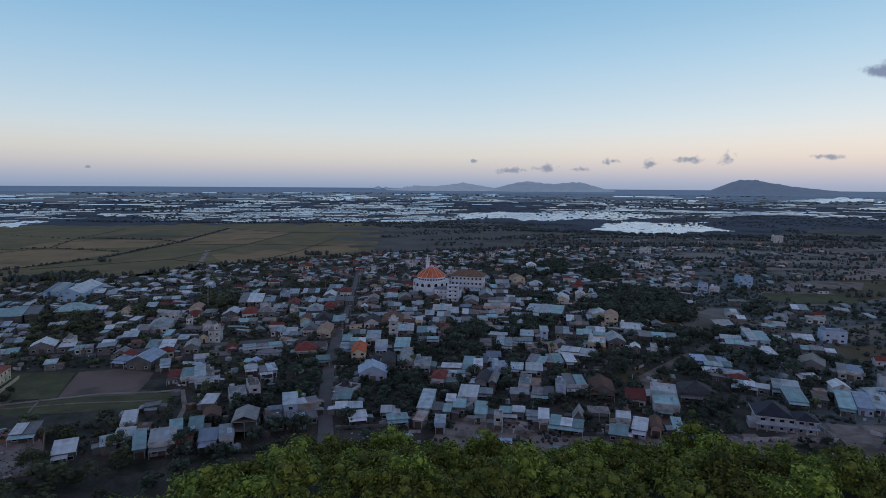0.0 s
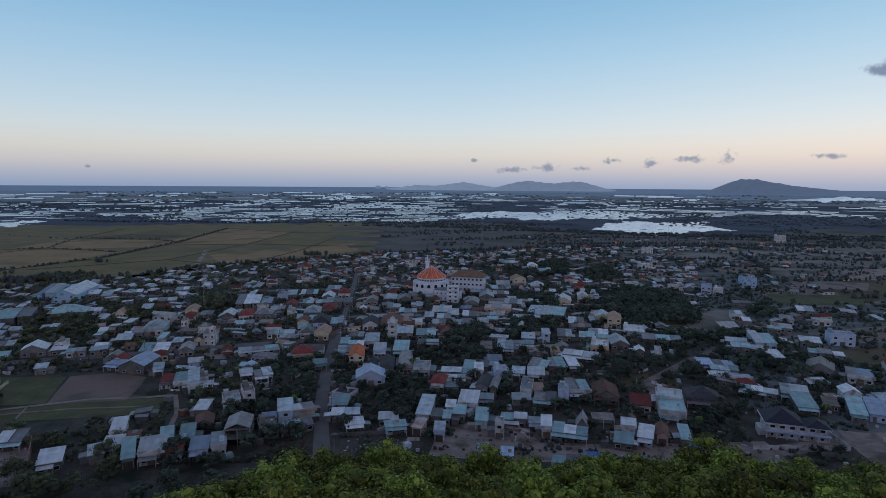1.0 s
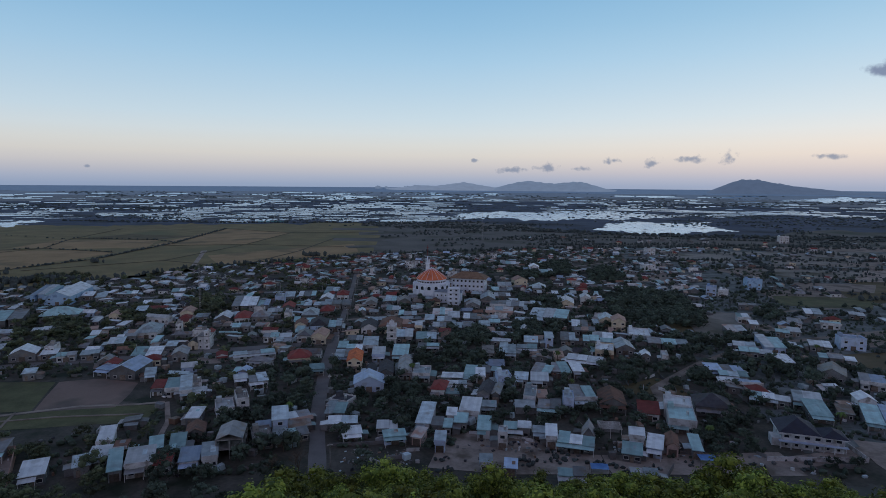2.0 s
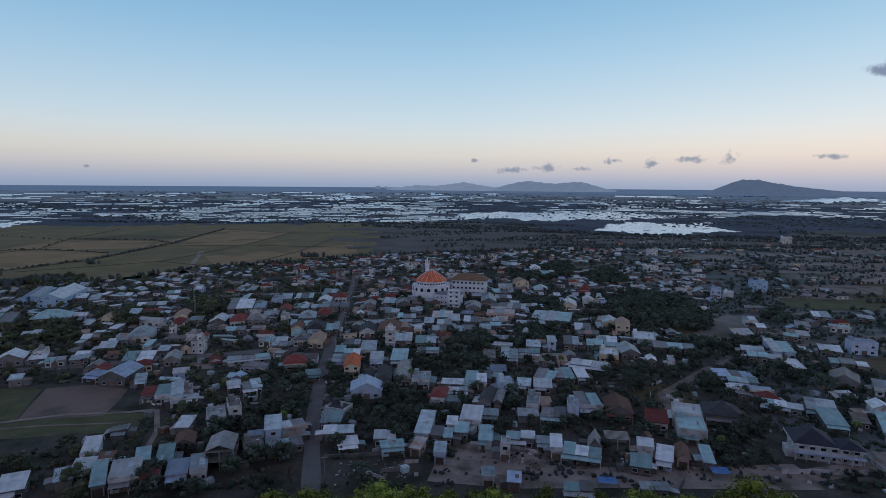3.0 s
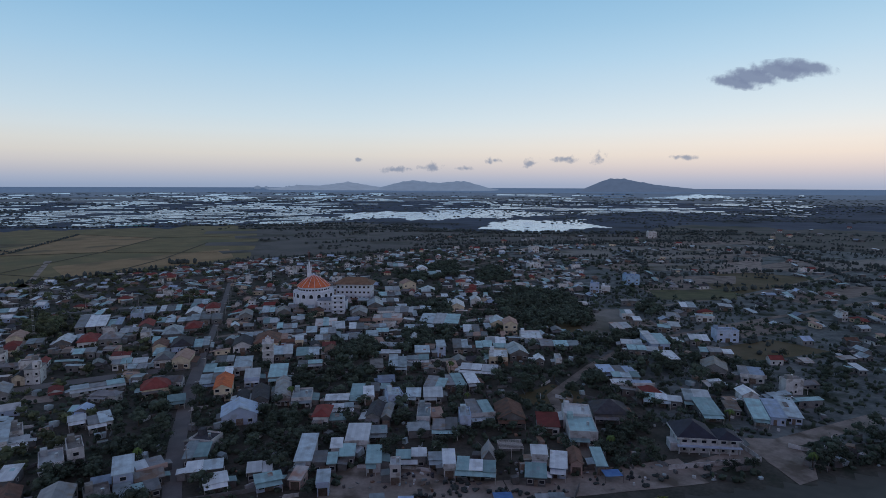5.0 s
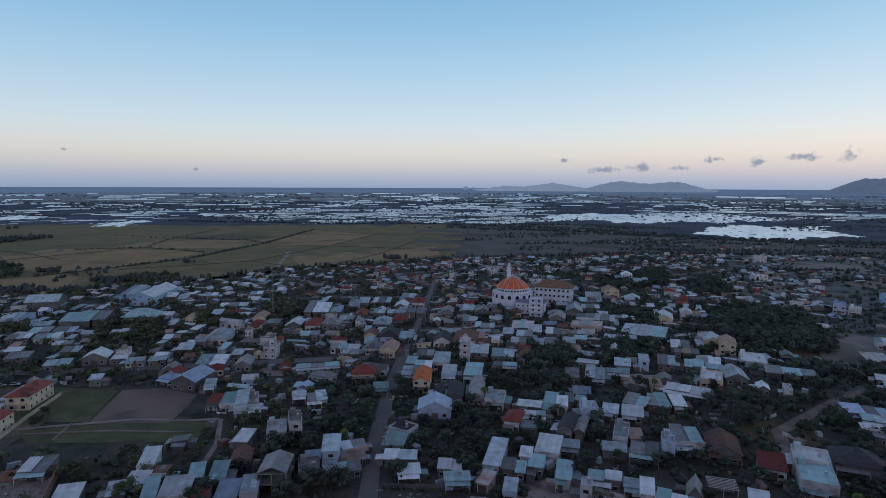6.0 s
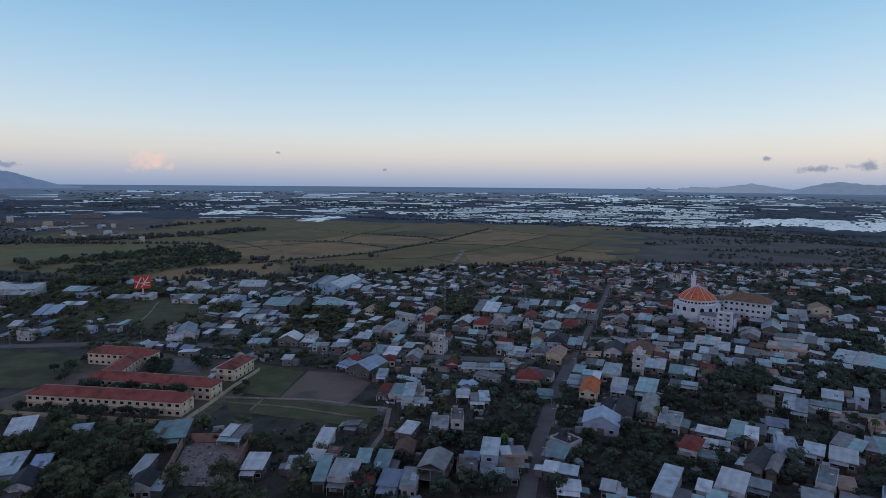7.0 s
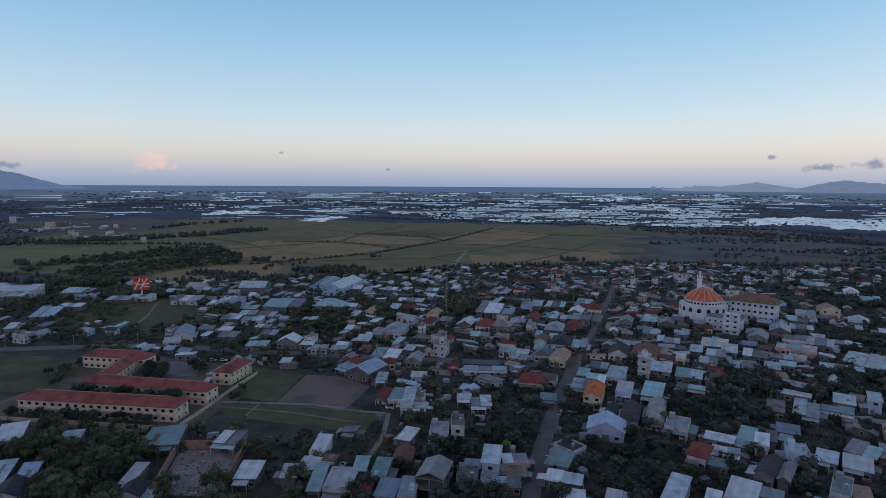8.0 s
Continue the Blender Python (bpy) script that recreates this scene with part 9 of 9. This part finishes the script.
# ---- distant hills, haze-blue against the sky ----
# Aerial haze painted on: these surfaces glow a set blue, though no lamps.
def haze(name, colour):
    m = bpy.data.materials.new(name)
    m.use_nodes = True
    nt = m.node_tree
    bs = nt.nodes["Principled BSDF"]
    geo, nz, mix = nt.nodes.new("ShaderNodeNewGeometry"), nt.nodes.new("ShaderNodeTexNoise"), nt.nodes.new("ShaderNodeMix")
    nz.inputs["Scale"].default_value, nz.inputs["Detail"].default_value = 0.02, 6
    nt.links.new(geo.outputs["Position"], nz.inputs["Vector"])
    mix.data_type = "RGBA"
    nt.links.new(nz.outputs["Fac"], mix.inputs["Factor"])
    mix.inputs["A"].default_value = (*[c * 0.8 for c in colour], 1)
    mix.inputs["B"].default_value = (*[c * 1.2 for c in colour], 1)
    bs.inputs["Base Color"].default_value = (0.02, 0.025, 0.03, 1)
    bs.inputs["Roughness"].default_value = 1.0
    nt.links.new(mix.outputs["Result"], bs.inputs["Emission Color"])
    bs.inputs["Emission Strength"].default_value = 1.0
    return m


def hill_range(name, profile, r, colour, label):
    """A long ridge: profile of (bearing in degrees, height over the plain)."""
    bm = bmesh.new()
    rows = []
    a0, a1 = profile[0][0], profile[-1][0]
    n = 90
    for i in range(n + 1):
        d = a0 + (a1 - a0) * i / n
        h = lerp_table(d, profile)
        h += h * 0.10 * noise.noise(Vector((d * 2.3, r, 0))) + min(h, 20) * 0.12 * noise.noise(Vector((d * 9, r, 1)))
        a = radians(d)
        row = []
        for rr, k in ((r - 220, 0.0), (r - 120, 0.55), (r - 40, 0.92), (r, 1.0), (r + 60, 0.7), (r + 130, 0.0)):
            z = ground_z(rr * math.sin(a), rr * math.cos(a)) - 2
            row.append(bm.verts.new((rr * math.sin(a), rr * math.cos(a), z + h * k + 2 * k)))
        rows.append(row)
    for p, q in zip(rows, rows[1:]):
        for k in range(5):
            bm.faces.new((p[k], q[k], q[k + 1], p[k + 1]))
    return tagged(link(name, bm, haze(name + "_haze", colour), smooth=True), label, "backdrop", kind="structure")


def far_plain(name, r0, r1, colour):
    """The last, hazy miles of the plain before the horizon."""
    bm = bmesh.new()
    rows = []
    for i in range(161):
        a = radians(-82 + 136 * i / 160)
        row = []
        for k in range(4):
            r = r0 + (r1 - r0) * k / 3 + (60 * noise.noise(Vector((i * 0.35, r0, 2))) if k == 0 else 0)
            x, y = r * math.sin(a), r * math.cos(a)
            row.append(bm.verts.new((x, y, ground_z(x, y) + 0.22 + (1.2 if r > 4800 else 0))))
        rows.append(row)
    for p, q in zip(rows, rows[1:]):
        for k in range(3):
            bm.faces.new((p[k], q[k], q[k + 1], p[k + 1]))
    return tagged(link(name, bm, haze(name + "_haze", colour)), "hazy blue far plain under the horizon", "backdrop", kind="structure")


# Farther bands glow brighter and bluer, the haze put in by colour.
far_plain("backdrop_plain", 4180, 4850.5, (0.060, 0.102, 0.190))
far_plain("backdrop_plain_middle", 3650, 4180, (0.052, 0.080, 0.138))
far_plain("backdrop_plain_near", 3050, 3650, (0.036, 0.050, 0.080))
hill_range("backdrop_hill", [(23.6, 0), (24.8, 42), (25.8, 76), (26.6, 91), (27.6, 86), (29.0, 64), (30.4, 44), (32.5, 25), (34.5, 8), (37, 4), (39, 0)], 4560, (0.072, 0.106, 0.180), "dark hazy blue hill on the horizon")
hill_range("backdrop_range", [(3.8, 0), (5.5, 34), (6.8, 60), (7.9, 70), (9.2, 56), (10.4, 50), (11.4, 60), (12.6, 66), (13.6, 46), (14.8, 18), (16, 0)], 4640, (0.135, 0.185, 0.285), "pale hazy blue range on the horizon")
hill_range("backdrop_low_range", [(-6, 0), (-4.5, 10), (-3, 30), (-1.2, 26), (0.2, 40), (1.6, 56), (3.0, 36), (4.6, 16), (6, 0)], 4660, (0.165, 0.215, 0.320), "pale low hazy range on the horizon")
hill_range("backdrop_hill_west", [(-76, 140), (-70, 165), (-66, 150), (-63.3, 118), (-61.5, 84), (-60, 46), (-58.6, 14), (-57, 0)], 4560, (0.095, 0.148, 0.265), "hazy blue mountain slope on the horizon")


# ---- towers of a far city on the horizon ----
def far_city():
    rnd = random.Random(31)
    mat = haze("city_haze", (0.135, 0.185, 0.285))
    for centre, spread, count, tall in ((-6.0, 0.9, 6, 22), (-3.4, 0.8, 7, 26), (-1.4, 0.6, 4, 16), (2.9, 0.5, 5, 30)):
        for _ in range(count):
            a, r = radians(centre + rnd.uniform(-spread, spread)), 4690 + rnd.uniform(-30, 30)
            x, y, h, w = r * math.sin(a), r * math.cos(a), tall * rnd.uniform(0.5, 1.0), rnd.uniform(6, 13)
            bm = bmesh.new()
            add_box(bm, -w, w, -8, 8, -3, h)
            add_box(bm, -w * 0.5, w * 0.3, -5, 5, h, h * 1.15)
            ob = link("tower_block", bm, mat)
            ob.matrix_world = pose(x, y, ground_z(x, y), 0, 0, -math.degrees(a))
            tagged(ob, "hazy blue tower block on the far horizon", "building", "far city towers")


far_city()


# ---- clouds low over the horizon ----
def cloud_material(name, colour, dense, low=0.34, high=0.66):
    m = bpy.data.materials.new(name)
    m.use_nodes = True
    nt = m.node_tree
    nt.nodes.clear()
    out, mix = nt.nodes.new("ShaderNodeOutputMaterial"), nt.nodes.new("ShaderNodeMixShader")
    clear, glow = nt.nodes.new("ShaderNodeBsdfTransparent"), nt.nodes.new("ShaderNodeEmission")
    glow.inputs["Color"].default_value = (*colour, 1)
    tex, nz, grad = nt.nodes.new("ShaderNodeTexCoord"), nt.nodes.new("ShaderNodeTexNoise"), nt.nodes.new("ShaderNodeVectorMath")
    grad.operation = "LENGTH"
    info, move, span = nt.nodes.new("ShaderNodeObjectInfo"), nt.nodes.new("ShaderNodeVectorMath"), nt.nodes.new("ShaderNodeVectorMath")
    nt.links.new(tex.outputs["Object"], move.inputs[0])
    nt.links.new(info.outputs["Location"], move.inputs[1])
    nz.inputs["Scale"].default_value, nz.inputs["Detail"].default_value = 0.016, 6
    nz.inputs["Roughness"].default_value = 0.52
    nt.links.new(move.outputs[0], nz.inputs["Vector"])
    # the outline: 0 in the middle, 1 at the rim
    span.operation = "MULTIPLY_ADD"
    span.inputs[1].default_value, span.inputs[2].default_value = (2, 2, 0), (-1, -1, 0)
    nt.links.new(tex.outputs["Generated"], span.inputs[0])
    nt.links.new(span.outputs[0], grad.inputs[0])
    a = nt.nodes.new("ShaderNodeMath")
    a.operation = "MULTIPLY_ADD"
    nt.links.new(grad.outputs["Value"], a.inputs[0])
    a.inputs[1].default_value = -1.0
    wisp = nt.nodes.new("ShaderNodeMapRange")
    wisp.inputs["From Min"].default_value, wisp.inputs["From Max"].default_value = low, high
    nt.links.new(nz.outputs["Fac"], wisp.inputs["Value"])
    nt.links.new(wisp.outputs[0], a.inputs[2])
    b = nt.nodes.new("ShaderNodeMapRange")
    b.interpolation_type = "SMOOTHSTEP"
    b.inputs["From Min"].default_value, b.inputs["From Max"].default_value, b.inputs["To Max"].default_value = -0.22, 0.40, dense
    nt.links.new(a.outputs[0], b.inputs["Value"])
    nt.links.new(b.outputs[0], mix.inputs["Fac"])
    nt.links.new(clear.outputs[0], mix.inputs[1])
    nt.links.new(glow.outputs[0], mix.inputs[2])
    nt.links.new(mix.outputs[0], out.inputs["Surface"])
    return m


CLOUD_SOFT = cloud_material("cloud_soft", (0.20, 0.25, 0.38), 0.92, -0.15, 0.62)
CLOUD, CLOUD_PINK = cloud_material("cloud_grey", (0.22, 0.27, 0.38), 0.80, 0.26, 0.74), cloud_material("cloud_pink", (0.95, 0.62, 0.52), 0.55, 0.15, 0.85)


def cloud(bearing, rise, wide, tall, mat=CLOUD, label="small grey cloud low over the horizon", lean=0.0):
    r = 4700
    a = radians(bearing)
    bm = bmesh.new()
    n = 24
    half_w, half_h = r * radians(wide) / 2, r * radians(tall) / 2
    hub = bm.verts.new((0, 0, 0))
    ring = [bm.verts.new((half_w * math.cos(6.2832 * i / n), half_h * math.sin(6.2832 * i / n), 0)) for i in range(n)]
    for i in range(n):
        bm.faces.new((hub, ring[i], ring[(i + 1) % n]))
    ob = link("cloud", bm, mat)
    eye = Vector((0, 28, 90))
    at = eye + Vector((r * math.sin(a), r * math.cos(a), r * math.tan(radians(rise))))
    ob.matrix_world = look(at, eye) @ pose(0, 0, 0, 0, 0, lean)
    return tagged(ob, label, "cloud", kind="structure")


for bearing, rise, wide, tall in ((36.5, 8.8, 4.6, 1.2), (38.0, 9.15, 4.8, 1.5), (39.8, 9.5, 5.0, 1.7), (41.6, 9.6, 5.2, 1.4)):
    cloud(bearing, rise, wide, tall, CLOUD_SOFT, "soft grey cloud over the plain", 14)
cloud(25.40, 2.65, 2.32, 1.66)
cloud(22.32, 2.59, 4.43, 1.11)
cloud(19.04, 2.27, 2.43, 1.55)
cloud(15.66, 2.39, 2.10, 1.00)
cloud(12.87, 1.66, 3.32, 0.77)
cloud(9.60, 1.82, 3.10, 1.55)
cloud(5.95, 1.54, 4.70, 0.89)
cloud(2.68, 2.45, 1.55, 0.66)
cloud(32.84, 2.61, 2.99, 0.77)
cloud(-31.62, 1.36, 1.00, 0.55)
cloud(-62.47, 1.35, 4.15, 0.83)
cloud(-41.52, 2.85, 1.00, 0.50)
cloud(-52.22, 1.77, 6.09, 3.10, CLOUD_PINK, "soft pink evening cloud")
